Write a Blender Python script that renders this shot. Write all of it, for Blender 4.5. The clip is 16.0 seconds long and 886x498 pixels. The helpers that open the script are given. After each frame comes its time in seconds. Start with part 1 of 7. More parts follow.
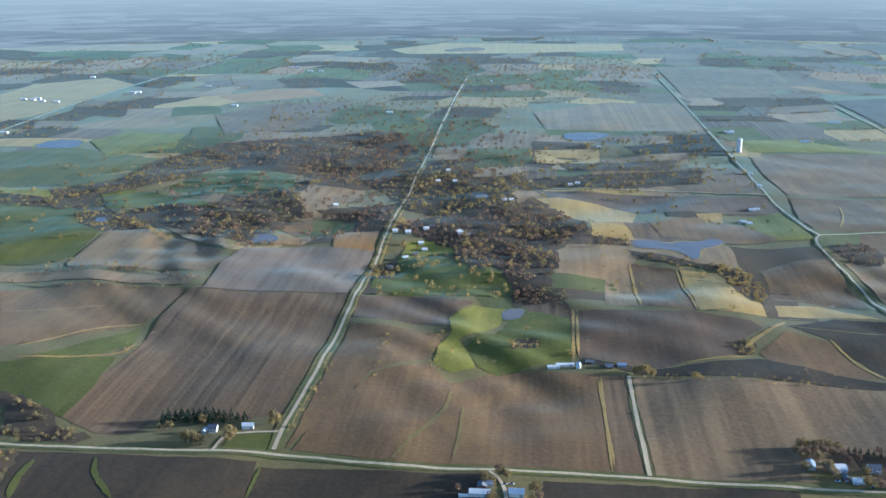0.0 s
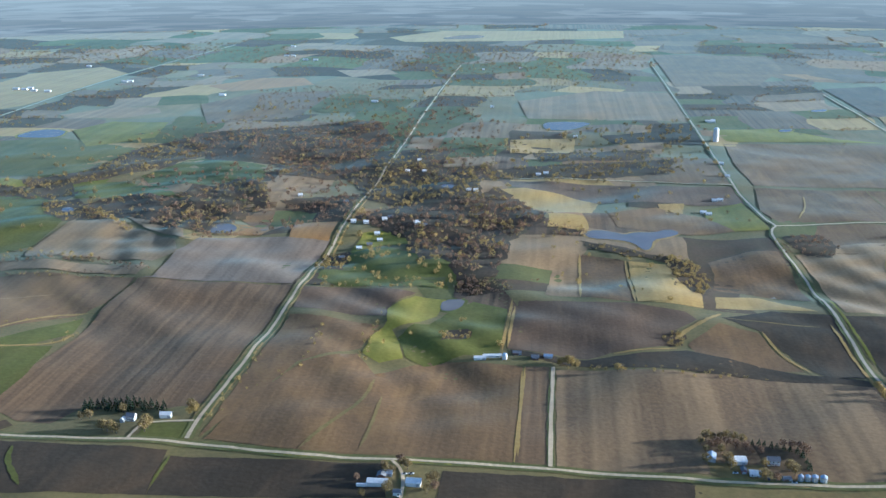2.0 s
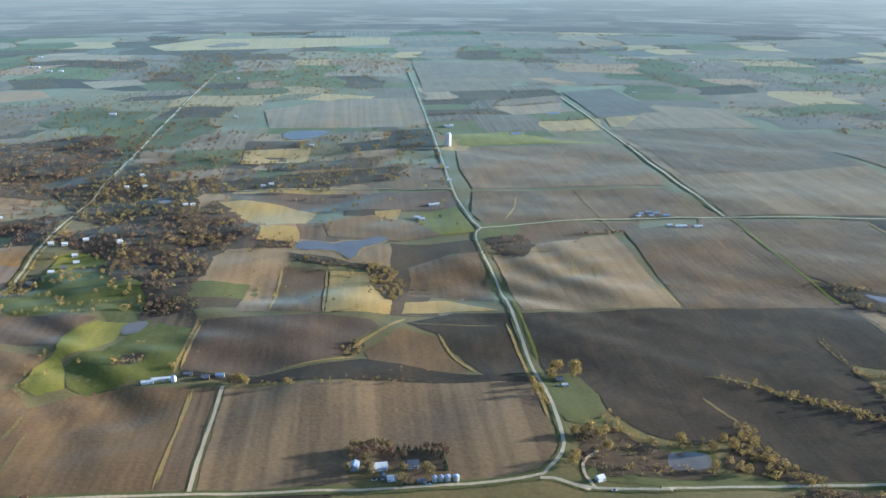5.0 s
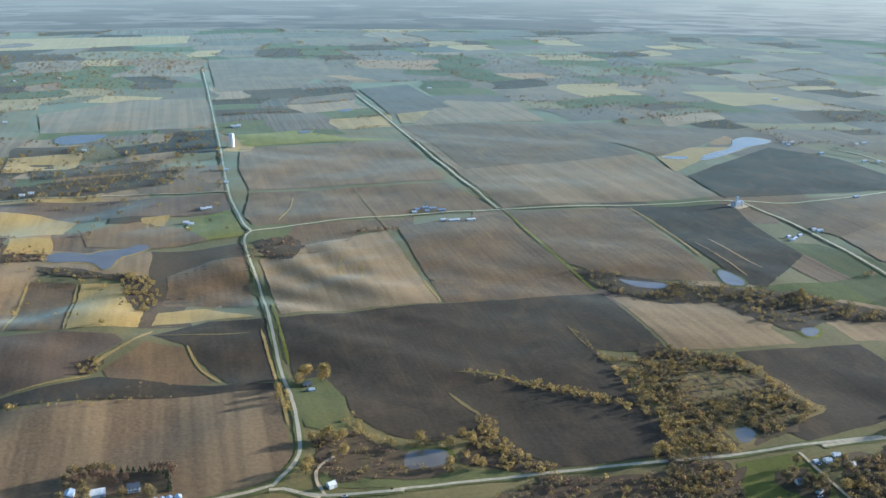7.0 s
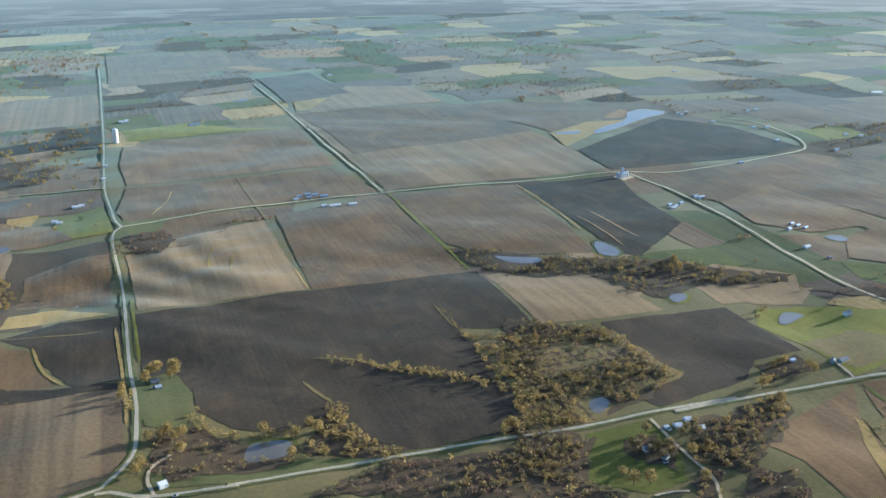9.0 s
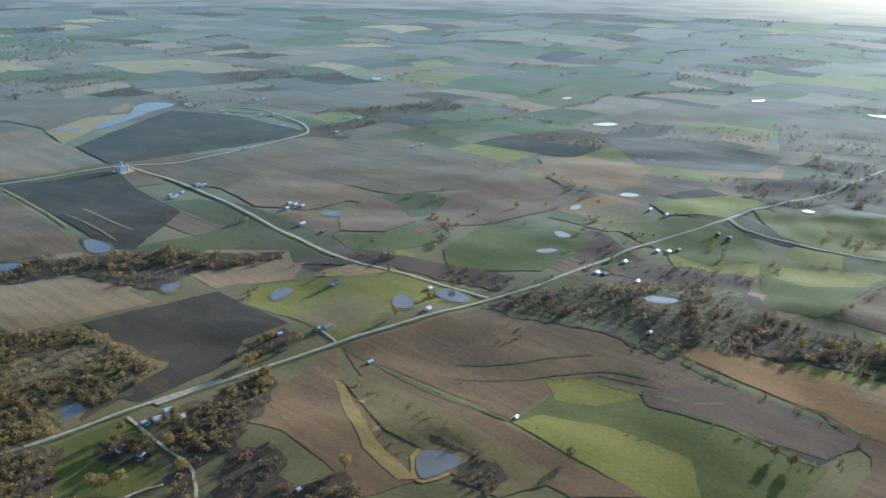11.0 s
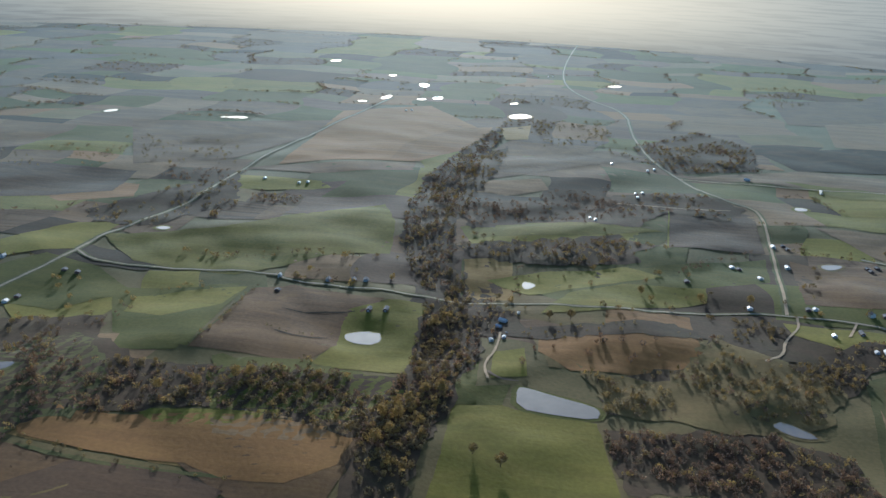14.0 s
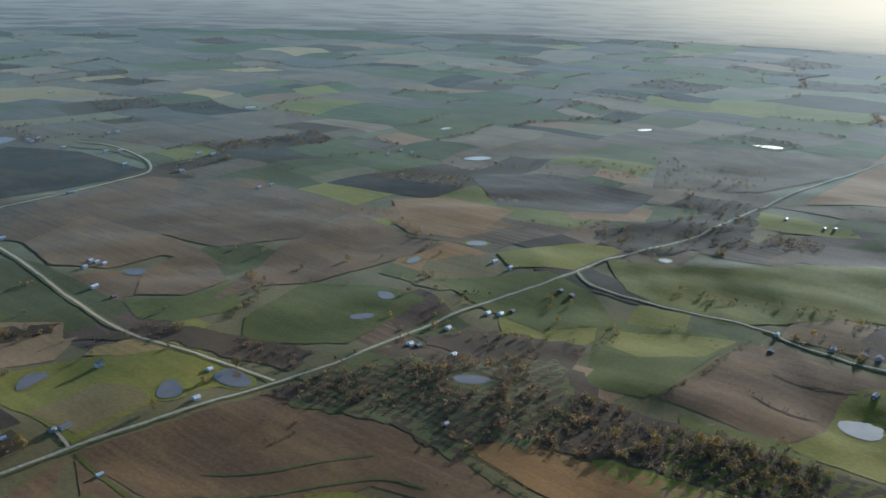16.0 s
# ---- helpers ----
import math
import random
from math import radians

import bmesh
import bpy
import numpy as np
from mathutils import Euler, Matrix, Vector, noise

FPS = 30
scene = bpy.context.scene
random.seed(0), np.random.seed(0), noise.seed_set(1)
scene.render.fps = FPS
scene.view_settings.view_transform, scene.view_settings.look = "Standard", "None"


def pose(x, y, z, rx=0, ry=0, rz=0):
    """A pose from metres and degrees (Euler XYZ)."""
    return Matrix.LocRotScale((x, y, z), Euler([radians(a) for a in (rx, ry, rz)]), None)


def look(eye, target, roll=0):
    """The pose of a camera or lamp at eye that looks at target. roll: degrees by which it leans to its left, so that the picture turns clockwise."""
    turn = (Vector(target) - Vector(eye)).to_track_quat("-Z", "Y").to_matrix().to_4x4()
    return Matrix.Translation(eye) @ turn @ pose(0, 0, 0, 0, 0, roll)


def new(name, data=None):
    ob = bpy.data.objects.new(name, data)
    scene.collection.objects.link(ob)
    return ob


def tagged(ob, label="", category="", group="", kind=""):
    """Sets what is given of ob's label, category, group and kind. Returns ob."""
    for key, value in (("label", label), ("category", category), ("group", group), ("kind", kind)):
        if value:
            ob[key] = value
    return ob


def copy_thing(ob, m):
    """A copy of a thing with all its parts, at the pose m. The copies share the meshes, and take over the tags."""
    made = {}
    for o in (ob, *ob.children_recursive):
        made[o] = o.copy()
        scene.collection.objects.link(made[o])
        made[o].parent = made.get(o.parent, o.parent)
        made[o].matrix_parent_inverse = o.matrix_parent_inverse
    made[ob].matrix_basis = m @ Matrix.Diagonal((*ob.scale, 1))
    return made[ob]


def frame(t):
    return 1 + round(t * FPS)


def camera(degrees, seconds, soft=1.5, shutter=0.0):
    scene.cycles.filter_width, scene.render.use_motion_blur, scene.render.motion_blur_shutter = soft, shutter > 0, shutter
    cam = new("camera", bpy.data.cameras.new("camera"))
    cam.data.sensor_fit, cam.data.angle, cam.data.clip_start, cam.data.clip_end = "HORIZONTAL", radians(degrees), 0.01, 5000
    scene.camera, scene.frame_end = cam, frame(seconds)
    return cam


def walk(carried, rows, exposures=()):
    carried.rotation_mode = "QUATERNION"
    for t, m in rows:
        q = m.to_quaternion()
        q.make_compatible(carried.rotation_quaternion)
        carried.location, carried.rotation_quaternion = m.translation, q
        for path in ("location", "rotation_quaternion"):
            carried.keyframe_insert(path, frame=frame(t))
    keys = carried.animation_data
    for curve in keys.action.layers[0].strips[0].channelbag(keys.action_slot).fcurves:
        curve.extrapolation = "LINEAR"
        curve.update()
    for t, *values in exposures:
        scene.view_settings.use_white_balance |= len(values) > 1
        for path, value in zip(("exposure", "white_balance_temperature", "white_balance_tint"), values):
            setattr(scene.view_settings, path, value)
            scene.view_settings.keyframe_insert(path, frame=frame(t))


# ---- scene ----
DEGREES = 49.50
cam = camera(DEGREES, 16.0, soft=1.5)
# seconds, x, y, z, heading (to the left of +y), tilt, lean
PATH = [
    (0.0, -0.22, 0.52, 297.42, 5.40, -16.94, 0.02),
    (0.5, 17.31, 0.73, 298.92, 3.61, -17.73, 0.06),
    (1.0, 34.96, 0.94, 300.39, 4.89, -17.79, 0.11),
    (1.5, 52.75, 1.26, 301.87, 6.82, -17.81, -0.24),
    (2.0, 70.81, 1.79, 303.36, 6.67, -17.73, -0.26),
    (2.5, 89.08, 2.50, 304.76, 4.36, -17.69, -0.20),
    (3.0, 107.54, 3.33, 306.08, 1.83, -17.72, -0.14),
    (3.2, 114.92, 3.66, 306.60, 1.16, -17.38, 0.27),
    (5.5, 196.98, 11.18, 308.19, -7.73, -17.40, 0.08),
    (6.0, 214.70, 12.63, 308.01, -10.69, -16.81, 0.16),
    (6.5, 232.25, 13.83, 307.24, -13.55, -17.53, 0.40),
    (7.0, 249.69, 14.71, 305.83, -15.51, -17.49, 0.63),
    (7.5, 266.95, 15.20, 303.72, -14.99, -17.18, 0.18),
    (8.0, 284.19, 15.35, 301.07, -15.55, -17.23, 0.63),
    (8.2, 291.08, 15.40, 299.98, -16.17, -17.54, 0.40),
    (10.3, 356.08, 3.26, 278.65, -32.93, -17.86, -0.09),
    (10.5, 362.28, 2.13, 276.69, -37.06, -17.82, 0.98),
    (11.0, 377.83, -0.26, 273.00, -46.32, -18.16, 1.05),
    (11.5, 393.47, -2.27, 270.66, -56.54, -17.59, 1.67),
    (12.0, 409.04, -3.90, 269.64, -63.23, -17.41, 1.98),
    (12.5, 424.58, -5.23, 269.81, -68.29, -16.93, 1.85),
    (13.0, 440.00, -6.33, 270.90, -72.45, -16.38, 1.56),
    (13.5, 455.26, -7.25, 272.62, -77.32, -16.46, 1.56),
    (14.0, 470.24, -8.01, 274.68, -82.23, -17.00, 2.39),
    (14.5, 484.94, -8.70, 276.90, -88.92, -15.94, 2.49),
    (15.0, 499.36, -9.36, 279.18, -93.28, -16.68, 2.52),
    (15.5, 513.62, -10.03, 281.52, -93.81, -16.47, 2.83),
    (15.6, 516.47, -10.17, 281.99, -92.59, -16.34, 2.92),
    (15.7, 519.32, -10.30, 282.46, -84.00, -16.55, 2.53),
    (15.8, 522.16, -10.44, 282.93, -72.60, -16.76, 2.15),
    (15.9, 525.00, -10.58, 283.40, -61.20, -16.97, 1.76),
    (16.0, 527.85, -10.71, 283.87, -50.01, -17.18, 1.37),
]
# seconds, stops, kelvin, tint
EXPOSURES = [(0.0, 1.22, 3720, 8), (5.5, 1.26, 3930, 7), (8.2, 1.30, 3950, 6), (11.0, 0.98, 3870, 7), (12.5, 0.46, 3960, 8), (14.5, 0.34, 4010, 8), (15.6, 0.40, 3990, 7), (16.0, 0.36, 3920, 7)]
walk(cam, [(t, pose(x, y, z, 90 + tilt, 0, turn) @ pose(0, 0, 0, 0, 0, lean)) for t, x, y, z, turn, tilt, lean in PATH], EXPOSURES)

# ---- light ----
SUN_TURN, SUN_HIGH = 81.5, 10.5
world = bpy.data.worlds.new("sky")
scene.world = world
world.use_nodes = True
wn = world.node_tree
sky = wn.nodes.new("ShaderNodeTexSky")
sky.sky_type, sky.sun_disc = "NISHITA", False
sky.sun_elevation, sky.sun_rotation = radians(SUN_HIGH), radians(SUN_TURN)
sky.air_density, sky.dust_density, sky.ozone_density = 1.0, 4.0, 0.6
# the sky keeps its colour of the horizon below the far edge of the land
way = wn.nodes.new("ShaderNodeTexCoord")
cut, join, low = wn.nodes.new("ShaderNodeSeparateXYZ"), wn.nodes.new("ShaderNodeCombineXYZ"), wn.nodes.new("ShaderNodeMath")
low.operation = "MAXIMUM"
low.inputs[1].default_value = 0.14
wn.links.new(way.outputs["Generated"], cut.inputs[0])
wn.links.new(cut.outputs[0], join.inputs[0])
wn.links.new(cut.outputs[1], join.inputs[1])
wn.links.new(cut.outputs[2], low.inputs[0])
wn.links.new(low.outputs[0], join.inputs[2])
wn.links.new(join.outputs[0], sky.inputs[0])
wn.links.new(sky.outputs[0], wn.nodes["Background"].inputs[0])
wn.nodes["Background"].inputs[1].default_value = 0.09
sun = new("sun", bpy.data.lights.new("sun", "SUN"))
sun.data.energy, sun.data.angle, sun.data.color = 5.0, radians(0.6), (1.0, 0.72, 0.40)
sun.matrix_world = look((0, 0, 0), (-math.sin(radians(SUN_TURN)) * math.cos(radians(SUN_HIGH)),
                                    -math.cos(radians(SUN_TURN)) * math.cos(radians(SUN_HIGH)), -math.sin(radians(SUN_HIGH))))


# ---- materials ----
def material(name, rough=0.9, spec=0.3):
    m = bpy.data.materials.new(name)
    m.use_nodes = True
    b = m.node_tree.nodes["Principled BSDF"]
    b.inputs["Roughness"].default_value = rough
    b.inputs["Specular IOR Level"].default_value = spec
    return m, m.node_tree, b


def mixed(t, fac, a, b, kind="MIX"):
    n = t.nodes.new("ShaderNodeMix")
    n.data_type, n.blend_type = "RGBA", kind
    for socket, v in ((n.inputs[0], fac), (n.inputs[6], a), (n.inputs[7], b)):
        if hasattr(v, "is_linked"):
            t.links.new(v, socket)
        elif isinstance(v, (int, float)):
            socket.default_value = v
        else:
            socket.default_value = (*v, 1)
    return n.outputs[2]


def noised(t, size, detail=4, stretch=(1, 1, 1), turn=0.0, low=0.35, high=0.65, curl=0.0):
    """Noise with lumps of that many metres, spread to 0..1."""
    tc = t.nodes.new("ShaderNodeTexCoord")
    mp = t.nodes.new("ShaderNodeMapping")
    mp.inputs["Rotation"].default_value = (0, 0, radians(turn))
    mp.inputs["Scale"].default_value = stretch
    nz = t.nodes.new("ShaderNodeTexNoise")
    nz.inputs["Scale"].default_value, nz.inputs["Detail"].default_value, nz.inputs["Distortion"].default_value = 1 / size, detail, curl
    rg = t.nodes.new("ShaderNodeMapRange")
    rg.inputs[1].default_value, rg.inputs[2].default_value = low, high
    t.links.new(tc.outputs["Object"], mp.inputs[0])
    t.links.new(mp.outputs[0], nz.inputs["Vector"])
    t.links.new(nz.outputs["Fac"], rg.inputs[0])
    return rg.outputs[0]


def bumped(t, b, height, distance):
    n = t.nodes.new("ShaderNodeBump")
    n.inputs["Strength"].default_value, n.inputs["Distance"].default_value = 0.7, distance
    t.links.new(height, n.inputs["Height"])
    t.links.new(n.outputs[0], b.inputs["Normal"])


def vivid(c, k=1.35):
    """The same colour, a little fuller."""
    m = sum(c) / 3
    return tuple(max(0.006, m + (v - m) * k) for v in c)


def soil(name, dark, light, stain=None, rows=0.0, row_size=6.0, row_part=0.5, haze_sheen=0.14):
    """Worked ground or grass: wide patches, clods and drill rows that run along the heading rows (degrees from +y)."""
    dark, light, stain = vivid(dark), vivid(light), vivid(stain or light)
    m, t, b = material(name, 0.95, 0.05)
    wide, mid, fine = noised(t, 75, 5, low=0.40, high=0.60), noised(t, 32, 6, (1, 0.6, 1), 25, 0.46, 0.66, 1.2), noised(t, 3.0, 4, low=0.3, high=0.7)
    line = noised(t, row_size, 2, (1, 0.012, 1), rows, 0.40, 0.60)
    c = mixed(t, wide, dark, light)
    c = mixed(t, mixed(t, 0.75, (0, 0, 0), mid), c, stain)
    c = mixed(t, row_part, c, mixed(t, line, tuple(v * 0.62 for v in dark), tuple(min(1, v * 1.25) for v in light)))
    c = mixed(t, 0.4, c, mixed(t, fine, tuple(v * 0.6 for v in dark), light), "MIX")
    each = t.nodes.new("ShaderNodeNewGeometry").outputs["Random Per Island"]
    c = mixed(t, 0.3, c, mixed(t, each, tuple(v * 0.62 for v in dark), tuple(min(1, v * 1.3) for v in light)))
    t.links.new(c, b.inputs["Base Color"])
    # bluish sheen stands in for aerial haze; it shows most at grazing view
    b.inputs["Sheen Weight"].default_value, b.inputs["Sheen Roughness"].default_value = 0.86 * haze_sheen, 0.285
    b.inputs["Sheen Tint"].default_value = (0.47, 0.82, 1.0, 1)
    bumped(t, b, mixed(t, 0.25 + 0.5 * row_part, fine, line), 0.12 + 0.2 * row_part)
    return m


def plain(name, colour, rough=0.7, metal=0.0, vary=0.25, size=1.5):
    m, t, b = material(name, rough, 0.4)
    c = mixed(t, noised(t, size), tuple(v * (1 - vary) for v in colour), tuple(min(1, v * (1 + vary * 0.5)) for v in colour))
    t.links.new(c, b.inputs["Base Color"])
    b.inputs["Metallic"].default_value = metal
    return m


def leafage(name, dark, light, warm):
    """Twigs and young leaves: one tree is browner, the next yellower."""
    dark, light, warm = vivid(dark, 1.3), vivid(light, 1.3), vivid(warm, 1.3)
    m, t, b = material(name, 0.8, 0.2)
    # faint bluish sheen puts haze over the trees
    b.inputs["Sheen Weight"].default_value, b.inputs["Sheen Roughness"].default_value = 0.05, 0.5
    b.inputs["Sheen Tint"].default_value = (0.55, 0.85, 1.0, 1)
    per_tree = noised(t, 9, 1, low=0.42, high=0.62)
    isl = t.nodes.new("ShaderNodeNewGeometry").outputs["Random Per Island"]
    c = mixed(t, per_tree, dark, warm)
    c = mixed(t, mixed(t, 0.4, (0, 0, 0), isl), c, light)
    t.links.new(c, b.inputs["Base Color"])
    through_leaf, both = t.nodes.new("ShaderNodeBsdfTranslucent"), t.nodes.new("ShaderNodeMixShader")
    both.inputs[0].default_value = 0.28
    t.links.new(c, through_leaf.inputs[0])
    t.links.new(b.outputs[0], both.inputs[1])
    t.links.new(through_leaf.outputs[0], both.inputs[2])
    t.links.new(both.outputs[0], t.nodes["Material Output"].inputs[0])
    return m


def water_of(name):
    m, t, b = material(name, 0.05, 0.5)
    c = mixed(t, noised(t, 30), (0.15, 0.12, 0.075), (0.20, 0.16, 0.10))
    t.links.new(c, b.inputs["Base Color"])
    bumped(t, b, noised(t, 1.4, 2), 0.012)
    return m


def distance_of(name):
    """The plain past the last fields, all as emission: thin far fields and woods, painted haze that pales with the
    height, and a painted warm glow below the sun.
    """
    m, t, b = material(name, 1.0, 0.0)

    def maths(kind, a, b=0.0):
        n = t.nodes.new("ShaderNodeMath")
        n.operation = kind
        for socket, v in zip(n.inputs, (a, b)):
            if hasattr(v, "is_linked"):
                t.links.new(v, socket)
            else:
                socket.default_value = v
        return n.outputs[0]

    def ranged(v, low, high):
        n = t.nodes.new("ShaderNodeMapRange")
        n.interpolation_type = "SMOOTHSTEP"
        n.inputs[1].default_value, n.inputs[2].default_value = low, high
        t.links.new(v, n.inputs[0])
        return n.outputs[0]

    cut = t.nodes.new("ShaderNodeSeparateXYZ")
    t.links.new(t.nodes.new("ShaderNodeTexCoord").outputs["Object"], cut.inputs[0])
    x, y, z = cut.outputs
    turn = maths("ARCTAN2", y, maths("SUBTRACT", x, 300))
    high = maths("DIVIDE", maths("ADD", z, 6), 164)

    def pattern(node, wide, deep, shift):
        j = t.nodes.new("ShaderNodeCombineXYZ")
        t.links.new(maths("DIVIDE", turn, wide), j.inputs[0])
        t.links.new(maths("DIVIDE", maths("ADD", z, shift), deep), j.inputs[1])
        n = t.nodes.new(node)
        n.inputs["Scale"].default_value = 1
        t.links.new(j.outputs[0], n.inputs["Vector"])
        return n

    field_of = pattern("ShaderNodeTexVoronoi", 0.09, 9, 3).outputs["Color"]
    pick = t.nodes.new("ShaderNodeSeparateColor")
    t.links.new(field_of, pick.inputs[0])
    wood = pattern("ShaderNodeTexNoise", 0.05, 6, 11)
    wood.inputs["Detail"].default_value = 4
    wood = ranged(wood.outputs["Fac"], 0.47, 0.60)
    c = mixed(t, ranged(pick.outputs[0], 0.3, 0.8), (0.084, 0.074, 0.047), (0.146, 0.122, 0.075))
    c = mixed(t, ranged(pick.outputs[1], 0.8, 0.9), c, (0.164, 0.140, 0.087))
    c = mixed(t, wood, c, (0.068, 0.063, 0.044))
    # haze painted in: the emission pales with the height
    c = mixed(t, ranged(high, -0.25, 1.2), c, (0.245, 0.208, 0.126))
    # sunward haze and sun glow painted into the emission, by bearing from the sun
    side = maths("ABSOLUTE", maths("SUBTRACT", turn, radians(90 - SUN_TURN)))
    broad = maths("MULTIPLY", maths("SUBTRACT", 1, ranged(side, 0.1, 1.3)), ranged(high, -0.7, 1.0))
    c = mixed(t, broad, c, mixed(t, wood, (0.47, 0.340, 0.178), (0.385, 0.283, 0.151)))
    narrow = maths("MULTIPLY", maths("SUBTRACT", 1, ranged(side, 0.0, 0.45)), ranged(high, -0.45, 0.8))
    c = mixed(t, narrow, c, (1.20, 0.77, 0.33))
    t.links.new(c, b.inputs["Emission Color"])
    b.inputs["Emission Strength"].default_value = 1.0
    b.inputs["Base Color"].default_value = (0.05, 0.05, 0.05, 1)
    return m


MAT = {
    "distance": distance_of("painted_hazy_distance"),
    # eighth value, where given: weight of the bluish haze sheen
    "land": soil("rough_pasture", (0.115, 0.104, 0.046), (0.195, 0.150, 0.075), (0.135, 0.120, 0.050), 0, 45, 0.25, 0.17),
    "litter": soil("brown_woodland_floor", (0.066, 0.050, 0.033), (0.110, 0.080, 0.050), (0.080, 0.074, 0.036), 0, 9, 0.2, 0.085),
    "dark": soil("black_ploughland", (0.043, 0.034, 0.023), (0.072, 0.056, 0.037), (0.135, 0.092, 0.054), 0, 5, 0.15, 0.09),
    "brown": soil("brown_tilled_soil", (0.108, 0.073, 0.043), (0.180, 0.121, 0.066), (0.27, 0.178, 0.080), 0, 6, 0.28),
    "brown_rows": soil("rowed_brown_soil", (0.098, 0.067, 0.042), (0.170, 0.117, 0.068), (0.21, 0.145, 0.076), 0, 7, 0.7),
    "red": soil("reddish_tilled_soil", (0.092, 0.064, 0.042), (0.14, 0.098, 0.062), (0.19, 0.13, 0.075), 0, 6, 0.3),
    "tan": soil("tan_stubble", (0.185, 0.131, 0.076), (0.27, 0.192, 0.108), (0.33, 0.235, 0.12), 0, 9, 0.4),
    "tan_rows": soil("rowed_tan_stubble", (0.150, 0.106, 0.066), (0.28, 0.198, 0.112), (0.34, 0.235, 0.12), 0, 15, 0.75),
    "pale": soil("pale_stubble", (0.18, 0.14, 0.10), (0.25, 0.195, 0.14), (0.27, 0.21, 0.15), 0, 8, 0.4),
    # orange-tan stubble; some fields wear it to paint in warm sunlight
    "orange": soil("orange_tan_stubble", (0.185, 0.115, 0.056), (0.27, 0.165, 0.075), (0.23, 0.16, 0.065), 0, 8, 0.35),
    "gold": soil("golden_dry_grass", (0.24, 0.168, 0.075), (0.37, 0.265, 0.115), (0.31, 0.245, 0.10), 0, 8, 0.35),
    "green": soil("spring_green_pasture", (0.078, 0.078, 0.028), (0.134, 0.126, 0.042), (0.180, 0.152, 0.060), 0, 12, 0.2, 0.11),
    # meadow colour; also painted over green slopes to show them sunlit
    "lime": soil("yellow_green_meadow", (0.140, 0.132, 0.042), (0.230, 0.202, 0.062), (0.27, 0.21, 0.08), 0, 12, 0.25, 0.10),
    "dull": soil("dull_green_brown_grass", (0.088, 0.088, 0.040), (0.135, 0.125, 0.055), (0.17, 0.14, 0.07), 0, 14, 0.25, 0.09),
    "brush": soil("brushy_dry_grass", (0.135, 0.105, 0.050), (0.22, 0.165, 0.08), (0.12, 0.12, 0.045), 0, 9, 0.2),
    "verge": soil("grassy_verge", (0.085, 0.088, 0.036), (0.15, 0.138, 0.058), (0.20, 0.16, 0.075), 0, 9, 0.2, 0.17),
    "gravel": soil("pale_gravel", (0.43, 0.34, 0.22), (0.57, 0.46, 0.31), (0.48, 0.39, 0.26), 0, 3, 0.4, 0.12),
    "asphalt": soil("worn_pale_asphalt", (0.34, 0.29, 0.205), (0.45, 0.385, 0.28), (0.40, 0.34, 0.245), 0, 3, 0.4, 0.12),
    "water": water_of("pond_water"),
    "white": plain("white_painted_boards", (0.80, 0.75, 0.66), 0.6, vary=0.1),
    "steel": plain("galvanised_steel", (0.62, 0.63, 0.64), 0.4, 0.7, 0.15, 2.0),
    "white_roof": plain("white_metal_roofing", (0.76, 0.71, 0.62), 0.5, 0.0, 0.12, 3.0),
    "grey_roof": plain("grey_shingle_roofing", (0.17, 0.165, 0.16), 0.85, 0, 0.3, 0.7),
    "red_paint": plain("faded_red_paint", (0.24, 0.06, 0.045), 0.7, 0, 0.3, 1.0),
    "tyre": plain("black_rubber", (0.03, 0.03, 0.03), 0.8),
    "blue_paint": plain("blue_car_paint", (0.08, 0.14, 0.30), 0.3, 0, 0.05),
    "dark_paint": plain("dark_car_paint", (0.06, 0.06, 0.065), 0.3, 0, 0.05),
    "glass": plain("dark_window_glass", (0.03, 0.035, 0.04), 0.08, 0, 0.1),
    "door": plain("brown_painted_door", (0.16, 0.10, 0.07), 0.6),
    "stone": plain("pale_concrete", (0.45, 0.43, 0.40), 0.85, 0, 0.25, 1.2),
    "bark": plain("grey_brown_bark", (0.13, 0.10, 0.075), 0.9, 0, 0.4, 0.5),
    "leaf": leafage("budding_twigs", (0.14, 0.115, 0.068), (0.30, 0.235, 0.11), (0.34, 0.25, 0.10)),
    "leaf_gold": leafage("golden_catkins", (0.26, 0.20, 0.085), (0.47, 0.36, 0.145), (0.37, 0.275, 0.115)),
    "leaf_rust": leafage("rusty_bare_twigs", (0.145, 0.105, 0.074), (0.28, 0.195, 0.12), (0.24, 0.16, 0.092)),
    "needle": leafage("dark_conifer_needles", (0.020, 0.032, 0.016), (0.045, 0.060, 0.025), (0.030, 0.045, 0.020)),
}
# ---- the lie of the land ----
WAVES = [(330, 20, 0.3, 1.0), (270, 75, 1.9, 0.9), (215, -35, 4.1, 0.9), (180, 50, 0.7, 0.8), (150, 110, 2.6, 0.7),
         (120, 5, 5.2, 0.5), (96, 64, 3.3, 0.36), (78, -20, 1.2, 0.26), (64, 95, 0.1, 0.18),
         (47, 30, 2.2, 0.13), (38, -52, 0.9, 0.10), (29, 80, 4.4, 0.05)]
# rolling country: x, y, reach, strength
HILLS = [(90, 900, 260, 0.9), (-350, 900, 300, 0.8), (-250, 1400, 450, 0.8), (330, 850, 160, 0.5), (1300, 250, 420, 0.35),
         (1250, -250, 420, 0.5), (1800, 0, 600, 0.4), (900, 350, 250, 0.4), (0, 620, 180, 0.35)]
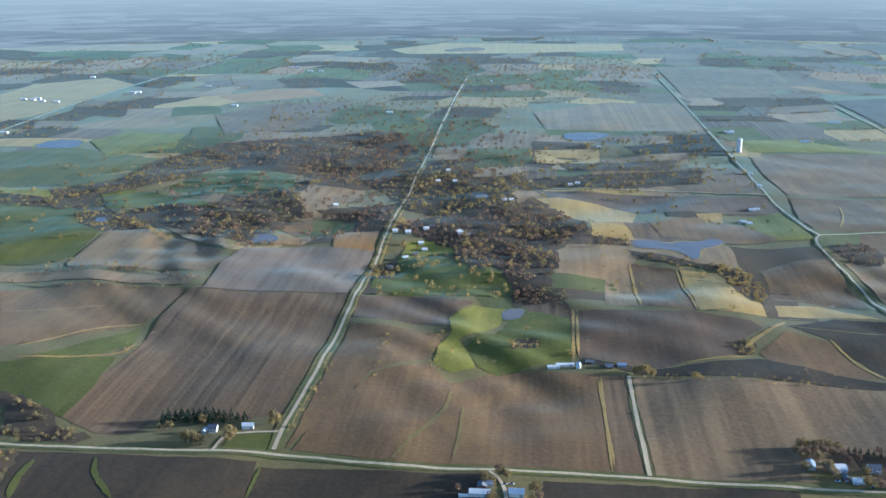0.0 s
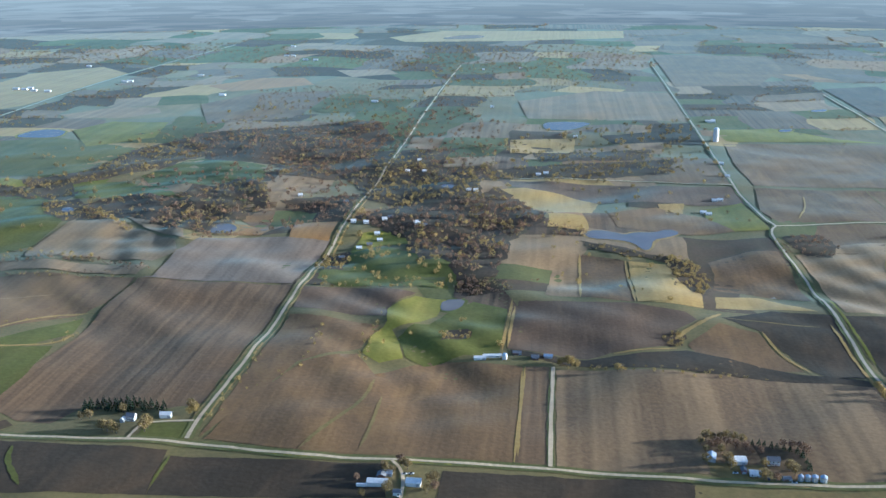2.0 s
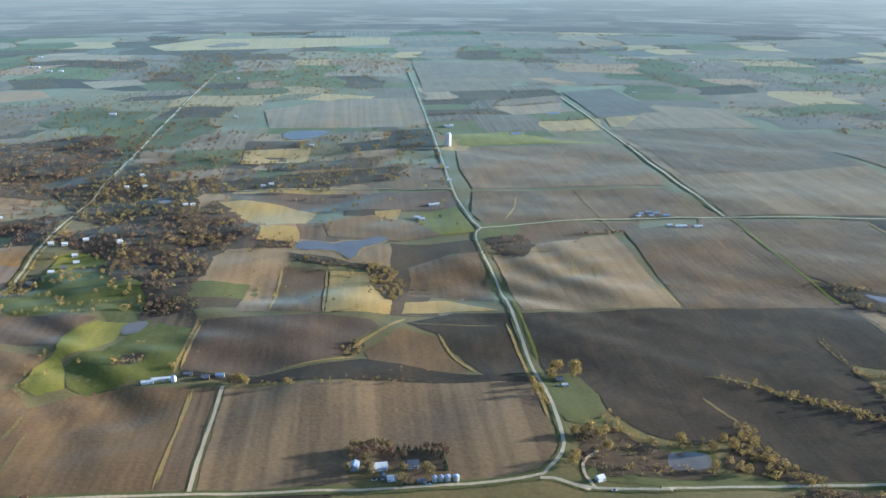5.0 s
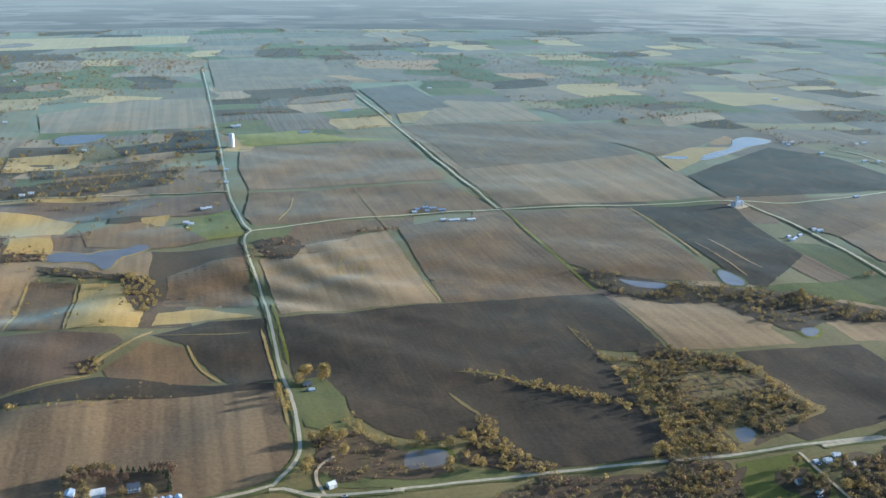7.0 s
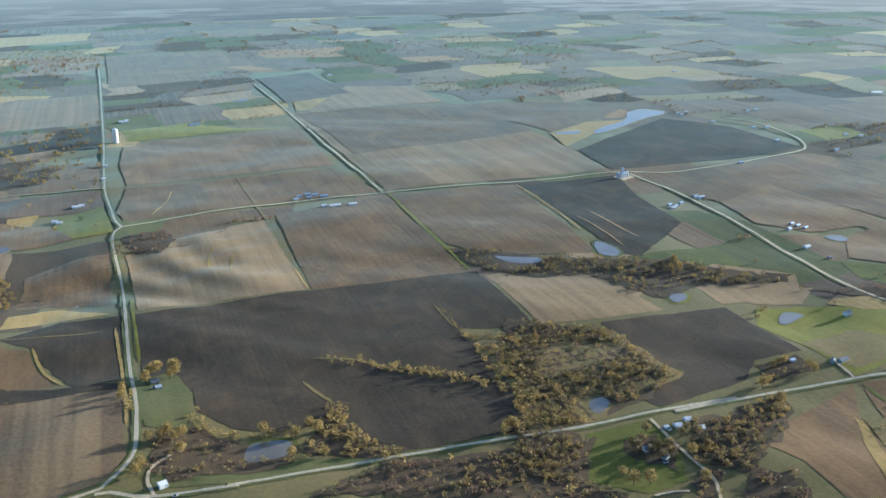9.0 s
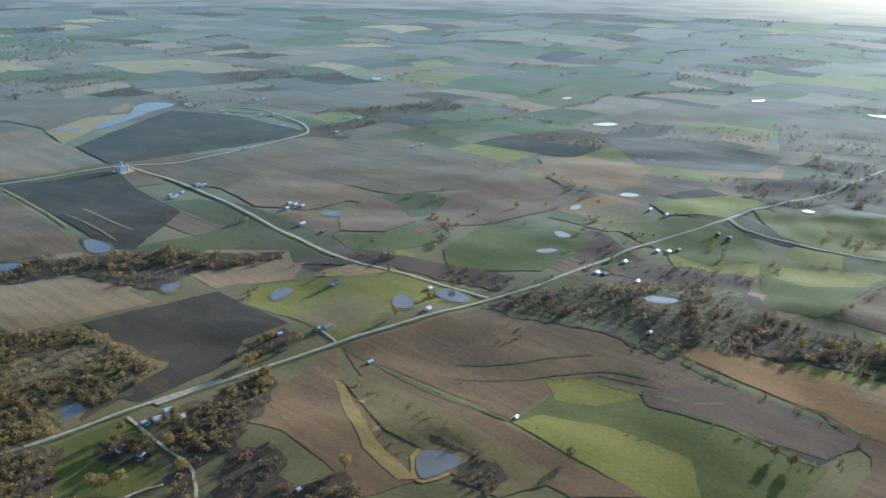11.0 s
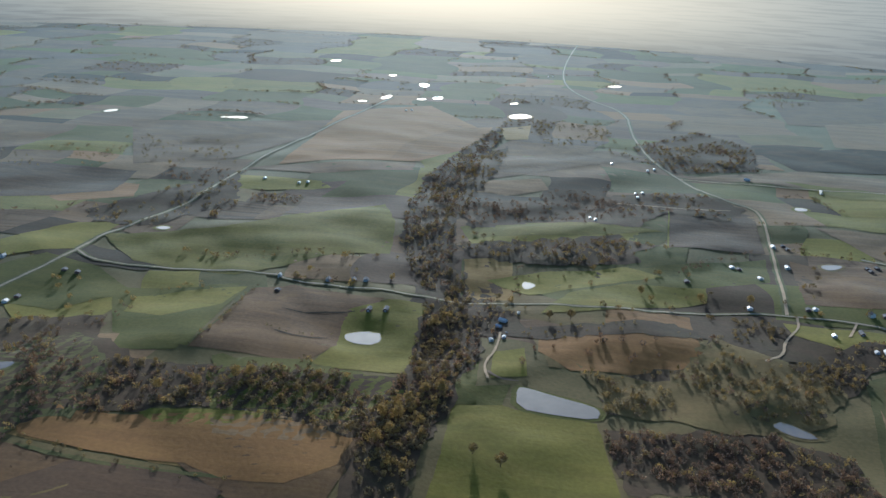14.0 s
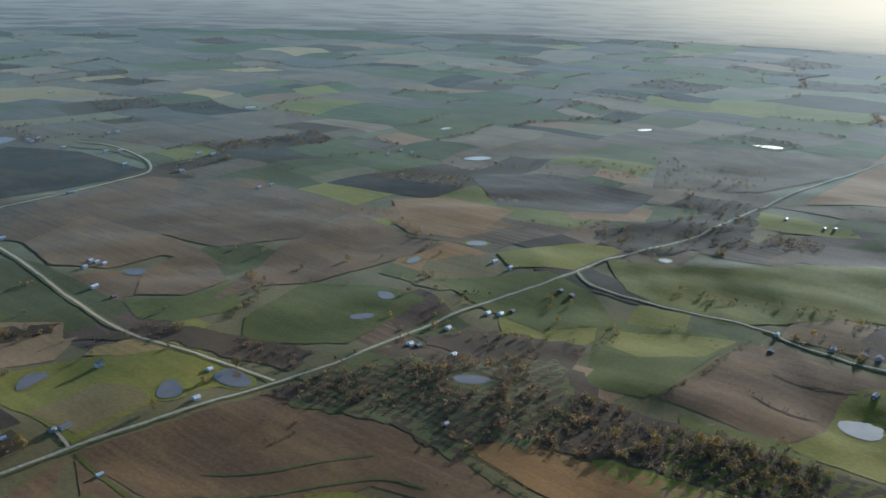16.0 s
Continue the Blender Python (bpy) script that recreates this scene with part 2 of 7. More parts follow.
# lumpy pastures: x, y, reach, height
LUMPS = [(-10, 728, 85, 0.85), (-100, 880, 120, 0.4), (330, 930, 110, 0.5), (-330, 960, 170, 0.35), (-520, 1250, 220, 0.6), (1150, 150, 170, 0.5),
         (1300, 420, 160, 0.35), (980, -120, 130, 0.4),
         (-30, 600, 80, 0.42), (-110, 610, 50, 0.3), (470, 610, 85, 0.35), (540, 930, 90, 0.3), (400, 910, 80, 0.35), (480, 1330, 150, 0.25)]
# ponds: x, y, reach, level
LEVELS = []


def smooth(v):
    v = np.clip(v, 0, 1)
    return v * v * (3 - 2 * v)


def land(x, y):
    """Height of the ground at x, y."""
    x, y = np.asarray(x, float), np.asarray(y, float)
    wx = x + 45 * np.sin(y / 130 + 0.6) + 20 * np.sin(y / 61)
    wy = y + 45 * np.sin(x / 150 + 2.0) + 20 * np.sin(x / 57)
    h = 0 * x
    for length, turn, phase, high in WAVES:
        a = radians(turn)
        h = h + high * np.sin((wx * math.cos(a) + wy * math.sin(a)) * 2 * math.pi / length + phase)
    rough = 0.6 + 0 * x
    for cx, cy, reach, strong in HILLS:
        rough = rough + strong * np.exp(-((x - cx) ** 2 + (y - cy) ** 2) / reach ** 2)
    for cx, cy, reach, high in LUMPS:
        near = high * np.exp(-((x - cx) ** 2 + (y - cy) ** 2) / reach ** 2)
        h = h + near * (np.sin((0.8 * wx + 0.6 * wy) / 9) + 0.7 * np.sin((0.86 * wy - 0.5 * wx) / 6.5 + 1.1))
    rough = rough * (1 - 0.9 * smooth((np.hypot(x - 300, y) - 1150) / 1200))
    h = h * rough
    for cx, cy, reach, level in LEVELS:
        k = 1 - smooth((np.hypot(x - cx, y - cy) - reach) / (0.8 * reach + 12))
        h = h + (level - h) * k
    return h


LEVELS += [
    (160, 1006, 46, -0.1), (-13, 781, 24, -1.6), (-290, 988, 20, 0.3), (92, 1660, 48, -0.5),
    (-775, 1499, 42, -0.8), (384, 533, 16, -1.1), (1107, 1360, 90, -0.5), (978, 1314, 22, -0.6),
    (665, 800, 23, -0.9), (754, 791, 20, 0.1), (748, 654, 14, -0.2), (806, 586, 15, -2.3),
    (857, 500, 14, 1.4), (900, 487, 15, -0.5), (706, 317, 15, 0.9), (594, 508, 11, 0.3),
    (982, 736, 11, -1.5), (1005, 362, 14, 3.1), (1088, 522, 11, 2.7), (1040, 503, 10, 1.5),
    (1270, 566, 13, -0.5), (1184, 576, 12, -0.6), (1128, 139, 14, -4.7), (1041, -9, 26, -0.4),
    (1280, 26, 9, -3.5), (1409, -263, 12, -2.5), (1290, -322, 7, 3.6), (1041, -156, 13, -3.2),
    (1353, 398, 8, -0.1), (2008, 565, 22, 0.4), (2207, 100, 32, -2.6), (1638, -279, 13, -1.1),
    (2564, 334, 33, -0.7), (1335, -430, 14, -0.5), (2281, 406, 11, -2.3), (2348, 374, 31, -1.5),
    (2703, 432, 23, -0.2), (2374, 274, 15, 0.8), (2349, 303, 12, -1.4), (2946, 632, 25, 0.1),
    (2365, 122, 14, -0.1), (2735, -82, 25, -1.0), (1605, 834, 23, -2.5), (1998, 779, 19, -0.5),
    (1756, 1019, 13, -1.0), (1656, 1410, 13, -1.0), (560, 1854, 24, -0.4), (454, 1642, 17, 0.8),
    (-63, 1199, 13, 3.2), (-507, 1058, 15, -2.2), (-234, 3251, 77, -0.3),
]

# far ponds lie a little below the land round them
given, LEVELS[:] = list(LEVELS), []
given = [(x, y, reach, level if math.hypot(x - 300, y) < 1150 else float(land(x, y)) - 0.25) for x, y, reach, level in given]
LEVELS += given

import collections

from mathutils.geometry import delaunay_2d_cdt as delaunay


# ---- builders of the setting ----
def meshed(name, verts, faces, mat, parent=None, smoothed=True):
    me = bpy.data.meshes.new(name)
    me.from_pydata([tuple(v) for v in verts], [], [tuple(f) for f in faces])
    me.polygons.foreach_set("use_smooth", [smoothed] * len(me.polygons))
    me.materials.append(MAT[mat])
    ob = new(name, me)
    ob.parent = parent
    return ob


def part(name, bm, mat, parent, label=""):
    me = bpy.data.meshes.new(name)
    bm.to_mesh(me)
    bm.free()
    me.materials.append(MAT[mat])
    ob = new(name, me)
    ob.parent = parent
    return tagged(ob, label)


def inside(px, py, ring):
    """Which of the points lie in the ring."""
    hit = np.zeros(len(px), bool)
    for (x0, y0), (x1, y1) in zip(ring, ring[1:] + ring[:1]):
        if y0 != y1:
            hit ^= ((y0 > py) != (y1 > py)) & (px < (x1 - x0) * (py - y0) / (y1 - y0) + x0)
    return hit


def wavy(ring, step, sway, seed):
    """The ring with points every so many metres, its sides swaying a little."""
    rnd = random.Random(seed)
    out = []
    for (x0, y0), (x1, y1) in zip(ring, ring[1:] + ring[:1]):
        n = max(1, round(math.hypot(x1 - x0, y1 - y0) / step))
        for k in range(n):
            s = sway if k else 0
            out.append((x0 + (x1 - x0) * k / n + rnd.uniform(-s, s), y0 + (y1 - y0) * k / n + rnd.uniform(-s, s)))
    return out


def rounded(ring, times=2):
    for _ in range(times):
        ring = [((1 - k) * ax + k * bx, (1 - k) * ay + k * by) for (ax, ay), (bx, by) in zip(ring, ring[1:] + ring[:1]) for k in (0.25, 0.75)]
    return ring


LIFT = [0]


def sheet(name, ring, mat, step=8, sway=1.0, lift=0.12, flat=None):
    """A piece of ground inside the ring that follows the land."""
    LIFT[0] += 1
    up = lift + 0.0002 * LIFT[0]
    ring = wavy(ring, step, sway, LIFT[0])
    xs, ys = [p[0] for p in ring], [p[1] for p in ring]
    gx, gy = np.meshgrid(np.arange(min(xs) + step / 2, max(xs), step), np.arange(min(ys) + step / 2, max(ys), step))
    gx, gy = gx.ravel(), gy.ravel()
    ok = inside(gx, gy, ring)
    pts = [Vector(p) for p in ring] + [Vector((x, y)) for x, y in zip(gx[ok], gy[ok])]
    v, _, f, *_ = delaunay(pts, [], [list(range(len(ring)))], 1, 1e-4)
    px, py = np.array([p.x for p in v]), np.array([p.y for p in v])
    z = land(px, py) + up if flat is None else 0 * px + flat
    return meshed(name, zip(px, py, z), f, mat)


def ribbon(name, line, width, mat, lift, bend=True, step=9, fray=0.0, taper=False):
    """A strip along a line of points: a road, a verge, a grassed waterway."""
    LIFT[0] += 1
    rnd = random.Random(LIFT[0])
    if bend:
        for _ in range(2):
            line = [line[0]] + [((1 - k) * a[0] + k * b[0], (1 - k) * a[1] + k * b[1]) for a, b in zip(line, line[1:]) for k in (0.25, 0.75)] + [line[-1]]
    pts = []
    for a, b in zip(line, line[1:]):
        n = max(1, round(math.hypot(b[0] - a[0], b[1] - a[1]) / step))
        pts += [Vector((a[0] + (b[0] - a[0]) * k / n, a[1] + (b[1] - a[1]) * k / n)) for k in range(n)]
    pts.append(Vector(line[-1]))
    verts, faces = [], []
    for k, p in enumerate(pts):
        way = (pts[min(k + 1, len(pts) - 1)] - pts[max(k - 1, 0)]).normalized()
        side = Vector((way.y, -way.x))
        for s in (-1, 0, 1):
            thin = min(1, 0.15 + 0.28 * min(k, len(pts) - 1 - k)) if taper else 1
            q = p + side * s * (width / 2 + rnd.uniform(-fray, fray)) * thin
            verts.append((q.x, q.y, float(land(q.x, q.y)) + lift + 0.0002 * LIFT[0]))
        if k:
            faces += [(3 * k - 3 + j, 3 * k - 2 + j, 3 * k + 1 + j, 3 * k + j) for j in (0, 1)]
    return meshed(name, verts, faces, mat)


RINGS, HEIGHTS = [], []


def field(label, ring, mat, sway=0.7):
    a = np.array(ring, float)
    under = [h for r, h in zip(RINGS, HEIGHTS) if inside(a[:, 0], a[:, 1], r).any() or inside(*np.array(r, float).T, ring).any()]
    up = max(under) + 0.07 if under else 0.14
    RINGS.append(ring)
    HEIGHTS.append(up)
    return tagged(sheet("field", ring, mat, sway=sway, lift=min(up, 0.34)), label, "field", kind="structure")


def road(label, line, width, mat="gravel", verge=5.0, bend=True):
    width *= 0.44 if width > 5 else 0.6
    verge *= 0.6
    if verge:
        tagged(ribbon("verge", line, width + 2 * verge, "verge", 0.34, bend, fray=0.8), "grassy verge beside a country road", "verge", kind="structure")
    return tagged(ribbon("road", line, width, mat, 0.44, bend, fray=0.25), label, "road", kind="structure")


def strip(label, line, width, mat="gold", bend=True):
    return tagged(ribbon("grass_strip", line, width * 0.6, mat, 0.32, bend, 4, width * 0.08, True), label, "grass strip", kind="structure")


def pond(label, ring, level, shore="dull", bank=4.0):
    ring = rounded(ring, 1)
    cx, cy = sum(p[0] for p in ring) / len(ring), sum(p[1] for p in ring) / len(ring)
    wide = [(x + (x - cx) / math.hypot(x - cx, y - cy) * bank, y + (y - cy) / math.hypot(x - cx, y - cy) * bank) for x, y in ring]
    tagged(sheet("bank", wide, shore, 8, 0.8, lift=0.22), "low grassy bank round a farm pond", "bank", kind="structure")
    return tagged(sheet("water", ring, "water", 10, 0.3, flat=(level if math.hypot(cx - 300, cy) < 1150 else float(land(cx, cy))) + 0.45), label, "pond", kind="structure")


# ---- the ground ----
def axis(low, high, fine, reach):
    a = [low]
    while a[-1] < high:
        a.append(a[-1] + fine)
    s = fine
    while a[-1] < reach[1]:
        s = min(s * 1.05, 70)
        a.append(a[-1] + s)
    s, left = fine, [low]
    while left[-1] > reach[0]:
        s = min(s * 1.05, 70)
        left.append(left[-1] - s)
    return np.array(left[:0:-1] + a)


gx, gy = axis(-450, 1650, 7.5, (-4500, 5000)), axis(-450, 1450, 7.5, (-4500, 5000))
mx, my = np.meshgrid(gx, gy)
mz = land(mx, my) - 0.35 * smooth((np.hypot(mx - 300, my) - 780) / 250)
n, w = len(gx), len(gy)
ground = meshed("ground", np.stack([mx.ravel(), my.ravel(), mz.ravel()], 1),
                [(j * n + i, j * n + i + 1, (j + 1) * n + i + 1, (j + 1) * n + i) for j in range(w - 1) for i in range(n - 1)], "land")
# glowing ramp added past the land, with haze and sun glow painted on
ring = []
for j in range(4):
    for k in range(180):
        a = k * math.pi / 90
        first = 3750 - 480 * math.exp(-((math.degrees(a) + 180) % 360 - 155) ** 2 / 1100)
        r = first + (4680 - first) * j / 3
        ring.append((300 + r * math.cos(a), r * math.sin(a), -6 + 0.165 * (r - first)))
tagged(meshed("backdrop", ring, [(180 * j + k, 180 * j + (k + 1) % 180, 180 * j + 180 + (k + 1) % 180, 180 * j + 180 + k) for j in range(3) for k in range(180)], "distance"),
       "glowing backdrop painted as hazy distant plain with sun glow", "backdrop", kind="structure")
tagged(ground, "rolling rough pasture in dull green and brown", "ground", kind="structure")


# ---- ponds, fields, roads and grassed strips ----
pond('grey-blue farm pond among brown fields', [(104, 1018), (121, 1030), (139, 1023), (150, 1013), (162, 1025), (183, 1025), (201, 1042), (212, 1025), (195, 1007), (180, 999), (174, 964), (166, 960), (158, 985), (140, 995), (114, 995)], -0.1, 'gold')
pond('small still pond in a green pasture', [(-23, 800), (-2, 804), (-5, 782), (-14, 773), (-23, 775)], -1.6, 'green')
pond('small pond beside tan stubble', [(-304, 986), (-302, 1011), (-285, 1010), (-273, 989), (-279, 973), (-297, 971)], 0.3, 'gold')
pond('pale wide farm pond', [(50, 1683), (84, 1700), (138, 1693), (124, 1657), (98, 1616), (56, 1616)], -0.5, 'dull')
pond('pale pond in a yellow meadow', [(-817, 1473), (-809, 1543), (-755, 1545), (-735, 1481), (-767, 1469)], -0.8, 'lime')
pond('still pond hemmed by golden trees', [(371, 538), (377, 546), (397, 542), (400, 536), (396, 524), (382, 521), (368, 524)], -1.1, 'green')
pond('long sunlit lake with marshy edges', [(1008, 1293), (1027, 1319), (1060, 1343), (1089, 1354), (1120, 1385), (1141, 1424), (1177, 1447), (1196, 1432), (1209, 1403), (1177, 1382), (1142, 1370), (1102, 1342), (1063, 1315), (1025, 1293)], -0.5, 'gold')
pond('thin bright pool by the lake', [(958, 1330), (1006, 1324), (991, 1302), (963, 1313)], -0.6, 'dull')
pond('winding creek pool among bushes', [(649, 821), (660, 811), (693, 794), (678, 782), (660, 791), (651, 804)], -0.9, 'dull')
pond('creek pool with brushy banks', [(755, 817), (763, 818), (767, 785), (757, 769), (745, 774), (743, 786)], 0.1, 'dull')
pond('small pond by a grassy hollow', [(742, 663), (759, 663), (756, 651), (738, 643)], -0.2, 'lime')
pond('farm pond in a lime meadow', [(795, 587), (812, 601), (823, 588), (810, 582), (792, 576)], -2.3, 'lime')
pond('round farm pond beside the road', [(852, 507), (866, 516), (871, 509), (861, 488), (851, 489), (845, 496)], 1.4, 'lime')
pond('farm pond with an island of reeds', [(892, 502), (907, 504), (912, 496), (906, 472), (896, 469), (889, 483)], -0.5, 'lime')
pond('dark pond with a gold shore', [(708, 333), (719, 326), (722, 306), (693, 308), (690, 314)], 0.9, 'gold')
pond('small pond in the wood', [(591, 517), (605, 518), (602, 506), (589, 497), (586, 503)], 0.3, 'dull')
pond('oval pond on a tilled rise', [(974, 748), (992, 744), (991, 727), (975, 728)], -1.5, 'brush')
pond('pale pond on a green slope', [(1002, 376), (1011, 367), (1017, 350), (1003, 352), (994, 366)], 3.1, 'dull')
pond('pale silted pond on a slope', [(1090, 535), (1097, 525), (1089, 510), (1077, 517)], 2.7, 'green')
pond('broken pale pond below a slope', [(1037, 513), (1054, 501), (1043, 494), (1029, 505)], 1.5, 'green')
pond('bright pool beyond a hill field', [(1258, 576), (1280, 576), (1281, 558), (1266, 559)], -0.5, 'lime')
pond('pale pool among trees', [(1175, 580), (1194, 584), (1195, 574), (1174, 570)], -0.6, 'lime')
pond('pale farm pond on a hillside', [(1125, 154), (1137, 155), (1147, 132), (1143, 126), (1120, 127), (1117, 142)], -4.7, 'lime')
pond('long pale farm pond above a pasture', [(1061, 19), (1062, 12), (1052, -9), (1044, -31), (1036, -37), (1024, -34), (1025, -9), (1030, 17)], -0.4, 'green')
pond('small bright pond beside a tan field', [(1286, 31), (1292, 28), (1285, 17), (1272, 23), (1271, 29)], -3.5, 'lime')
pond('bright pond by the gravel road', [(1416, -254), (1421, -274), (1412, -274), (1399, -261), (1403, -253)], -2.5, 'brush')
pond('small pale pond near houses', [(1290, -315), (1298, -326), (1291, -330), (1284, -319)], 3.6, 'lime')
pond('weedy pond in the brush', [(1049, -144), (1056, -152), (1036, -173), (1033, -163), (1037, -152)], -3.2, 'brush')
pond('bright pool by the fork', [(1352, 407), (1361, 401), (1357, 390), (1347, 395)], -0.1, 'lime')
pond('long bright pool in the plain', [(2005, 591), (2021, 574), (2024, 543), (2001, 544), (1998, 576)], 0.4, 'dull')
pond('bright pool in the haze', [(2221, 120), (2248, 96), (2222, 73), (2183, 96), (2184, 115)], -2.6, 'gold')
pond('pale pool by the village', [(1646, -272), (1649, -286), (1635, -288), (1629, -272)], -1.1, 'lime')
pond('bright pool near a hamlet', [(2582, 352), (2598, 336), (2555, 319), (2523, 330)], -0.7, 'dull')
pond('pale round pond by the highway', [(1346, -416), (1351, -434), (1346, -447), (1334, -443), (1317, -425), (1322, -415)], -0.5, 'lime')
pond('bright glinting pool', [(2280, 421), (2298, 406), (2287, 397), (2270, 405)], -2.3, 'brush')
pond('bright glinting pool', [(2331, 386), (2390, 375), (2370, 364), (2320, 372)], -1.5, 'brush')
pond('bright glinting pool', [(2712, 444), (2729, 429), (2698, 422), (2682, 435)], -0.2, 'brush')
pond('bright glinting pool', [(2379, 287), (2398, 269), (2370, 264), (2361, 280)], 0.8, 'brush')
pond('bright glinting pool', [(2354, 314), (2365, 296), (2345, 295), (2340, 309)], -1.4, 'brush')
pond('bright glinting pool', [(2953, 650), (2977, 627), (2940, 615), (2916, 637)], 0.1, 'brush')
pond('bright glinting pool', [(2365, 131), (2385, 115), (2363, 113), (2351, 128)], -0.1, 'brush')
pond('bright pool in a far field', [(2749, -67), (2760, -99), (2729, -98), (2707, -66)], -1.0, 'brush')
pond('bright pool before the plain', [(1593, 851), (1625, 842), (1627, 817), (1598, 823), (1589, 843)], -2.5, 'dull')
pond('bright pool by a far farm', [(1997, 792), (2024, 777), (1998, 767), (1981, 782)], -0.5, 'dull')
pond('bright pool beside a lime field', [(1756, 1030), (1774, 1022), (1758, 1012), (1742, 1018)], -1.0, 'lime')
pond('far pool in a brown field', [(1654, 1426), (1676, 1415), (1655, 1396), (1641, 1407)], -1.0, 'dull')
pond('far pale pool by the highway', [(546, 1860), (582, 1877), (570, 1843), (543, 1841)], -0.4, 'lime')
pond('far pale pool below a farm', [(444, 1652), (472, 1659), (460, 1633), (442, 1631)], 0.8, 'lime')
pond('small pale pool in the woods', [(-74, 1202), (-59, 1213), (-52, 1195), (-65, 1185)], 3.2, 'green')
pond('dark pool by the creek', [(-519, 1062), (-509, 1071), (-495, 1054), (-504, 1043)], -2.2, 'dull')
pond('far pale reservoir', [(-311, 3209), (-246, 3340), (-168, 3325), (-172, 3223), (-271, 3174)], -0.3, 'gold')
field('dark brown field with long drill rows', [(-314, 817), (-164, 816), (-164, 576), (-185, 568), (-245, 572), (-256, 542), (-281, 543), (-313, 562), (-314, 624), (-308, 677), (-317, 755)], 'brown_rows')
field('tan stubble field behind a hedgerow', [(-472, 898), (-476, 1019), (-439, 1029), (-323, 932), (-305, 892), (-320, 865), (-391, 879), (-463, 882)], 'tan')
field('pale stubble field beside the road', [(-301, 821), (-307, 895), (-300, 944), (-241, 970), (-166, 977), (-166, 820), (-313, 818)], 'pale')
field('tan hill field with a curved edge', [(-479, 1108), (-415, 1112), (-361, 1044), (-313, 934), (-367, 975), (-428, 1040)], 'tan')
field('brown field with grassed contour strips', [(-490, 803), (-433, 830), (-317, 818), (-319, 759), (-328, 737), (-379, 690), (-413, 665)], 'brown')
field('dark green hollow between fields', [(-379, 653), (-325, 729), (-316, 690), (-340, 656), (-371, 646)], 'green')
field('green pasture by the creek', [(-399, 639), (-318, 663), (-311, 612), (-312, 562), (-332, 563), (-373, 592)], 'green')
field('brown stubble field with pale stripes', [(-526, 865), (-438, 867), (-317, 849), (-319, 825), (-444, 841), (-509, 834)], 'tan')
field('green pasture hill', [(-690, 1159), (-651, 1174), (-556, 1102), (-483, 999), (-475, 918), (-503, 889), (-537, 884)], 'green')
field('green pasture hill with a pale crest', [(-562, 1180), (-529, 1212), (-427, 1167), (-394, 1121), (-448, 1122), (-524, 1111)], 'green')
field('long green pasture above a creek', [(-489, 1231), (-458, 1329), (-433, 1355), (-336, 1307), (-309, 1214), (-380, 1184), (-444, 1170)], 'green')
field('lime pasture on a rise', [(-714, 1203), (-664, 1198), (-612, 1173), (-643, 1129), (-667, 1119)], 'lime')
field('dull brown field by the pale pond', [(-840, 1428), (-744, 1480), (-567, 1413), (-541, 1241), (-598, 1208), (-718, 1210)], 'dull')
field('lime and tan meadow', [(-744, 1542), (-712, 1630), (-607, 1626), (-579, 1495), (-657, 1413)], 'lime')
field('mown green lawn beside a farmhouse', [(-189, 547), (-159, 550), (-159, 528), (-192, 523)], 'green')
field('reddish tilled field', [(-155, 812), (-121, 820), (-48, 812), (-66, 782), (-65, 746), (-112, 757), (-150, 764)], 'red')
field('brown field with a dry waterway', [(-149, 750), (-68, 732), (-75, 685), (-116, 649), (-135, 570), (-150, 531), (-149, 547), (-149, 614)], 'brown')
field('warm brown rolling field', [(-146, 530), (-135, 579), (-112, 649), (-75, 675), (-56, 642), (-16, 675), (53, 667), (52, 523), (-78, 520)], 'brown')
field('narrow field of brown drill rows', [(55, 667), (73, 669), (73, 523), (53, 524)], 'brown_rows')
field('wide tan stubble field with long streaks', [(78, 665), (306, 656), (303, 615), (303, 553), (291, 528), (264, 518), (79, 523)], 'tan_rows')
field('lumpy green pasture', [(-27, 739), (-14, 772), (5, 798), (36, 782), (34, 687), (7, 682), (-22, 665), (-38, 675), (-50, 711), (-39, 733)], 'green')
field('lime pasture along a wet hollow', [(-68, 772), (-48, 805), (-20, 800), (-24, 759), (-39, 736), (-56, 724), (-46, 700), (-39, 672), (-56, 663), (-72, 677), (-70, 713), (-62, 736)], 'lime')
field('green paddocks below the village', [(-149, 928), (-105, 958), (-9, 879), (-6, 846), (-21, 829), (-122, 821), (-149, 843)], 'green')
field('lime paddock by houses', [(-134, 999), (-87, 1026), (-54, 999), (-64, 960), (-106, 967), (-138, 933)], 'lime')
field('rich brown tilled field', [(45, 799), (140, 796), (187, 781), (194, 765), (167, 735), (169, 714), (119, 695), (102, 685), (40, 699)], 'red')
field('black ploughed field by the road', [(215, 774), (262, 800), (311, 791), (303, 672), (276, 667), (267, 680), (250, 721), (242, 747)], 'dark')
field('brown field inside a grassed curve', [(181, 717), (211, 760), (240, 744), (249, 704), (261, 677), (192, 681)], 'brown')
field('black ploughed strip along a fence', [(42, 697), (100, 683), (179, 706), (259, 672), (303, 667), (303, 655), (208, 660), (97, 671), (44, 688)], 'dark')
field('pale strip field with a crooked edge', [(68, 814), (74, 907), (99, 949), (99, 808)], 'tan')
field('brown strip field', [(102, 946), (145, 931), (146, 798), (100, 809)], 'brown')
field('golden grass strip field', [(149, 930), (185, 924), (209, 842), (204, 796), (148, 798)], 'gold')
field('grey-brown rolling field by the road', [(227, 933), (270, 965), (302, 967), (302, 829), (261, 847), (222, 857), (229, 900)], 'brown')
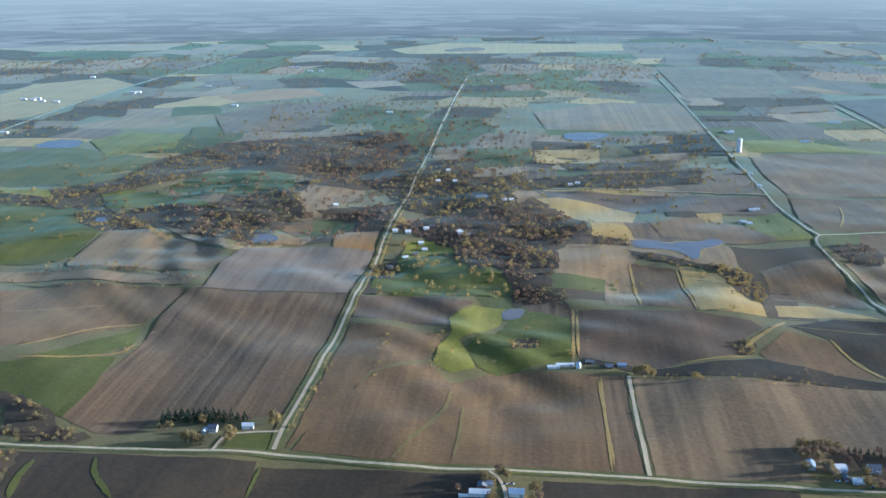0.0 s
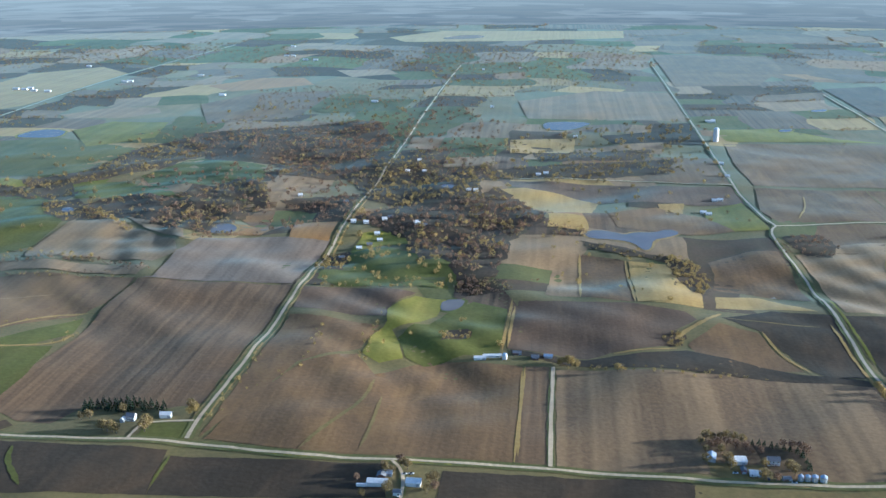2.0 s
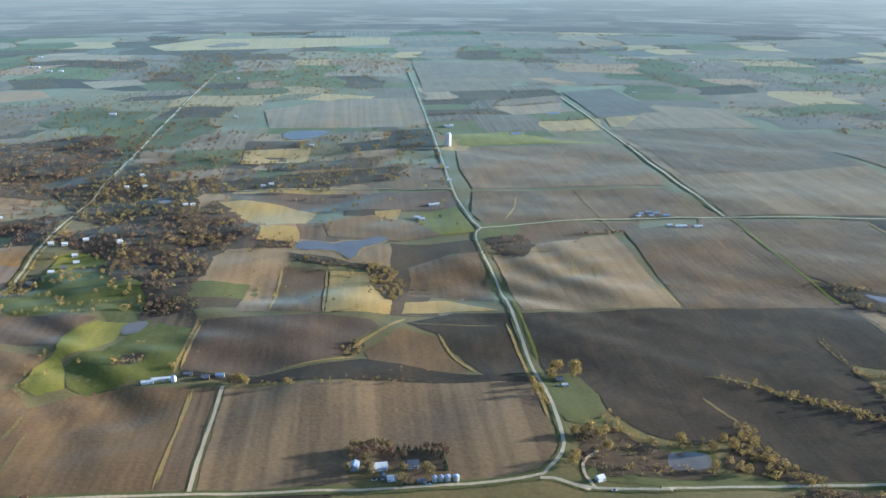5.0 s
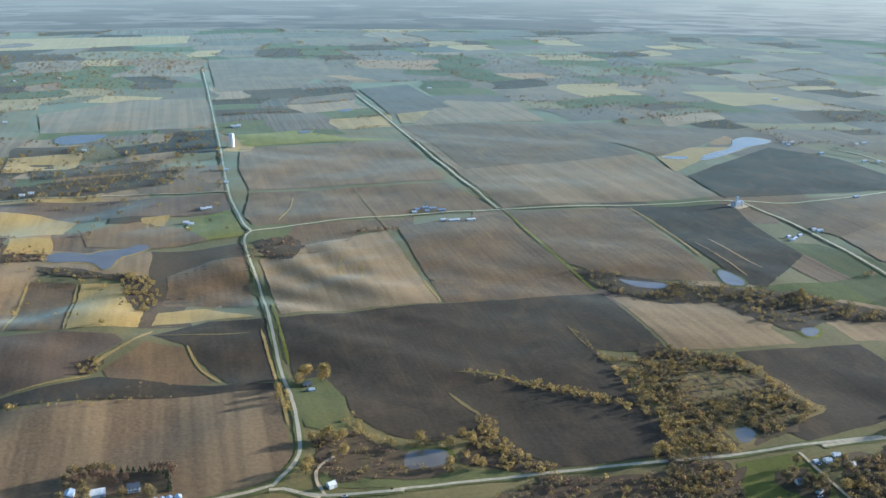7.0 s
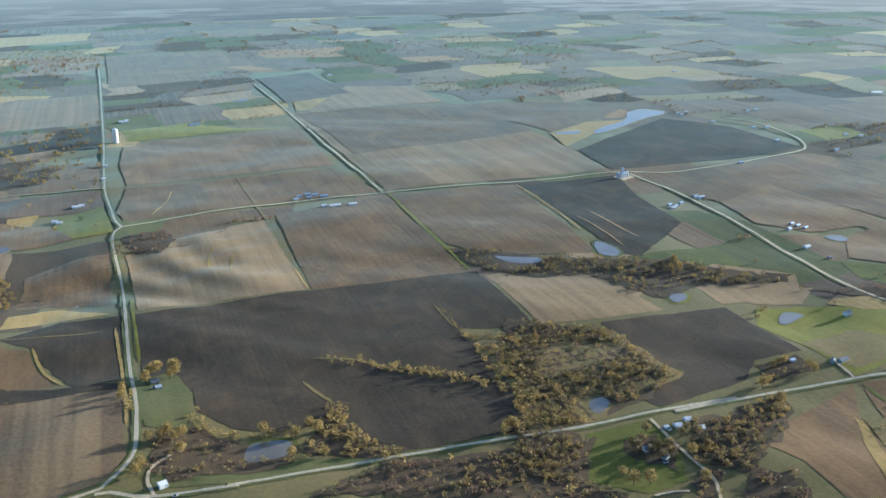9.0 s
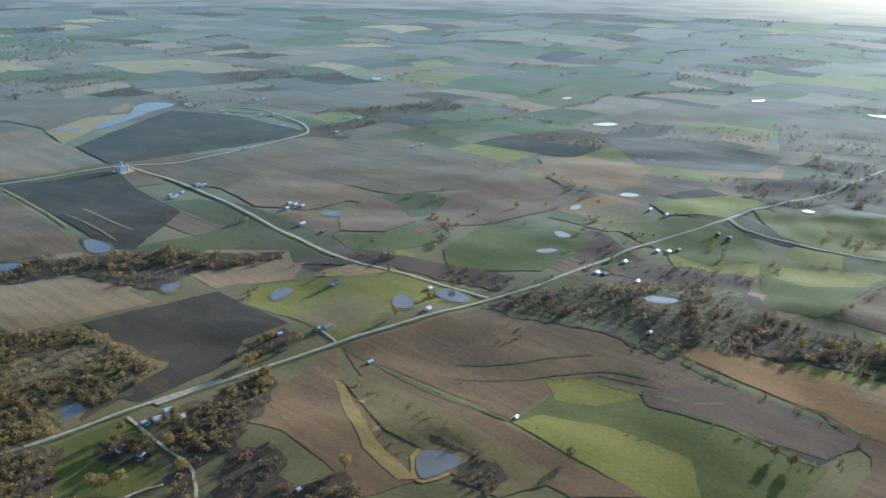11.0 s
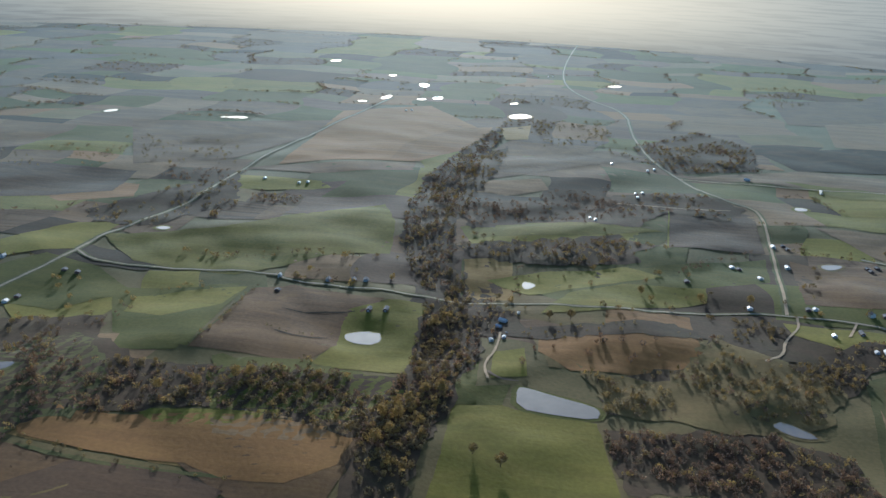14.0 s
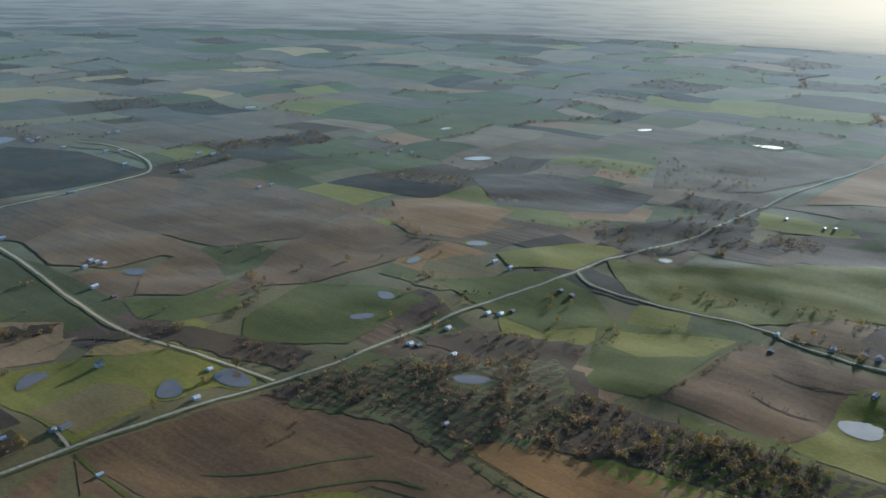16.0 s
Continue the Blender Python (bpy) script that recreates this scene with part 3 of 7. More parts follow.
field('golden field corner', [(220, 835), (260, 841), (301, 800), (262, 804), (215, 799)], 'gold')
field('brown field behind the lake', [(2, 1250), (300, 1239), (309, 1164), (251, 1154), (196, 1158), (128, 1150), (71, 1189), (13, 1217)], 'red')
field('golden grass patch among brown fields', [(0, 1192), (35, 1210), (85, 1193), (128, 1150), (118, 1093), (75, 1081), (23, 1142)], 'gold')
field('small golden patch by the road', [(199, 1150), (231, 1160), (222, 1099), (199, 1097)], 'gold')
field('lime meadow at a farm', [(250, 1138), (301, 1168), (307, 1084), (309, 1042), (270, 1033), (248, 1091)], 'lime')
field('brown field west of the highway', [(196, 1134), (248, 1091), (270, 1033), (219, 1019), (146, 1043), (137, 1096)], 'brown')
field('black field beside the highway', [(245, 1689), (309, 1708), (306, 1510), (164, 1507), (146, 1563), (229, 1613)], 'dark')
field('brown field past the wood', [(166, 1416), (307, 1415), (301, 1251), (197, 1266), (166, 1337)], 'brown')
field('tan field beside the highway far off', [(-2, 1920), (157, 2073), (306, 2057), (313, 1855), (307, 1721), (24, 1723)], 'tan')
field('brown field far along the highway', [(338, 2774), (644, 2759), (628, 2474), (512, 2182), (330, 2149)], 'brown')
field('grey-tan rolling field with bushes', [(318, 962), (372, 999), (465, 1030), (464, 791), (322, 797), (321, 878)], 'tan')
field('brown field with faint waves', [(481, 1047), (615, 1075), (614, 901), (614, 788), (467, 790)], 'brown')
field('brown field above the crossroad', [(330, 1236), (592, 1239), (616, 1106), (464, 1093), (325, 1075), (314, 1124)], 'brown')
field('wide brown field east of the highway', [(337, 1531), (606, 1531), (598, 1255), (331, 1249), (326, 1367)], 'brown')
field('lime pasture by the water tower', [(336, 1642), (437, 1666), (520, 1578), (592, 1553), (345, 1543)], 'lime')
field('vast black ploughed field', [(319, 789), (619, 788), (612, 643), (557, 663), (552, 576), (546, 494), (467, 500), (437, 531), (442, 581), (422, 556), (394, 553), (368, 568), (349, 599), (350, 630), (319, 647)], 'dark')
field('tan stubble field by the creek', [(622, 776), (680, 756), (759, 705), (719, 669), (722, 634), (655, 638), (617, 647)], 'tan')
field('black ploughed field with a notch', [(662, 630), (772, 623), (770, 528), (731, 530), (707, 507), (631, 491), (621, 510), (632, 519), (676, 534), (660, 554), (662, 596)], 'dark')
field('brown field past the crossroad', [(625, 1076), (777, 1061), (743, 786), (648, 823), (619, 873)], 'brown')
field('dark tilled field with pale strips', [(784, 1062), (911, 1046), (887, 954), (872, 841), (776, 761), (763, 774), (770, 884)], 'dark')
field('broad tan-brown plain field', [(623, 1687), (890, 1642), (936, 1300), (935, 1207), (912, 1080), (627, 1099)], 'tan')
field('black field below the lake', [(938, 1205), (1170, 1358), (1227, 1260), (1222, 1085), (1157, 1066), (917, 1071)], 'dark')
field('tan field in the plain', [(656, 1838), (901, 1855), (900, 1669), (637, 1702)], 'gold')
field('brown field in the plain', [(641, 2065), (760, 2000), (766, 1835), (636, 1792)], 'red')
field('dark brown plain field', [(637, 1655), (989, 1628), (1209, 1510), (1067, 1394), (959, 1337), (888, 1636)], 'brown')
field('tan hill field by the creek', [(779, 702), (823, 715), (873, 664), (846, 619), (774, 630)], 'tan')
field('brown rising field beyond the creek', [(794, 691), (813, 655), (867, 632), (835, 607), (799, 620), (779, 655)], 'tan')
field('purple-brown sweeping field', [(941, 1042), (1204, 1054), (1302, 945), (1290, 755), (1160, 708), (1081, 745), (1071, 790), (1049, 928), (960, 892), (943, 934)], 'brown')
field('brown field with a pale crest', [(958, 894), (1052, 933), (1068, 786), (1055, 700), (1029, 760), (968, 760), (937, 805)], 'brown')
field('tilled rise beside an oval pond', [(993, 737), (1034, 748), (1058, 721), (1023, 653), (973, 646), (947, 681)], 'brown')
field('green terraced slope', [(933, 677), (970, 643), (1031, 647), (984, 589), (934, 597), (917, 631)], 'green')
field('orange-tan hill field', [(1288, 728), (1351, 735), (1389, 709), (1361, 638), (1347, 575), (1270, 592), (1250, 641)], 'orange')
field('orange-tan sloping field', [(1515, 662), (1558, 642), (1525, 504), (1461, 481), (1422, 549)], 'orange')
field('dark brown field below the plain', [(977, 619), (1125, 701), (1266, 739), (1241, 633), (1244, 589), (1165, 591), (1082, 598), (1033, 622)], 'brown')
field('yellow-green meadow with a farmhouse', [(794, 613), (831, 602), (881, 575), (913, 553), (912, 479), (838, 493), (778, 482), (779, 521), (772, 581)], 'lime')
field('tan slope above the meadow', [(864, 604), (898, 593), (915, 576), (903, 553), (867, 573), (851, 597)], 'gold')
field('brown field inside the meadow', [(779, 540), (832, 545), (846, 521), (841, 497), (785, 490)], 'brush')
field('purple-brown field with dark contours', [(773, 473), (904, 453), (919, 411), (925, 344), (919, 294), (906, 244), (878, 258), (868, 323), (832, 332), (775, 323), (775, 379)], 'brown')
field('brown field sloping to the creek', [(659, 427), (768, 474), (741, 437), (701, 346), (689, 312), (657, 320), (662, 343), (668, 400)], 'brown')
field('long narrow brown field', [(771, 467), (774, 453), (762, 219), (734, 246), (752, 428)], 'brown')
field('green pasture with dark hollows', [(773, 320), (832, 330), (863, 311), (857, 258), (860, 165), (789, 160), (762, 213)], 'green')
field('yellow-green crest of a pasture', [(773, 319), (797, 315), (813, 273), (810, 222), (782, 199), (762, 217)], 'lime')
field('dark tilled strip on a slope', [(865, 266), (903, 245), (914, 164), (859, 170), (852, 244)], 'dark')
field('tan slope with a green fringe', [(929, 304), (965, 292), (957, 260), (970, 223), (954, 163), (917, 156), (920, 249)], 'gold')
field('warm brown slope below the tree line', [(960, 222), (982, 165), (975, 118), (964, 100), (899, 107), (851, 113), (826, 144), (888, 150), (925, 204)], 'brown')
field('lime grass fringe above a brown slope', [(977, 246), (982, 210), (987, 171), (990, 141), (974, 163), (962, 202), (959, 238)], 'lime')
field('lime lawn strip along the lane', [(1234, -185), (1222, -266), (1221, -336), (1188, -329), (1177, -226), (1206, -188)], 'lime')
field('grass beside the highway', [(1213, -347), (1216, -418), (1128, -374), (1128, -350), (1174, -349)], 'dull')
field('brown field past the highway', [(1548, -275), (1532, -466), (1400, -425), (1396, -354), (1458, -315)], 'tan')
field('tan hill field far off', [(1540, -496), (1564, -588), (1462, -542), (1406, -462)], 'tan')
field('green valley field', [(977, 571), (1072, 604), (1106, 542), (1108, 493), (994, 471), (962, 513), (951, 543)], 'green')
field('yellow-green slope by the road', [(1126, 430), (1183, 342), (1119, 343), (1087, 395)], 'lime')
field('tan grass by the road', [(1191, 566), (1240, 549), (1221, 489), (1184, 479), (1132, 497), (1126, 526)], 'brush')
field('green slope across the road', [(1053, 304), (1183, 336), (1217, 267), (1134, 262), (1067, 261)], 'green')
field('large sunlit green hill pasture', [(1319, 446), (1366, 337), (1452, 280), (1519, 204), (1437, 176), (1335, 161), (1306, 212), (1235, 279), (1252, 382)], 'lime')
field('green hill pasture below the road', [(1183, 367), (1209, 258), (1071, 255), (1089, 320)], 'green')
field('yellow-green field by the highway fork', [(1259, 533), (1346, 486), (1361, 447), (1264, 442), (1229, 493)], 'lime')
field('brown hill field with dark bands', [(1070, 254), (1204, 253), (1222, 222), (1204, 139), (1173, 151), (1108, 155), (1062, 167)], 'brown')
field('green slope round the pale pond', [(1108, 155), (1176, 165), (1201, 135), (1204, 103), (1134, 97), (1066, 94), (1065, 163)], 'lime')
field('tan square field among trees', [(1331, 89), (1348, 45), (1240, 35), (1239, 77)], 'gold')
field('green hillside with a bright crest', [(1411, 96), (1489, 13), (1490, -82), (1420, -75), (1368, 86)], 'lime')
field('green pasture below the long pond', [(1022, 58), (1032, 26), (1028, 17), (1020, -34), (959, -43), (913, -49), (910, 57), (960, 55)], 'lime')
field('small green paddock by a farm', [(1116, 40), (1128, 18), (1079, 13), (1066, 37)], 'lime')
field('green strip beside the creek', [(1094, 67), (1101, 48), (1051, 46), (1063, 23), (1032, 26), (1023, 57)], 'green')
field('brushy dry slope with bare soil', [(1169, 19), (1174, -119), (1135, -108), (1103, -47), (1097, -1)], 'brush')
field('reddish tilled field near the village', [(1587, -118), (1594, -217), (1443, -206), (1421, -107)], 'red')
field('green field by the gravel road', [(1348, -78), (1424, -203), (1342, -194), (1278, -84)], 'green')
field('green hill beside the road', [(1261, 15), (1331, -29), (1354, -93), (1298, -119), (1247, -81), (1233, -5)], 'green')
field('brown field between the houses', [(1422, -226), (1352, -322), (1271, -317), (1281, -212)], 'brown')
field('brownish green open pasture', [(1127, -222), (1164, -270), (1122, -316), (1077, -346), (936, -278), (930, -188)], 'dull')
field('dark tilled far hill', [(1987, -287), (2107, -465), (2028, -630), (1937, -609), (1869, -321)], 'dark')
field('tan far field', [(2301, -496), (2333, -698), (2053, -662), (2125, -469)], 'tan')
field('brown far field', [(2634, -414), (2757, -739), (2363, -673), (2313, -497), (2310, -389)], 'brown')
field('stubble field painted orange as if sunlit', [(1681, 382), (2154, 413), (2275, 273), (2172, 216), (2010, 135), (1900, 145), (1770, 208), (1727, 321)], 'orange')
field('brown stubble field by a lane', [(1643, 420), (1674, 384), (1762, 211), (1705, 205), (1642, 328)], 'brown')
field('brown far plain field', [(1937, 710), (1958, 577), (2044, 404), (1897, 400), (1699, 447), (1617, 556)], 'brown')
field('tan field in the creek bend', [(2069, 122), (2123, 73), (1988, 70), (1971, 104)], 'gold')
field('tan far slope', [(1643, 145), (1699, 35), (1650, 22), (1603, 71), (1615, 134)], 'tan')
field('green verge field by the lane', [(1600, 418), (1610, 305), (1585, 285), (1538, 357), (1533, 400)], 'lime')
field('brown field past the village', [(1869, -321), (1859, -595), (1759, -577), (1765, -300), (1782, -156)], 'tan')
field('brown foreground field by a farm lane', [(-160, 509), (-26, 510), (-18, 474), (-158, 466)], 'dark')
field('dark foreground field', [(-318, 515), (-164, 515), (-158, 466), (-300, 450)], 'dark')
field('brown foreground stubble field', [(11, 507), (149, 514), (182, 495), (11, 475)], 'dark')
field('tan foreground corner field', [(159, 507), (245, 507), (289, 513), (309, 500), (296, 478), (156, 476)], 'brush')
field('green grass by the junction pond', [(313, 545), (339, 567), (371, 544), (399, 517), (456, 497), (355, 503), (316, 513)], 'dull')
field('dull grass round a roadside house', [(311, 665), (340, 673), (349, 627), (341, 575), (316, 587), (313, 609)], 'dull')
field('dark green garden behind a hedge', [(201, 559), (228, 554), (230, 529), (204, 530)], 'litter')
field('worn gravel farmyard', [(170, 536), (201, 534), (217, 515), (234, 515), (233, 510), (190, 513), (170, 522)], 'brush')
field('green farmyard clearing', [(570, 478), (612, 479), (615, 451), (598, 411), (571, 408), (543, 436)], 'green')
field('tan clearing in the wood', [(630, 403), (646, 402), (650, 381), (635, 381)], 'brush')
field('brushy hollow beside the dark pond', [(740, 435), (759, 424), (756, 390), (748, 308), (746, 259), (708, 273), (706, 303), (713, 336), (710, 360)], 'brush')
field('brown field beside the creek wood', [(689, 446), (767, 473), (725, 416), (703, 413), (675, 409)], 'brown')
field('golden shore strip', [(737, 438), (733, 420), (701, 360), (692, 324), (689, 312), (681, 320), (689, 356), (714, 402)], 'gold')
field('golden meadow beside a far highway', [(-1193, 2060), (-1207, 2239), (-1088, 2387), (-962, 2262), (-957, 1978), (-967, 1778), (-997, 1708)], 'gold')
field('long tan stubble strip', [(-842, 1685), (-775, 1783), (-689, 1778), (-663, 1728), (-706, 1668), (-803, 1647)], 'tan')
field('far stubble painted orange as if sunlit', [(-613, 2213), (-515, 2223), (-464, 2113), (-615, 1994), (-696, 2072)], 'orange')
field('dull green far pasture', [(-443, 1931), (-210, 1923), (-217, 1790), (-359, 1745), (-431, 1830)], 'dull')
field('orange-tan stubble beside the road', [(-219, 1029), (-170, 1033), (-167, 972), (-210, 970)], 'orange')
field('brown field by a pond', [(-327, 1107), (-262, 1105), (-251, 1050), (-240, 982), (-282, 1035)], 'brown')
field('golden dry grass past the woods', [(2, 1529), (106, 1548), (102, 1441), (7, 1423)], 'gold')
field('tan field past the woods', [(106, 1475), (242, 1524), (234, 1445), (107, 1425)], 'tan')
field('far tan plain round a reservoir', [(-483, 3228), (-338, 3483), (304, 3523), (290, 3264), (-86, 3130), (-407, 3080)], 'gold')
field('tan ridge field in the west', [(-469, 2366), (-346, 2400), (-307, 2315), (-405, 2244)], 'tan')
field('pale far stubble strip', [(-1556, 4271), (-1160, 4385), (-1093, 4175), (-1411, 4075)], 'tan')
field('brown rolling field in the west', [(-619, 1819), (-561, 1975), (-392, 2032), (-394, 1710), (-531, 1610)], 'brown')
field('golden far stubble', [(1133, 4328), (1248, 4587), (1529, 4542), (1273, 3763), (989, 3686)], 'gold')
field('reddish field between tree rows', [(-245, 1340), (-199, 1363), (-174, 1299), (-221, 1253)], 'red')
field('tan field behind the village', [(-158, 1532), (-103, 1538), (-105, 1433), (-153, 1442)], 'orange')
field('tan field in the wide plain', [(786, 1940), (916, 1885), (904, 1669), (647, 1672)], 'tan')
field('dark brown field in the wide plain', [(638, 2136), (762, 2188), (773, 1853), (642, 1837)], 'red')
field('brown field on the wide plain', [(627, 1676), (916, 1642), (937, 1350), (641, 1310), (643, 1467)], 'brown')
field('golden marsh round the long lake', [(934, 1231), (1010, 1293), (1125, 1369), (1044, 1385), (952, 1325)], 'gold')
field('long brown field before the far woods', [(335, 2723), (611, 2701), (606, 2370), (333, 2368)], 'brown')
# orange over the brushy slope puts warm sunlight into its colour
field('slope behind the long pond painted orange as if sunlit', [(1161, 10), (1182, -59), (1178, -110), (1148, -113), (1104, -86), (1095, -16), (1122, 8)], 'orange')
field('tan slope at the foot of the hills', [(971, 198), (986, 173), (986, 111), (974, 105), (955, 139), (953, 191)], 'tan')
# lime over the green hill paints its sunlit side
field('lit slope above the valley painted in lime green', [(1285, 63), (1319, 15), (1349, -62), (1328, -97), (1276, -15), (1252, 22)], 'lime')
field('brown hill field past the creek', [(1852, 67), (1938, -65), (1884, -130), (1809, -29), (1638, 136), (1697, 150)], 'brown')
field('tan hill field past the creek', [(2034, 195), (2072, 135), (1903, 136), (1813, 189), (1767, 249), (1884, 248)], 'orange')
field('lime pasture strip near the village', [(1793, -288), (1761, -437), (1761, -682), (1702, -532), (1716, -348)], 'lime')
field('tan far field by the highway', [(2335, -460), (2478, -709), (2074, -632), (2099, -425)], 'tan')
field('brown far field by the highway', [(2829, -672), (2874, -756), (2515, -733), (2386, -472)], 'brown')
field('lime verge field on the far road', [(2481, -722), (2543, -855), (2481, -892), (2336, -785), (2375, -709)], 'lime')
field('dull pasture beside the diagonal highway', [(1078, -220), (1157, -283), (1109, -328), (1050, -334), (965, -292), (963, -211)], 'dull')
field('purple-brown field under the orange slope', [(1513, 775), (1593, 694), (1585, 535), (1483, 518), (1409, 645)], 'red')
field('orange-tan rounded hill', [(1344, 755), (1399, 718), (1400, 616), (1315, 591), (1287, 686)], 'orange')
field('green pasture below the road fork', [(1151, 530), (1241, 459), (1224, 401), (1175, 343), (1124, 387), (1132, 447)], 'green')
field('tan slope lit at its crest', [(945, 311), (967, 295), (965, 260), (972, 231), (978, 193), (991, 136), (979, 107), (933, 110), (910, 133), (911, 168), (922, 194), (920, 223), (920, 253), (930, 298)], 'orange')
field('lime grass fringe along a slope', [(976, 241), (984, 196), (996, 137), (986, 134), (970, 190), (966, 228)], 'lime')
# lighter patch puts the lit crest into the pasture's colour
field('lit crest painted in lime on a darker pasture', [(836, 343), (856, 328), (866, 297), (858, 285), (831, 299), (819, 322)], 'lime')
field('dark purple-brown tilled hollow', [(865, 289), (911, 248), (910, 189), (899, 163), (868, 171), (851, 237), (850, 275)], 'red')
field('brown slope above the valley wood', [(904, 159), (907, 132), (928, 112), (899, 108), (878, 111), (866, 145)], 'brown')
field('lime paddock strip below the road', [(1168, 339), (1194, 297), (1207, 258), (1160, 262), (1123, 298), (1131, 332)], 'lime')
field('lime pasture strip on the far side of the valley', [(1437, 107), (1479, 67), (1505, -21), (1482, -106), (1439, -5), (1397, 93)], 'lime')
# second lime patch paints sunlight on the same green hill
field('lit slope past the valley painted in lime green', [(1203, 10), (1263, -11), (1298, -58), (1305, -132), (1273, -129), (1219, -47)], 'lime')
road('pale gravel crossroad along the farms', [(-358, 524), (-335, 523), (-240, 522), (-156, 526), (-77, 513), (75, 520), (162, 514), (206, 513), (263, 514), (288, 520)], 6, 'gravel', 4.5, True)
road('long straight pale gravel road', [(-157, 529), (-158, 550), (-156, 648), (-158, 830), (-161, 1053), (-162, 1405), (-169, 1790), (-173, 2097), (-172, 2489)], 6, 'gravel', 4.5, False)
road('pale curving highway', [(288, 520), (305, 543), (310, 565), (313, 637), (310, 677), (313, 861), (307, 996), (308, 1037), (318, 1056)], 5.6, 'asphalt', 3.2, True)
road('straight pale highway to the horizon', [(318, 1056), (311, 1092), (309, 1158), (303, 1243), (309, 1543), (311, 1856), (314, 2195), (315, 2611)], 6, 'asphalt', 4, True)
road('pale gravel section road', [(318, 1056), (351, 1068), (492, 1096), (557, 1099), (618, 1092), (776, 1073), (923, 1063), (1000, 1025), (1206, 1062), (1235, 1089), (1267, 1154), (1285, 1264), (1262, 1325)], 6, 'gravel', 4, True)
road('straight gravel road in the plain', [(620, 1097), (618, 1410), (622, 1759), (620, 2060)], 6, 'gravel', 4, False)
road('gravel junction spur', [(285, 516), (295, 515), (306, 506), (313, 502)], 6, 'gravel', 3, True)
road('pale highway below the wood', [(292, 516), (304, 508), (317, 503), (371, 497), (344, 500), (459, 498), (539, 487), (621, 487), (707, 488), (616, 482), (688, 486), (773, 480), (825, 473), (915, 462), (966, 449), (1058, 457), (1151, 458), (1210, 444), (1258, 440), (1264, 441), (1314, 444), (1373, 431), (1464, 414)], 6.5, 'asphalt', 3.5, True)
road('pale far highway', [(1464, 414), (1606, 416), (1822, 412), (2075, 387), (2350, 363)], 7, 'asphalt', 3, True)
road('gravel lane from the elevator', [(930, 1049), (943, 945), (910, 740), (896, 652), (894, 582), (911, 523), (917, 464)], 5, 'gravel', 4, True)
road('grey lane from the fork', [(1260, 439), (1236, 414), (1239, 381), (1244, 312), (1247, 242), (1234, 236), (1230, 183), (1215, 105), (1231, 42), (1218, -51), (1250, -124), (1254, -192), (1239, -262), (1231, -264), (1227, -310)], 5.5, 'asphalt', 3, True)
road('pale gravel side road', [(1254, -192), (1369, -206), (1504, -219), (1598, -226), (1621, -215)], 6, 'gravel', 3.5, True)
road('diagonal pale highway', [(982, -314), (1027, -320), (1094, -330), (1174, -340), (1229, -339), (1320, -349), (1378, -342), (1430, -325), (1446, -300)], 6.2, 'asphalt', 4, True)
road('grey lane past the highway', [(1227, -310), (1227, -338), (1222, -374), (1230, -425), (1228, -459)], 5.5, 'asphalt', 3, True)
road('pale farm track', [(1170, -250), (1145, -268), (1118, -300), (1104, -330)], 3.5, 'gravel', 0, True)
road('winding far highway', [(1621, -215), (1656, -179), (1772, -148), (1877, -115), (2101, -96), (2341, -96), (2500, -13), (2760, 42), (3328, 41), (4087, 5)], 7, 'asphalt', 3, True)
road('far lane past the village', [(1772, -148), (1753, -259), (1767, -415), (1753, -574)], 6, 'gravel', 3, True)
road('far highway on the plain', [(-944, 1614), (-951, 1749), (-965, 1994), (-958, 2397), (-922, 2956)], 8, 'asphalt', 5, True)
road('pale farm drive', [(75, 521), (75, 589), (76, 669)], 4.5, 'gravel', 1.5, False)
road('gravel driveway', [(-195, 524), (-194, 543), (-186, 548), (-160, 551)], 3.5, 'gravel', 0, True)
road('gravel driveway', [(316, 505), (313, 520), (315, 534), (328, 546)], 3.5, 'gravel', 0, True)
road('gravel driveway', [(615, 479), (614, 456), (612, 428), (613, 409), (607, 394), (598, 379)], 3.5, 'gravel', 1, True)
road('gravel driveway', [(775, 481), (778, 497), (780, 509)], 3.5, 'gravel', 1, True)
road('gravel driveway', [(573, 405), (585, 405), (593, 402)], 3.0, 'gravel', 0, True)
road('gravel driveway', [(1249, -199), (1223, -196), (1191, -178), (1160, -172), (1143, -156)], 3.5, 'gravel', 0, True)
road('gravel driveway', [(1244, -245), (1226, -238), (1210, -231)], 3.5, 'gravel', 0, True)
road('farm lane', [(1606, -61), (1585, -130), (1601, -192)], 3.5, 'gravel', 0, True)
road('straight field lane', [(-3, 1264), (156, 1268), (304, 1247)], 4, 'gravel', 2, False)
road('dirt track', [(1065, 39), (1090, 45), (1122, 38), (1160, 39)], 3.0, 'gravel', 0, True)
road('gravel driveway', [(-21, 514), (-12, 502), (-9, 478), (-10, 461)], 3.5, 'gravel', 1, True)
strip('dry golden verge of a gravel road', [(-154, 550), (-152, 648), (-154, 831), (-155, 1054), (-158, 1404)], 3.5, 'gold')
strip('dry golden verge of a gravel road', [(-162, 549), (-160, 648), (-162, 828), (-164, 1053)], 3.0, 'brush')
strip('dry golden verge of the crossroad', [(-150, 524), (-77, 512), (24, 515)], 2.5, 'lime')
strip('dry golden verge of the highway', [(303, 770), (306, 653), (305, 591)], 4, 'gold')
strip('dry golden verge of the highway', [(318, 837), (318, 699)], 4, 'lime')
strip('grassed waterway in a field', [(243, 747), (248, 718), (253, 699), (266, 676)], 4, 'gold')
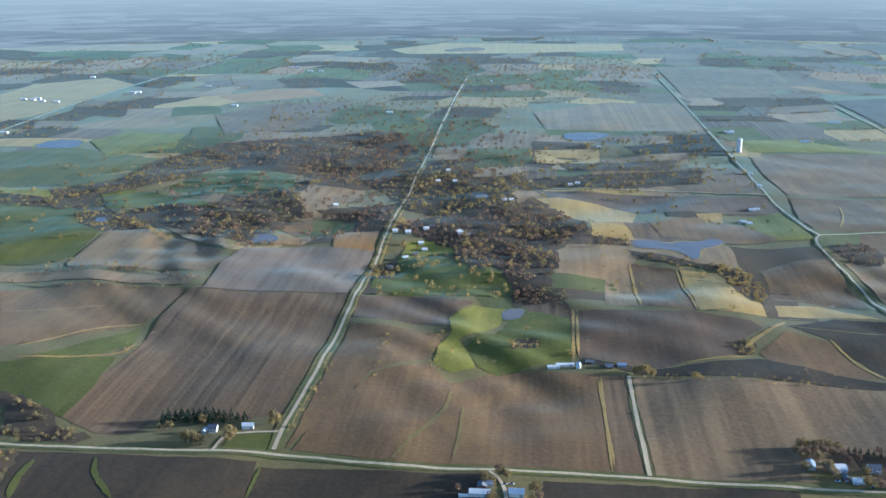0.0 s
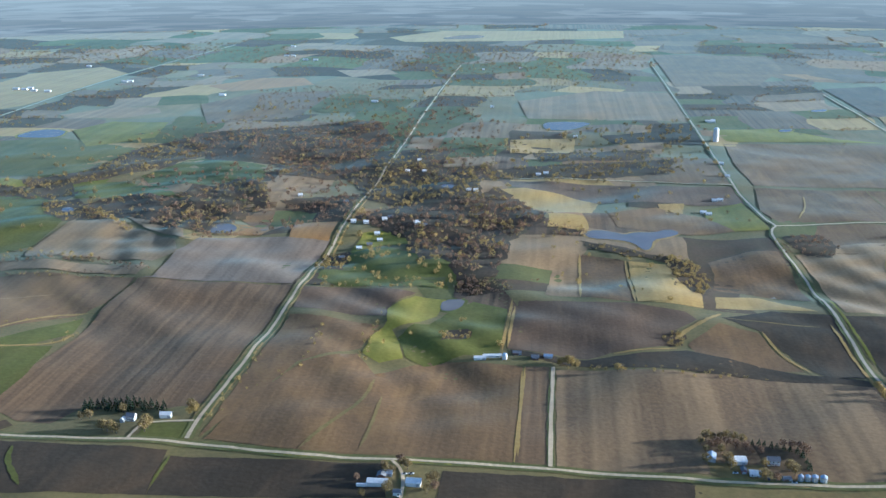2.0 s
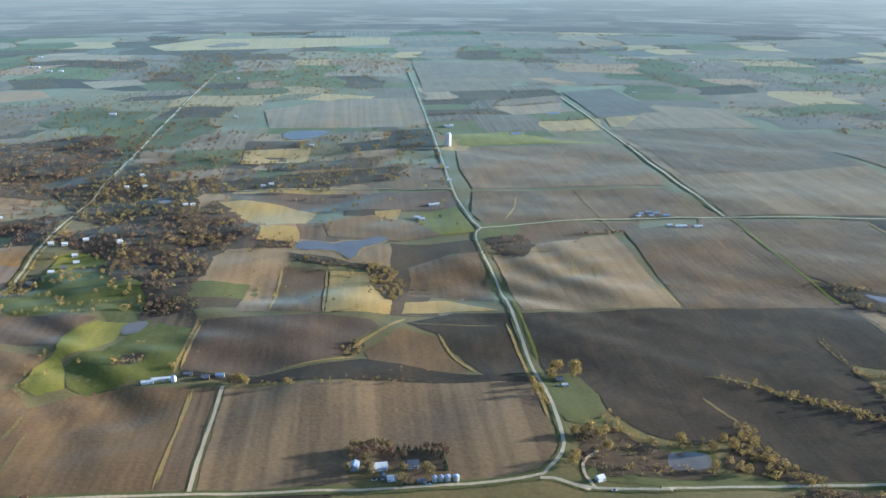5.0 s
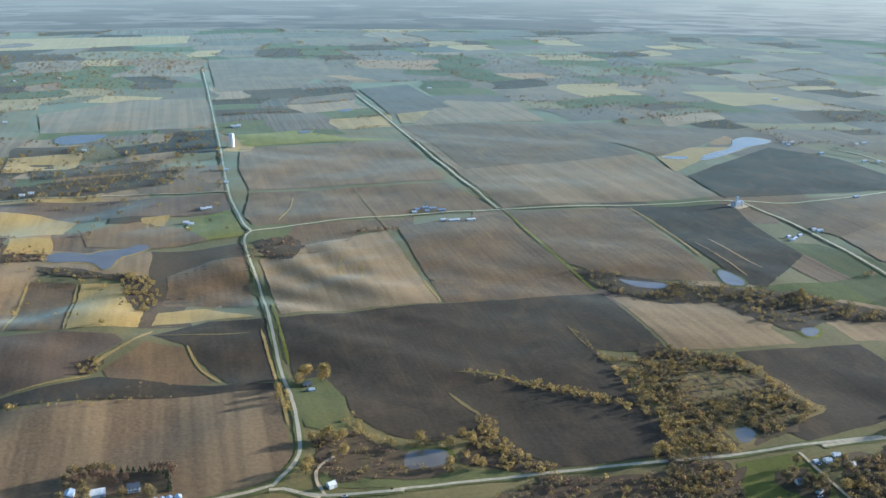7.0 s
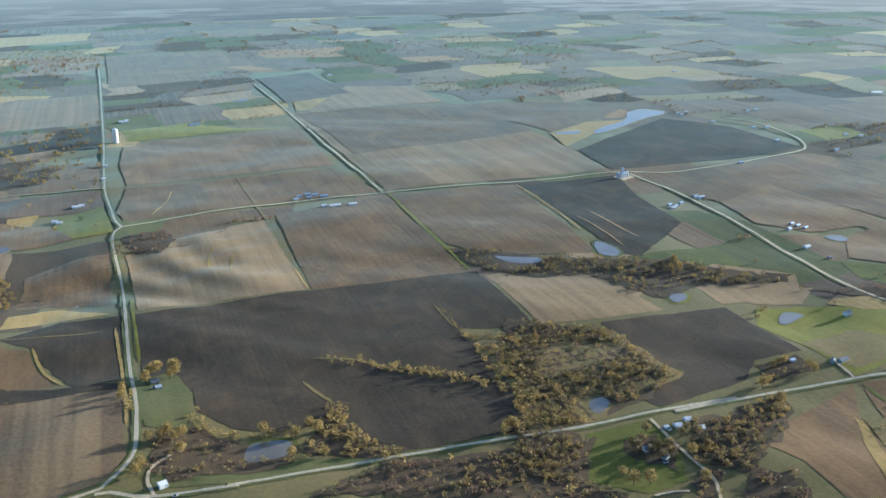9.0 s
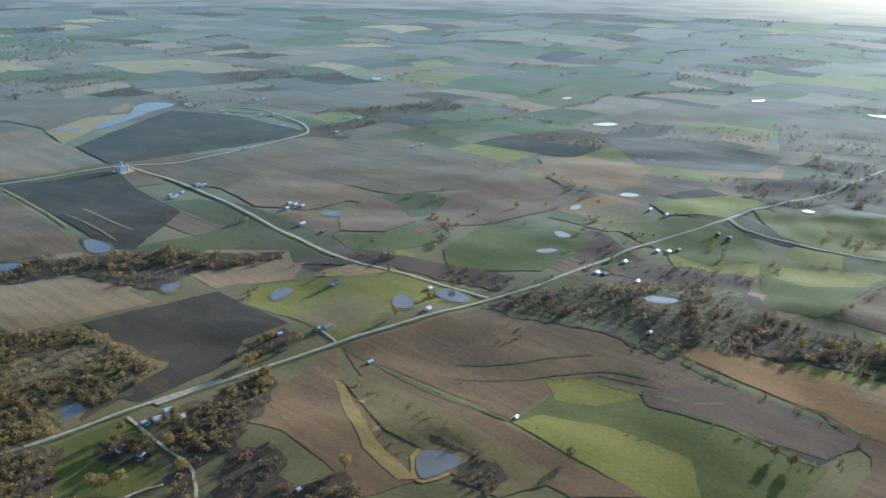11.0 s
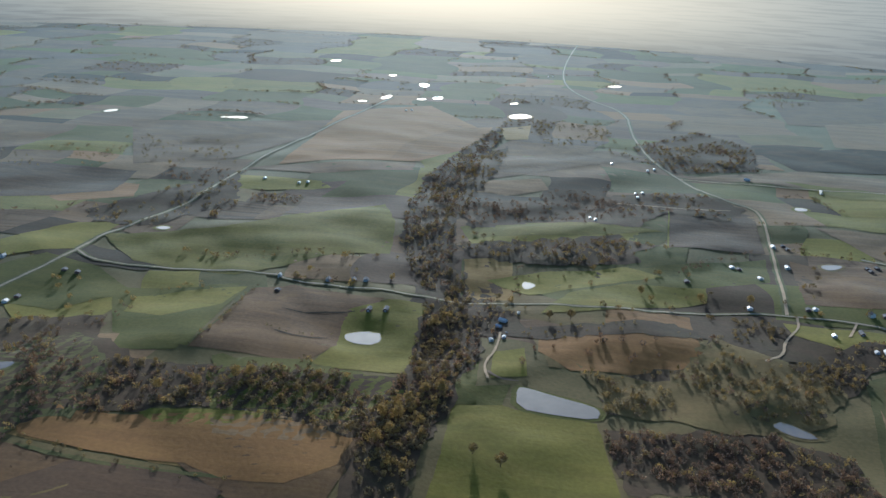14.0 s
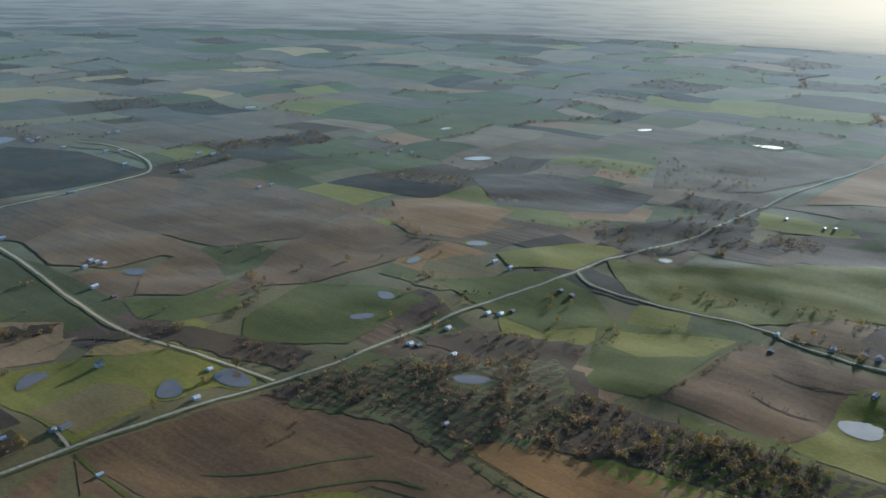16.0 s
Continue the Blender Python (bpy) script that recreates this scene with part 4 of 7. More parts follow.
strip('pale grass terrace in ploughed soil', [(216, 774), (259, 767), (293, 766)], 3, 'brush')
strip('dry grass waterway with brush', [(217, 785), (200, 763), (183, 743), (172, 725)], 7, 'gold')
strip('curved pale waterway', [(122, 694), (145, 702), (174, 710)], 3.5, 'gold')
strip('grassy field edge', [(624, 1088), (620, 973), (616, 865), (616, 792)], 5, 'lime')
strip('dry grass strip in a field', [(401, 946), (393, 922), (391, 887)], 4, 'gold')
strip('dry grass strip in a field', [(415, 915), (408, 867)], 4, 'gold')
strip('dry grass strip in a field', [(465, 864), (464, 792)], 4, 'gold')
strip('curved grassy waterway', [(382, 1205), (371, 1145), (351, 1092)], 4, 'gold')
strip('grassed edge between fields', [(466, 1244), (467, 1076), (469, 1015)], 4, 'brush')
strip('pale terrace strip', [(779, 1063), (774, 946), (762, 857)], 4, 'gold')
strip('pale terrace strip', [(805, 923), (802, 859), (805, 813)], 4, 'tan')
strip('pale terrace strip', [(781, 906), (781, 844), (777, 794)], 4, 'tan')
strip('dry ditch in a brown field', [(-82, 521), (-69, 557), (-54, 594), (-53, 629)], 5, 'brush')
strip('dry ditch in a brown field', [(-44, 528), (-42, 558), (-43, 603)], 4, 'brush')
strip('field track', [(55, 667), (53, 523)], 3, 'gold')
strip('green field edge', [(-160, 509), (-159, 476)], 4, 'green')
strip('green ditch', [(-264, 509), (-257, 490), (-235, 465)], 6, 'green')
strip('green ditch', [(-302, 505), (-301, 480), (-294, 461)], 8, 'green')
strip('golden fence strip', [(39, 802), (36, 695)], 4, 'gold')
strip('pale creek bank', [(-400, 667), (-378, 697), (-350, 731), (-325, 737)], 5, 'gold')
strip('pale creek bank', [(-389, 647), (-349, 657), (-316, 668), (-314, 690)], 5, 'gold')
strip('pale terrace strip', [(-458, 745), (-415, 762), (-376, 777)], 4, 'tan')
strip('golden fence strip', [(42, 789), (40, 701)], 4, 'gold')
strip('pale fence strip', [(53, 660), (55, 530)], 3, 'gold')
strip('pale field margin', [(101, 946), (99, 808)], 4, 'gold')
strip('pale field margin', [(146, 931), (146, 798)], 4, 'gold')
strip('green fence strip', [(774, 473), (769, 414), (765, 369), (773, 321)], 5, 'green')
strip('dark grassed contour', [(793, 386), (817, 359), (853, 340), (878, 325), (883, 294)], 4, 'dull')
strip('dark grassed contour', [(810, 402), (836, 374), (871, 359), (894, 342)], 4, 'dull')
strip('dark grassed contour', [(859, 317), (863, 281), (868, 252), (885, 239)], 4, 'brush')
strip('brushy field edge', [(920, 295), (907, 247), (911, 203), (913, 163)], 7, 'dull')
strip('brushy field edge', [(857, 258), (856, 209), (856, 169)], 6, 'dull')
strip('bare eroded hollow', [(1175, 156), (1163, 187), (1164, 214)], 4, 'dark')
strip('dark drain in a hill field', [(1118, 208), (1106, 180), (1121, 164)], 4, 'dark')
strip('field edge track', [(1070, 254), (1125, 251), (1204, 253)], 3, 'dull')
strip('pale cattle path', [(1128, -270), (1094, -261), (1061, -259), (1025, -247)], 2.5, 'tan')
strip('pale cattle path', [(1083, -220), (1043, -215)], 2.5, 'tan')
strip('pale bare bank', [(1079, 42), (1067, 33), (1070, 18)], 3.5, 'pale')
strip('dry ridge in black soil', [(554, 717), (553, 668)], 3, 'brush')
strip('dry waterway in black soil', [(435, 651), (470, 638), (494, 604)], 5, 'brush')
strip('dry waterway in black soil', [(423, 619), (429, 597), (436, 580)], 5, 'brush')
strip('dark hedge bank', [(1334, 90), (1238, 79)], 4, 'dull')
strip('grassy field edge', [(1587, -120), (1421, -107)], 3, 'lime')

# ---- far patchwork of fields ----
def quarters(x0, x1, y0, y1, rnd, out):
    """Split a block of land into fields that grow with the distance."""
    w, h = x1 - x0, y1 - y0
    d = math.hypot((x0 + x1) / 2 - 300, (y0 + y1) / 2)
    if max(w, h) < (38 + 0.052 * d) * rnd.uniform(0.6, 1.8):
        out.append((x0, x1, y0, y1, d))
        return
    k = rnd.uniform(0.3, 0.7)
    if w * rnd.uniform(0.7, 1.4) > h:
        quarters(x0, x0 + k * w, y0, y1, rnd, out)
        quarters(x0 + k * w, x1, y0, y1, rnd, out)
    else:
        quarters(x0, x1, y0, y0 + k * h, rnd, out)
        quarters(x0, x1, y0 + k * h, y1, rnd, out)


def drifted(x, y):
    """Field edges wander a little over the land, the far ones more."""
    k = 1 + 0.8 * smooth((np.hypot(x - 300, y) - 1200) / 1500)
    return (x + k * (11 * np.sin(y / 83 + 0.4) + 8 * np.sin(y / 37 + x / 190)) + 2.5 * np.sin(y / 15 + x / 60),
            y + k * (13 * np.sin(x / 97 + 1.1) + 8 * np.sin(x / 41 + y / 170)) + 2.5 * np.sin(x / 17 + y / 70))


def crop(x, y, rnd):
    """What grows where: woods and pasture in the west, tilled plain in the north, hill pasture in the east."""
    if x < 300:
        kinds = "wood wood wood wood brown tan gold dull dull brush tan orange green brush brown_rows"
    elif y > 0.75 * (x - 300) + 500:
        kinds = "brown brown brown_rows red tan orange dull brown brush wood wood brown dull gold"
    else:
        kinds = "brown brown_rows red tan green dull lime dull wood wood dark orange brush brown"
    return rnd.choice(kinds.split())


FAR_WOODS, FAR_EDGES = [], []


def patchwork(seed):
    """All the land past the fields that are placed one by one: a quilt of far fields and woods, edge to edge."""
    rnd = random.Random(seed)
    cells = []
    for bx in range(-15, 15):
        for by in range(-4, 8):
            quarters(312 + 310 * bx, 622 + 310 * bx, 522 + 570 * by, 1092 + 570 * by, rnd, cells)
    made = collections.defaultdict(lambda: ([], []))
    for x0, x1, y0, y1, d in cells:
        cx, cy = (x0 + x1) / 2, (y0 + y1) / 2
        turn = math.degrees(math.atan2(cy, cx - 300))
        if not 820 < d < 4250 or not -45 < turn < 128:
            continue
        kind = crop(cx, cy, rnd)
        sx, sy = np.meshgrid(np.linspace(x0, x1, 6)[1:-1], np.linspace(y0, y1, 6)[1:-1])
        sx, sy = drifted(sx.ravel(), sy.ravel())
        covered = np.zeros(len(sx), bool)
        for r in RINGS:
            covered |= inside(sx, sy, r)
        if covered.mean() > 0.6:
            continue
        step = min(35, max(11, d / 90))
        nx, ny = max(2, round((x1 - x0) / step)), max(2, round((y1 - y0) / step))
        px, py = drifted(*np.meshgrid(np.linspace(x0, x1, nx + 1), np.linspace(y0, y1, ny + 1)))
        if covered.mean() < 0.2:
            if kind == "wood":
                FAR_WOODS.append((x0, x1, y0, y1, d))
            if rnd.random() < (0.7 if cx < 300 else 0.45):
                FAR_EDGES.append((x0, y0, x1, y0, d))
            if rnd.random() < (0.5 if cx < 300 else 0.3):
                FAR_EDGES.append((x0, y0, x0, y1, d))
        verts, faces = made["litter" if kind == "wood" else kind]
        at = len(verts)
        verts.extend(zip(px.ravel(), py.ravel()))
        faces.extend((at + j * (nx + 1) + i, at + j * (nx + 1) + i + 1, at + (j + 1) * (nx + 1) + i + 1, at + (j + 1) * (nx + 1) + i)
                     for j in range(ny) for i in range(nx))
    for kind, (verts, faces) in made.items():
        xy = np.array(verts)
        ob = meshed("far_fields", np.column_stack([xy, land(xy[:, 0], xy[:, 1]) + 0.05]), faces, kind)
        tagged(ob, "far " + ob.data.materials[0].name.replace("_", " ") + " fields", "fields", kind="stuff")


patchwork(8)


# ---- trees ----
CLEAR = []          # open water and roofs where no tree of a wood stands: x, y, reach


def scattered(ring, room, seed, holes=True):
    """Points strewn in a ring, one for each so many square metres."""
    rnd = np.random.RandomState(seed)
    xs, ys = [p[0] for p in ring], [p[1] for p in ring]
    n = int((max(xs) - min(xs)) * (max(ys) - min(ys)) / room)
    px, py = rnd.uniform(min(xs), max(xs), n), rnd.uniform(min(ys), max(ys), n)
    ok = inside(px, py, ring)
    gap = np.sin(px / 23 + 1.3 * np.sin(py / 31)) + np.sin(py / 17 + 1.7 * np.sin(px / 27)) + rnd.normal(0, 0.35, n)
    ok &= (gap < (0.75 if max(ys) < 800 else 1.5)) | (not holes)
    for cx, cy, reach in CLEAR:
        ok &= np.hypot(px - cx, py - cy) > reach
    return np.column_stack([px[ok], py[ok]])


def along(line, gap, spread, seed):
    """Points along a line, about so many metres apart."""
    rnd = random.Random(seed)
    out = []
    for (x0, y0), (x1, y1) in zip(line, line[1:]):
        n = max(1, round(math.hypot(x1 - x0, y1 - y0) / gap))
        out += [(x0 + (x1 - x0) * (k + rnd.random()) / n + rnd.gauss(0, spread), y0 + (y1 - y0) * (k + rnd.random()) / n + rnd.gauss(0, spread)) for k in range(n)]
    return np.array(out)


def thicket(name, label, at, mat, tall=9.0, sprays=26, seed=1, wide=1.0):
    """Many trees in one mesh: each a tapering stem under a loose crown of small leafy sprays."""
    if not len(at):
        return None
    rnd = np.random.RandomState(seed)
    n, sprays = len(at), round(sprays * 1.5)
    h = tall * rnd.uniform(0.5, 1.2, n)
    r = h * rnd.uniform(0.40, 0.62, n) * wide
    base = np.column_stack([at, land(at[:, 0], at[:, 1])])
    # crowns
    d = rnd.normal(size=(n, sprays, 3))
    d /= np.linalg.norm(d, axis=2, keepdims=True)
    d *= rnd.uniform(0.35, 1.0, (n, sprays, 1)) ** 0.6
    lop = rnd.uniform(0.75, 1.25, (n, 1, 3))
    c = d * lop * np.stack([r, r, h * 0.44], 1)[:, None, :]
    c[:, :, 2] += (h * 0.54)[:, None]
    c += base[:, None, :]
    u = rnd.normal(size=(n, sprays, 3))
    u /= np.linalg.norm(u, axis=2, keepdims=True)
    v = np.cross(u, rnd.normal(size=(n, sprays, 3)))
    v /= np.linalg.norm(v, axis=2, keepdims=True)
    s = (r[:, None] * rnd.uniform(0.14, 0.32, (n, sprays)))[:, :, None]
    quad = np.stack([c + u * s, c + v * s * 0.8, c - u * s, c - v * s * 0.8], 2).reshape(-1, 3)
    m = n * sprays
    faces = np.arange(4 * m).reshape(m, 4)
    # stems
    stem, sf = [], []
    for k, (ca, sa) in enumerate(((1, 0), (-0.5, 0.87), (-0.5, -0.87))):
        for z, w in ((-0.5, 0.035), (0.75, 0.010)):
            stem.append(base + np.column_stack([ca * h * w, sa * h * w, np.where(z < 0, z, z * h)]))
    stem = np.stack(stem, 1).reshape(-1, 3)
    o = 4 * m + 6 * np.arange(n)[:, None]
    sf = np.concatenate([o + np.array([[2 * k, (2 * k + 2) % 6, (2 * k + 3) % 6, 2 * k + 1]]) for k in range(3)])
    verts = np.concatenate([quad, stem])
    faces = np.concatenate([faces, sf]).astype(np.int32)
    me = bpy.data.meshes.new(name)
    me.vertices.add(len(verts))
    me.vertices.foreach_set("co", verts.ravel())
    me.loops.add(faces.size)
    me.loops.foreach_set("vertex_index", faces.ravel())
    me.polygons.add(len(faces))
    me.polygons.foreach_set("loop_start", np.arange(0, faces.size, 4, dtype=np.int32))
    me.update(calc_edges=True)
    me.materials.append(MAT[mat])
    return tagged(new(name, me), label, "trees", kind="stuff")


def one_tree(name, label, seed, tall, wide, mat, kind="round"):
    """A single tree: tapered trunk with limbs, and a crown of leafy sprays."""
    rnd = random.Random(seed)
    top = new(name)
    tagged(top, label, "tree", "trees near farms and roads")
    bm = bmesh.new()

    def limb(a, b, ra, rb, sides=5):
        a, b = Vector(a), Vector(b)
        q = (b - a).to_track_quat("Z", "Y")
        low = [bm.verts.new(a + q @ Vector((ra * math.cos(6.2832 * k / sides), ra * math.sin(6.2832 * k / sides), 0))) for k in range(sides)]
        high = [bm.verts.new(b + q @ Vector((rb * math.cos(6.2832 * k / sides), rb * math.sin(6.2832 * k / sides), 0))) for k in range(sides)]
        for k in range(sides):
            bm.faces.new((low[k], low[(k + 1) % sides], high[(k + 1) % sides], high[k]))

    limb((0, 0, -0.4), (0.1, 0, tall * 0.45), tall * 0.028, tall * 0.018, 7)
    limb((0.1, 0, tall * 0.45), (0, 0.1, tall * 0.93), tall * 0.018, tall * 0.004)
    tips = []
    for k in range(9 if kind == "round" else 4):
        a, z = k * 2.4 + rnd.random(), tall * rnd.uniform(0.28, 0.7)
        tip = (wide * 0.75 * math.cos(a), wide * 0.75 * math.sin(a), z + tall * rnd.uniform(0.08, 0.24))
        limb((0.05, 0.05, z), tip, tall * 0.011, tall * 0.003, 4)
        tips.append(tip)
    part("trunk", bm, "bark", top)
    bm = bmesh.new()
    for k in range(330 if kind == "round" else 260):
        if kind == "round":
            d = Vector((rnd.gauss(0, 1), rnd.gauss(0, 1), rnd.gauss(0, 1))).normalized() * rnd.uniform(0.3, 1) ** 0.6
            c = Vector((d.x * wide, d.y * wide, tall * 0.62 + d.z * tall * 0.38))
            if k % 3 == 0:
                c = c.lerp(Vector(rnd.choice(tips)), 0.55)
            s = wide * rnd.uniform(0.08, 0.18)
        else:
            z, a = rnd.random() ** 0.8, rnd.uniform(0, 6.2832)
            rr = wide * (1.04 - z) * rnd.uniform(0.55, 1)
            c, s = Vector((rr * math.cos(a), rr * math.sin(a), tall * (0.10 + 0.88 * z))), wide * rnd.uniform(0.15, 0.28) * (1.15 - z)
        u = Vector((rnd.gauss(0, 1), rnd.gauss(0, 1), rnd.gauss(0, 1))).normalized()
        w = u.cross(Vector((rnd.gauss(0, 1), rnd.gauss(0, 1), rnd.gauss(0, 1)))).normalized()
        bm.faces.new([bm.verts.new(c + u * s), bm.verts.new(c + w * s * 0.7), bm.verts.new(c - u * s), bm.verts.new(c - w * s * 0.7)])
    part("crown", bm, mat, top)
    return top


STOCK = {
    "gold": [one_tree("tree", "broad tree in golden spring leaf", 3 + k, 10 + k, 4.2 + 0.4 * k, "leaf_gold") for k in range(3)],
    "leaf": [one_tree("tree", "budding brown-green broadleaf tree", 13 + k, 9.5 + k, 4.0 + 0.4 * k, "leaf") for k in range(3)],
    "rust": [one_tree("tree", "rusty brown tree with bare twigs", 23 + k, 9 + k, 3.8 + 0.4 * k, "leaf_rust") for k in range(2)],
    "fir": [one_tree("conifer", "dark green conifer in a windbreak", 33 + k, 9 + k, 2.6 + 0.3 * k, "needle", "fir") for k in range(2)],
}
USED = set()


def plant(kind, x, y, size=1.0):
    """One more tree of the stock, standing on the land."""
    rnd = random.Random(round(x * 7 + y * 13))
    ob = rnd.choice(STOCK[kind])
    m = pose(x, y, float(land(x, y)) - 0.1, 0, 0, rnd.uniform(0, 360))
    k = size * rnd.uniform(0.85, 1.15)
    if ob.name not in USED:
        USED.add(ob.name)
        ob.matrix_basis = m
    else:
        ob = copy_thing(ob, m)
    ob.scale = (k, k, k)
    return ob


def plant_all(kind, points, size=1.0):
    for x, y in points:
        plant(kind, x, y, size)


def far_trees(label, seed, mat, share):
    """Trees of the far woods and of the hedgerows between far fields."""
    rnd = random.Random(seed)
    pts = []
    for x0, x1, y0, y1, d in FAR_WOODS:
        if rnd.random() < share:
            n = int((x1 - x0) * (y1 - y0) / (45 + (d / 145) ** 2 + 400 * max(0, d / 1000 - 1.7)))
            pts.append(np.array([drifted(rnd.uniform(x0, x1), rnd.uniform(y0, y1)) for _ in range(n)]).reshape(-1, 2))
    for x0, y0, x1, y1, d in FAR_EDGES:
        if rnd.random() < share:
            n = int(math.hypot(x1 - x0, y1 - y0) / rnd.uniform(5, 14))
            wide = rnd.uniform(2, 7)
            ks = [rnd.random() for _ in range(n)]
            pts.append(np.array([drifted(x0 + k * (x1 - x0) + rnd.gauss(0, wide), y0 + k * (y1 - y0) + rnd.gauss(0, wide)) for k in ks]).reshape(-1, 2))
    at = np.concatenate(pts)
    keep = np.ones(len(at), bool)
    for r in RINGS:
        keep &= ~inside(at[:, 0], at[:, 1], r)
    thicket("far_trees", label, at[keep], mat, 4.2, 5, seed, 1.8)


far_trees("far brown woods and hedgerows between fields", 41, "leaf_rust", 0.55)
far_trees("far olive woods and hedgerows between fields", 42, "leaf", 0.5)

# ---- buildings ----
def box(bm, x0, x1, y0, y1, z0, z1):
    v = [bm.verts.new((x, y, z)) for z in (z0, z1) for y in (y0, y1) for x in (x0, x1)]
    for f in ((0, 2, 3, 1), (4, 5, 7, 6), (0, 1, 5, 4), (2, 6, 7, 3), (0, 4, 6, 2), (1, 3, 7, 5)):
        bm.faces.new([v[k] for k in f])


def gabled(bm, l, w, h, rise):
    """Walls with gables under a pitched roof; the ridge runs along x."""
    x, y = l / 2, w / 2
    v = [bm.verts.new(p) for p in ((-x, -y, -1.5), (x, -y, -1.5), (x, y, -1.5), (-x, y, -1.5), (-x, -y, h), (x, -y, h), (x, y, h), (-x, y, h), (-x, 0, h + rise), (x, 0, h + rise))]
    for f in ((0, 1, 5, 4), (2, 3, 7, 6), (1, 2, 6, 9, 5), (3, 0, 4, 8, 7), (3, 2, 1, 0)):
        bm.faces.new([v[k] for k in f])


def pitched(bm, l, w, h, rise, over=0.5, thick=0.18):
    x = l / 2 + over
    for s in (-1, 1):
        y, drop = s * (w / 2 + over), over * rise / (w / 2)
        v = [bm.verts.new(p) for p in ((-x, y, h - drop), (x, y, h - drop), (x, 0, h + rise + 0.02), (-x, 0, h + rise + 0.02),
                                       (-x, y, h - drop + thick), (x, y, h - drop + thick), (x, 0, h + rise + thick), (-x, 0, h + rise + thick))]
        for f in ((3, 2, 1, 0), (4, 5, 6, 7), (0, 1, 5, 4), (1, 2, 6, 5), (3, 0, 4, 7)):
            bm.faces.new([v[k] for k in f])


def seated(top, x, y, turn, size=0.64):
    if x > 380 and size == 0.64:
        size = 0.5         # small homesteads of the eastern valley
    top.matrix_basis = pose(x, y, float(land(x, y)) + 0.15, 0, 0, turn)
    top.scale = (size, size, size)
    return top


def windowed(parent, spots, turn_side, size=(1.1, 1.4)):
    """Windows in a long wall: each a frame with its pane."""
    for x, y, z in spots:
        bm = bmesh.new()
        box(bm, x - size[0] / 2, x + size[0] / 2, y - 0.06, y + 0.06, z, z + size[1])
        wdw = part("window", bm, "white", parent)
        bm = bmesh.new()
        box(bm, x - size[0] / 2 + 0.1, x + size[0] / 2 - 0.1, y - 0.09, y + 0.09, z + 0.1, z + size[1] - 0.1)
        part("pane", bm, "glass", wdw)


def barn(x, y, turn=0, l=18, w=9, h=4.0, rise=2.2, wall="white", roof="white_roof", label="white metal farm shed on a gravel yard", name="barn"):
    top = tagged(new(name), label, "barn", "farm sheds")
    bm = bmesh.new()
    gabled(bm, l, w, h, rise)
    part("wall", bm, wall, top)
    bm = bmesh.new()
    pitched(bm, l, w, h, rise)
    part("roof", bm, roof, top)
    bm = bmesh.new()
    box(bm, -l / 2 - 0.08, -l / 2 + 0.05, -1.8, 1.8, -0.3, h * 0.85)
    part("sliding_door", bm, "stone", top)
    bm = bmesh.new()
    box(bm, l * 0.2, l * 0.2 + 3.2, -w / 2 - 0.08, -w / 2 + 0.05, -0.3, h * 0.75)
    part("side_door", bm, "stone", top)
    return seated(top, x, y, turn)


def house(x, y, turn=0, l=11, w=8, h=5.2, rise=2.8, wall="white", roof="grey_roof", label="white two-storey farmhouse under a grey roof"):
    top = tagged(new("house"), label, "house", "farmhouses")
    bm = bmesh.new()
    gabled(bm, l, w, h, rise)
    part("wall", bm, wall, top)
    bm = bmesh.new()
    pitched(bm, l, w, h, rise)
    rf = part("roof", bm, roof, top)
    bm = bmesh.new()
    box(bm, l * 0.2, l * 0.2 + 0.8, -0.4, 0.4, h + rise - 0.5, h + rise + 1.0)
    part("chimney", bm, "door", rf)
    rows = (0.9,) if h < 4 else (0.9, 3.4)
    windowed(top, [(l * k, s * w / 2, z) for k in (-0.33, -0.05, 0.33) for s in (-1, 1) for z in rows], 0)
    bm = bmesh.new()
    box(bm, l * 0.12, l * 0.12 + 1.0, -w / 2 - 0.1, -w / 2 + 0.05, -0.1, 2.05)
    part("door", bm, "door", top)
    bm = bmesh.new()
    box(bm, -0.2 * l, 0.3 * l, -w / 2 - 2.0, -w / 2, 2.4, 2.6)
    box(bm, -0.2 * l, -0.2 * l + 0.15, -w / 2 - 2.0, -w / 2 - 1.85, -0.8, 2.4)
    box(bm, 0.3 * l - 0.15, 0.3 * l, -w / 2 - 2.0, -w / 2 - 1.85, -0.8, 2.4)
    part("porch", bm, roof, top)
    return seated(top, x, y, turn)


def turned_shape(bm, profile, sides=20):
    """A round body from rows of radius and height."""
    rings = [[bm.verts.new((r * math.cos(6.28319 * k / sides), r * math.sin(6.28319 * k / sides), z)) for k in range(sides)] for r, z in profile]
    for a, b in zip(rings, rings[1:]):
        for k in range(sides):
            bm.faces.new((a[k], a[(k + 1) % sides], b[(k + 1) % sides], b[k]))
    bm.faces.new(rings[-1])


def grain_bin(x, y, r=3.2, h=5.5, label="galvanised round grain bin with a cone roof", wall="steel"):
    top = tagged(new("grain_bin"), label, "grain bin", "grain bins")
    bm = bmesh.new()
    turned_shape(bm, [(r, -1), (r, h)] if h < 4 else [(r, -1)] + [(r * (1.01 if k % 2 else 1), h * k / 8) for k in range(9)])
    part("wall", bm, wall, top)
    bm = bmesh.new()
    turned_shape(bm, [(r * 1.05, h - 0.05), (r * 0.5, h + r * 0.32), (0.35, h + r * 0.6), (0.35, h + r * 0.6 + 0.4)])
    part("roof", bm, wall, top)
    bm = bmesh.new()
    box(bm, -0.5, 0.5, -r - 0.12, -r + 0.2, 0.2, 2.0)
    part("door", bm, "stone", top)
    return seated(top, x, y, 0)


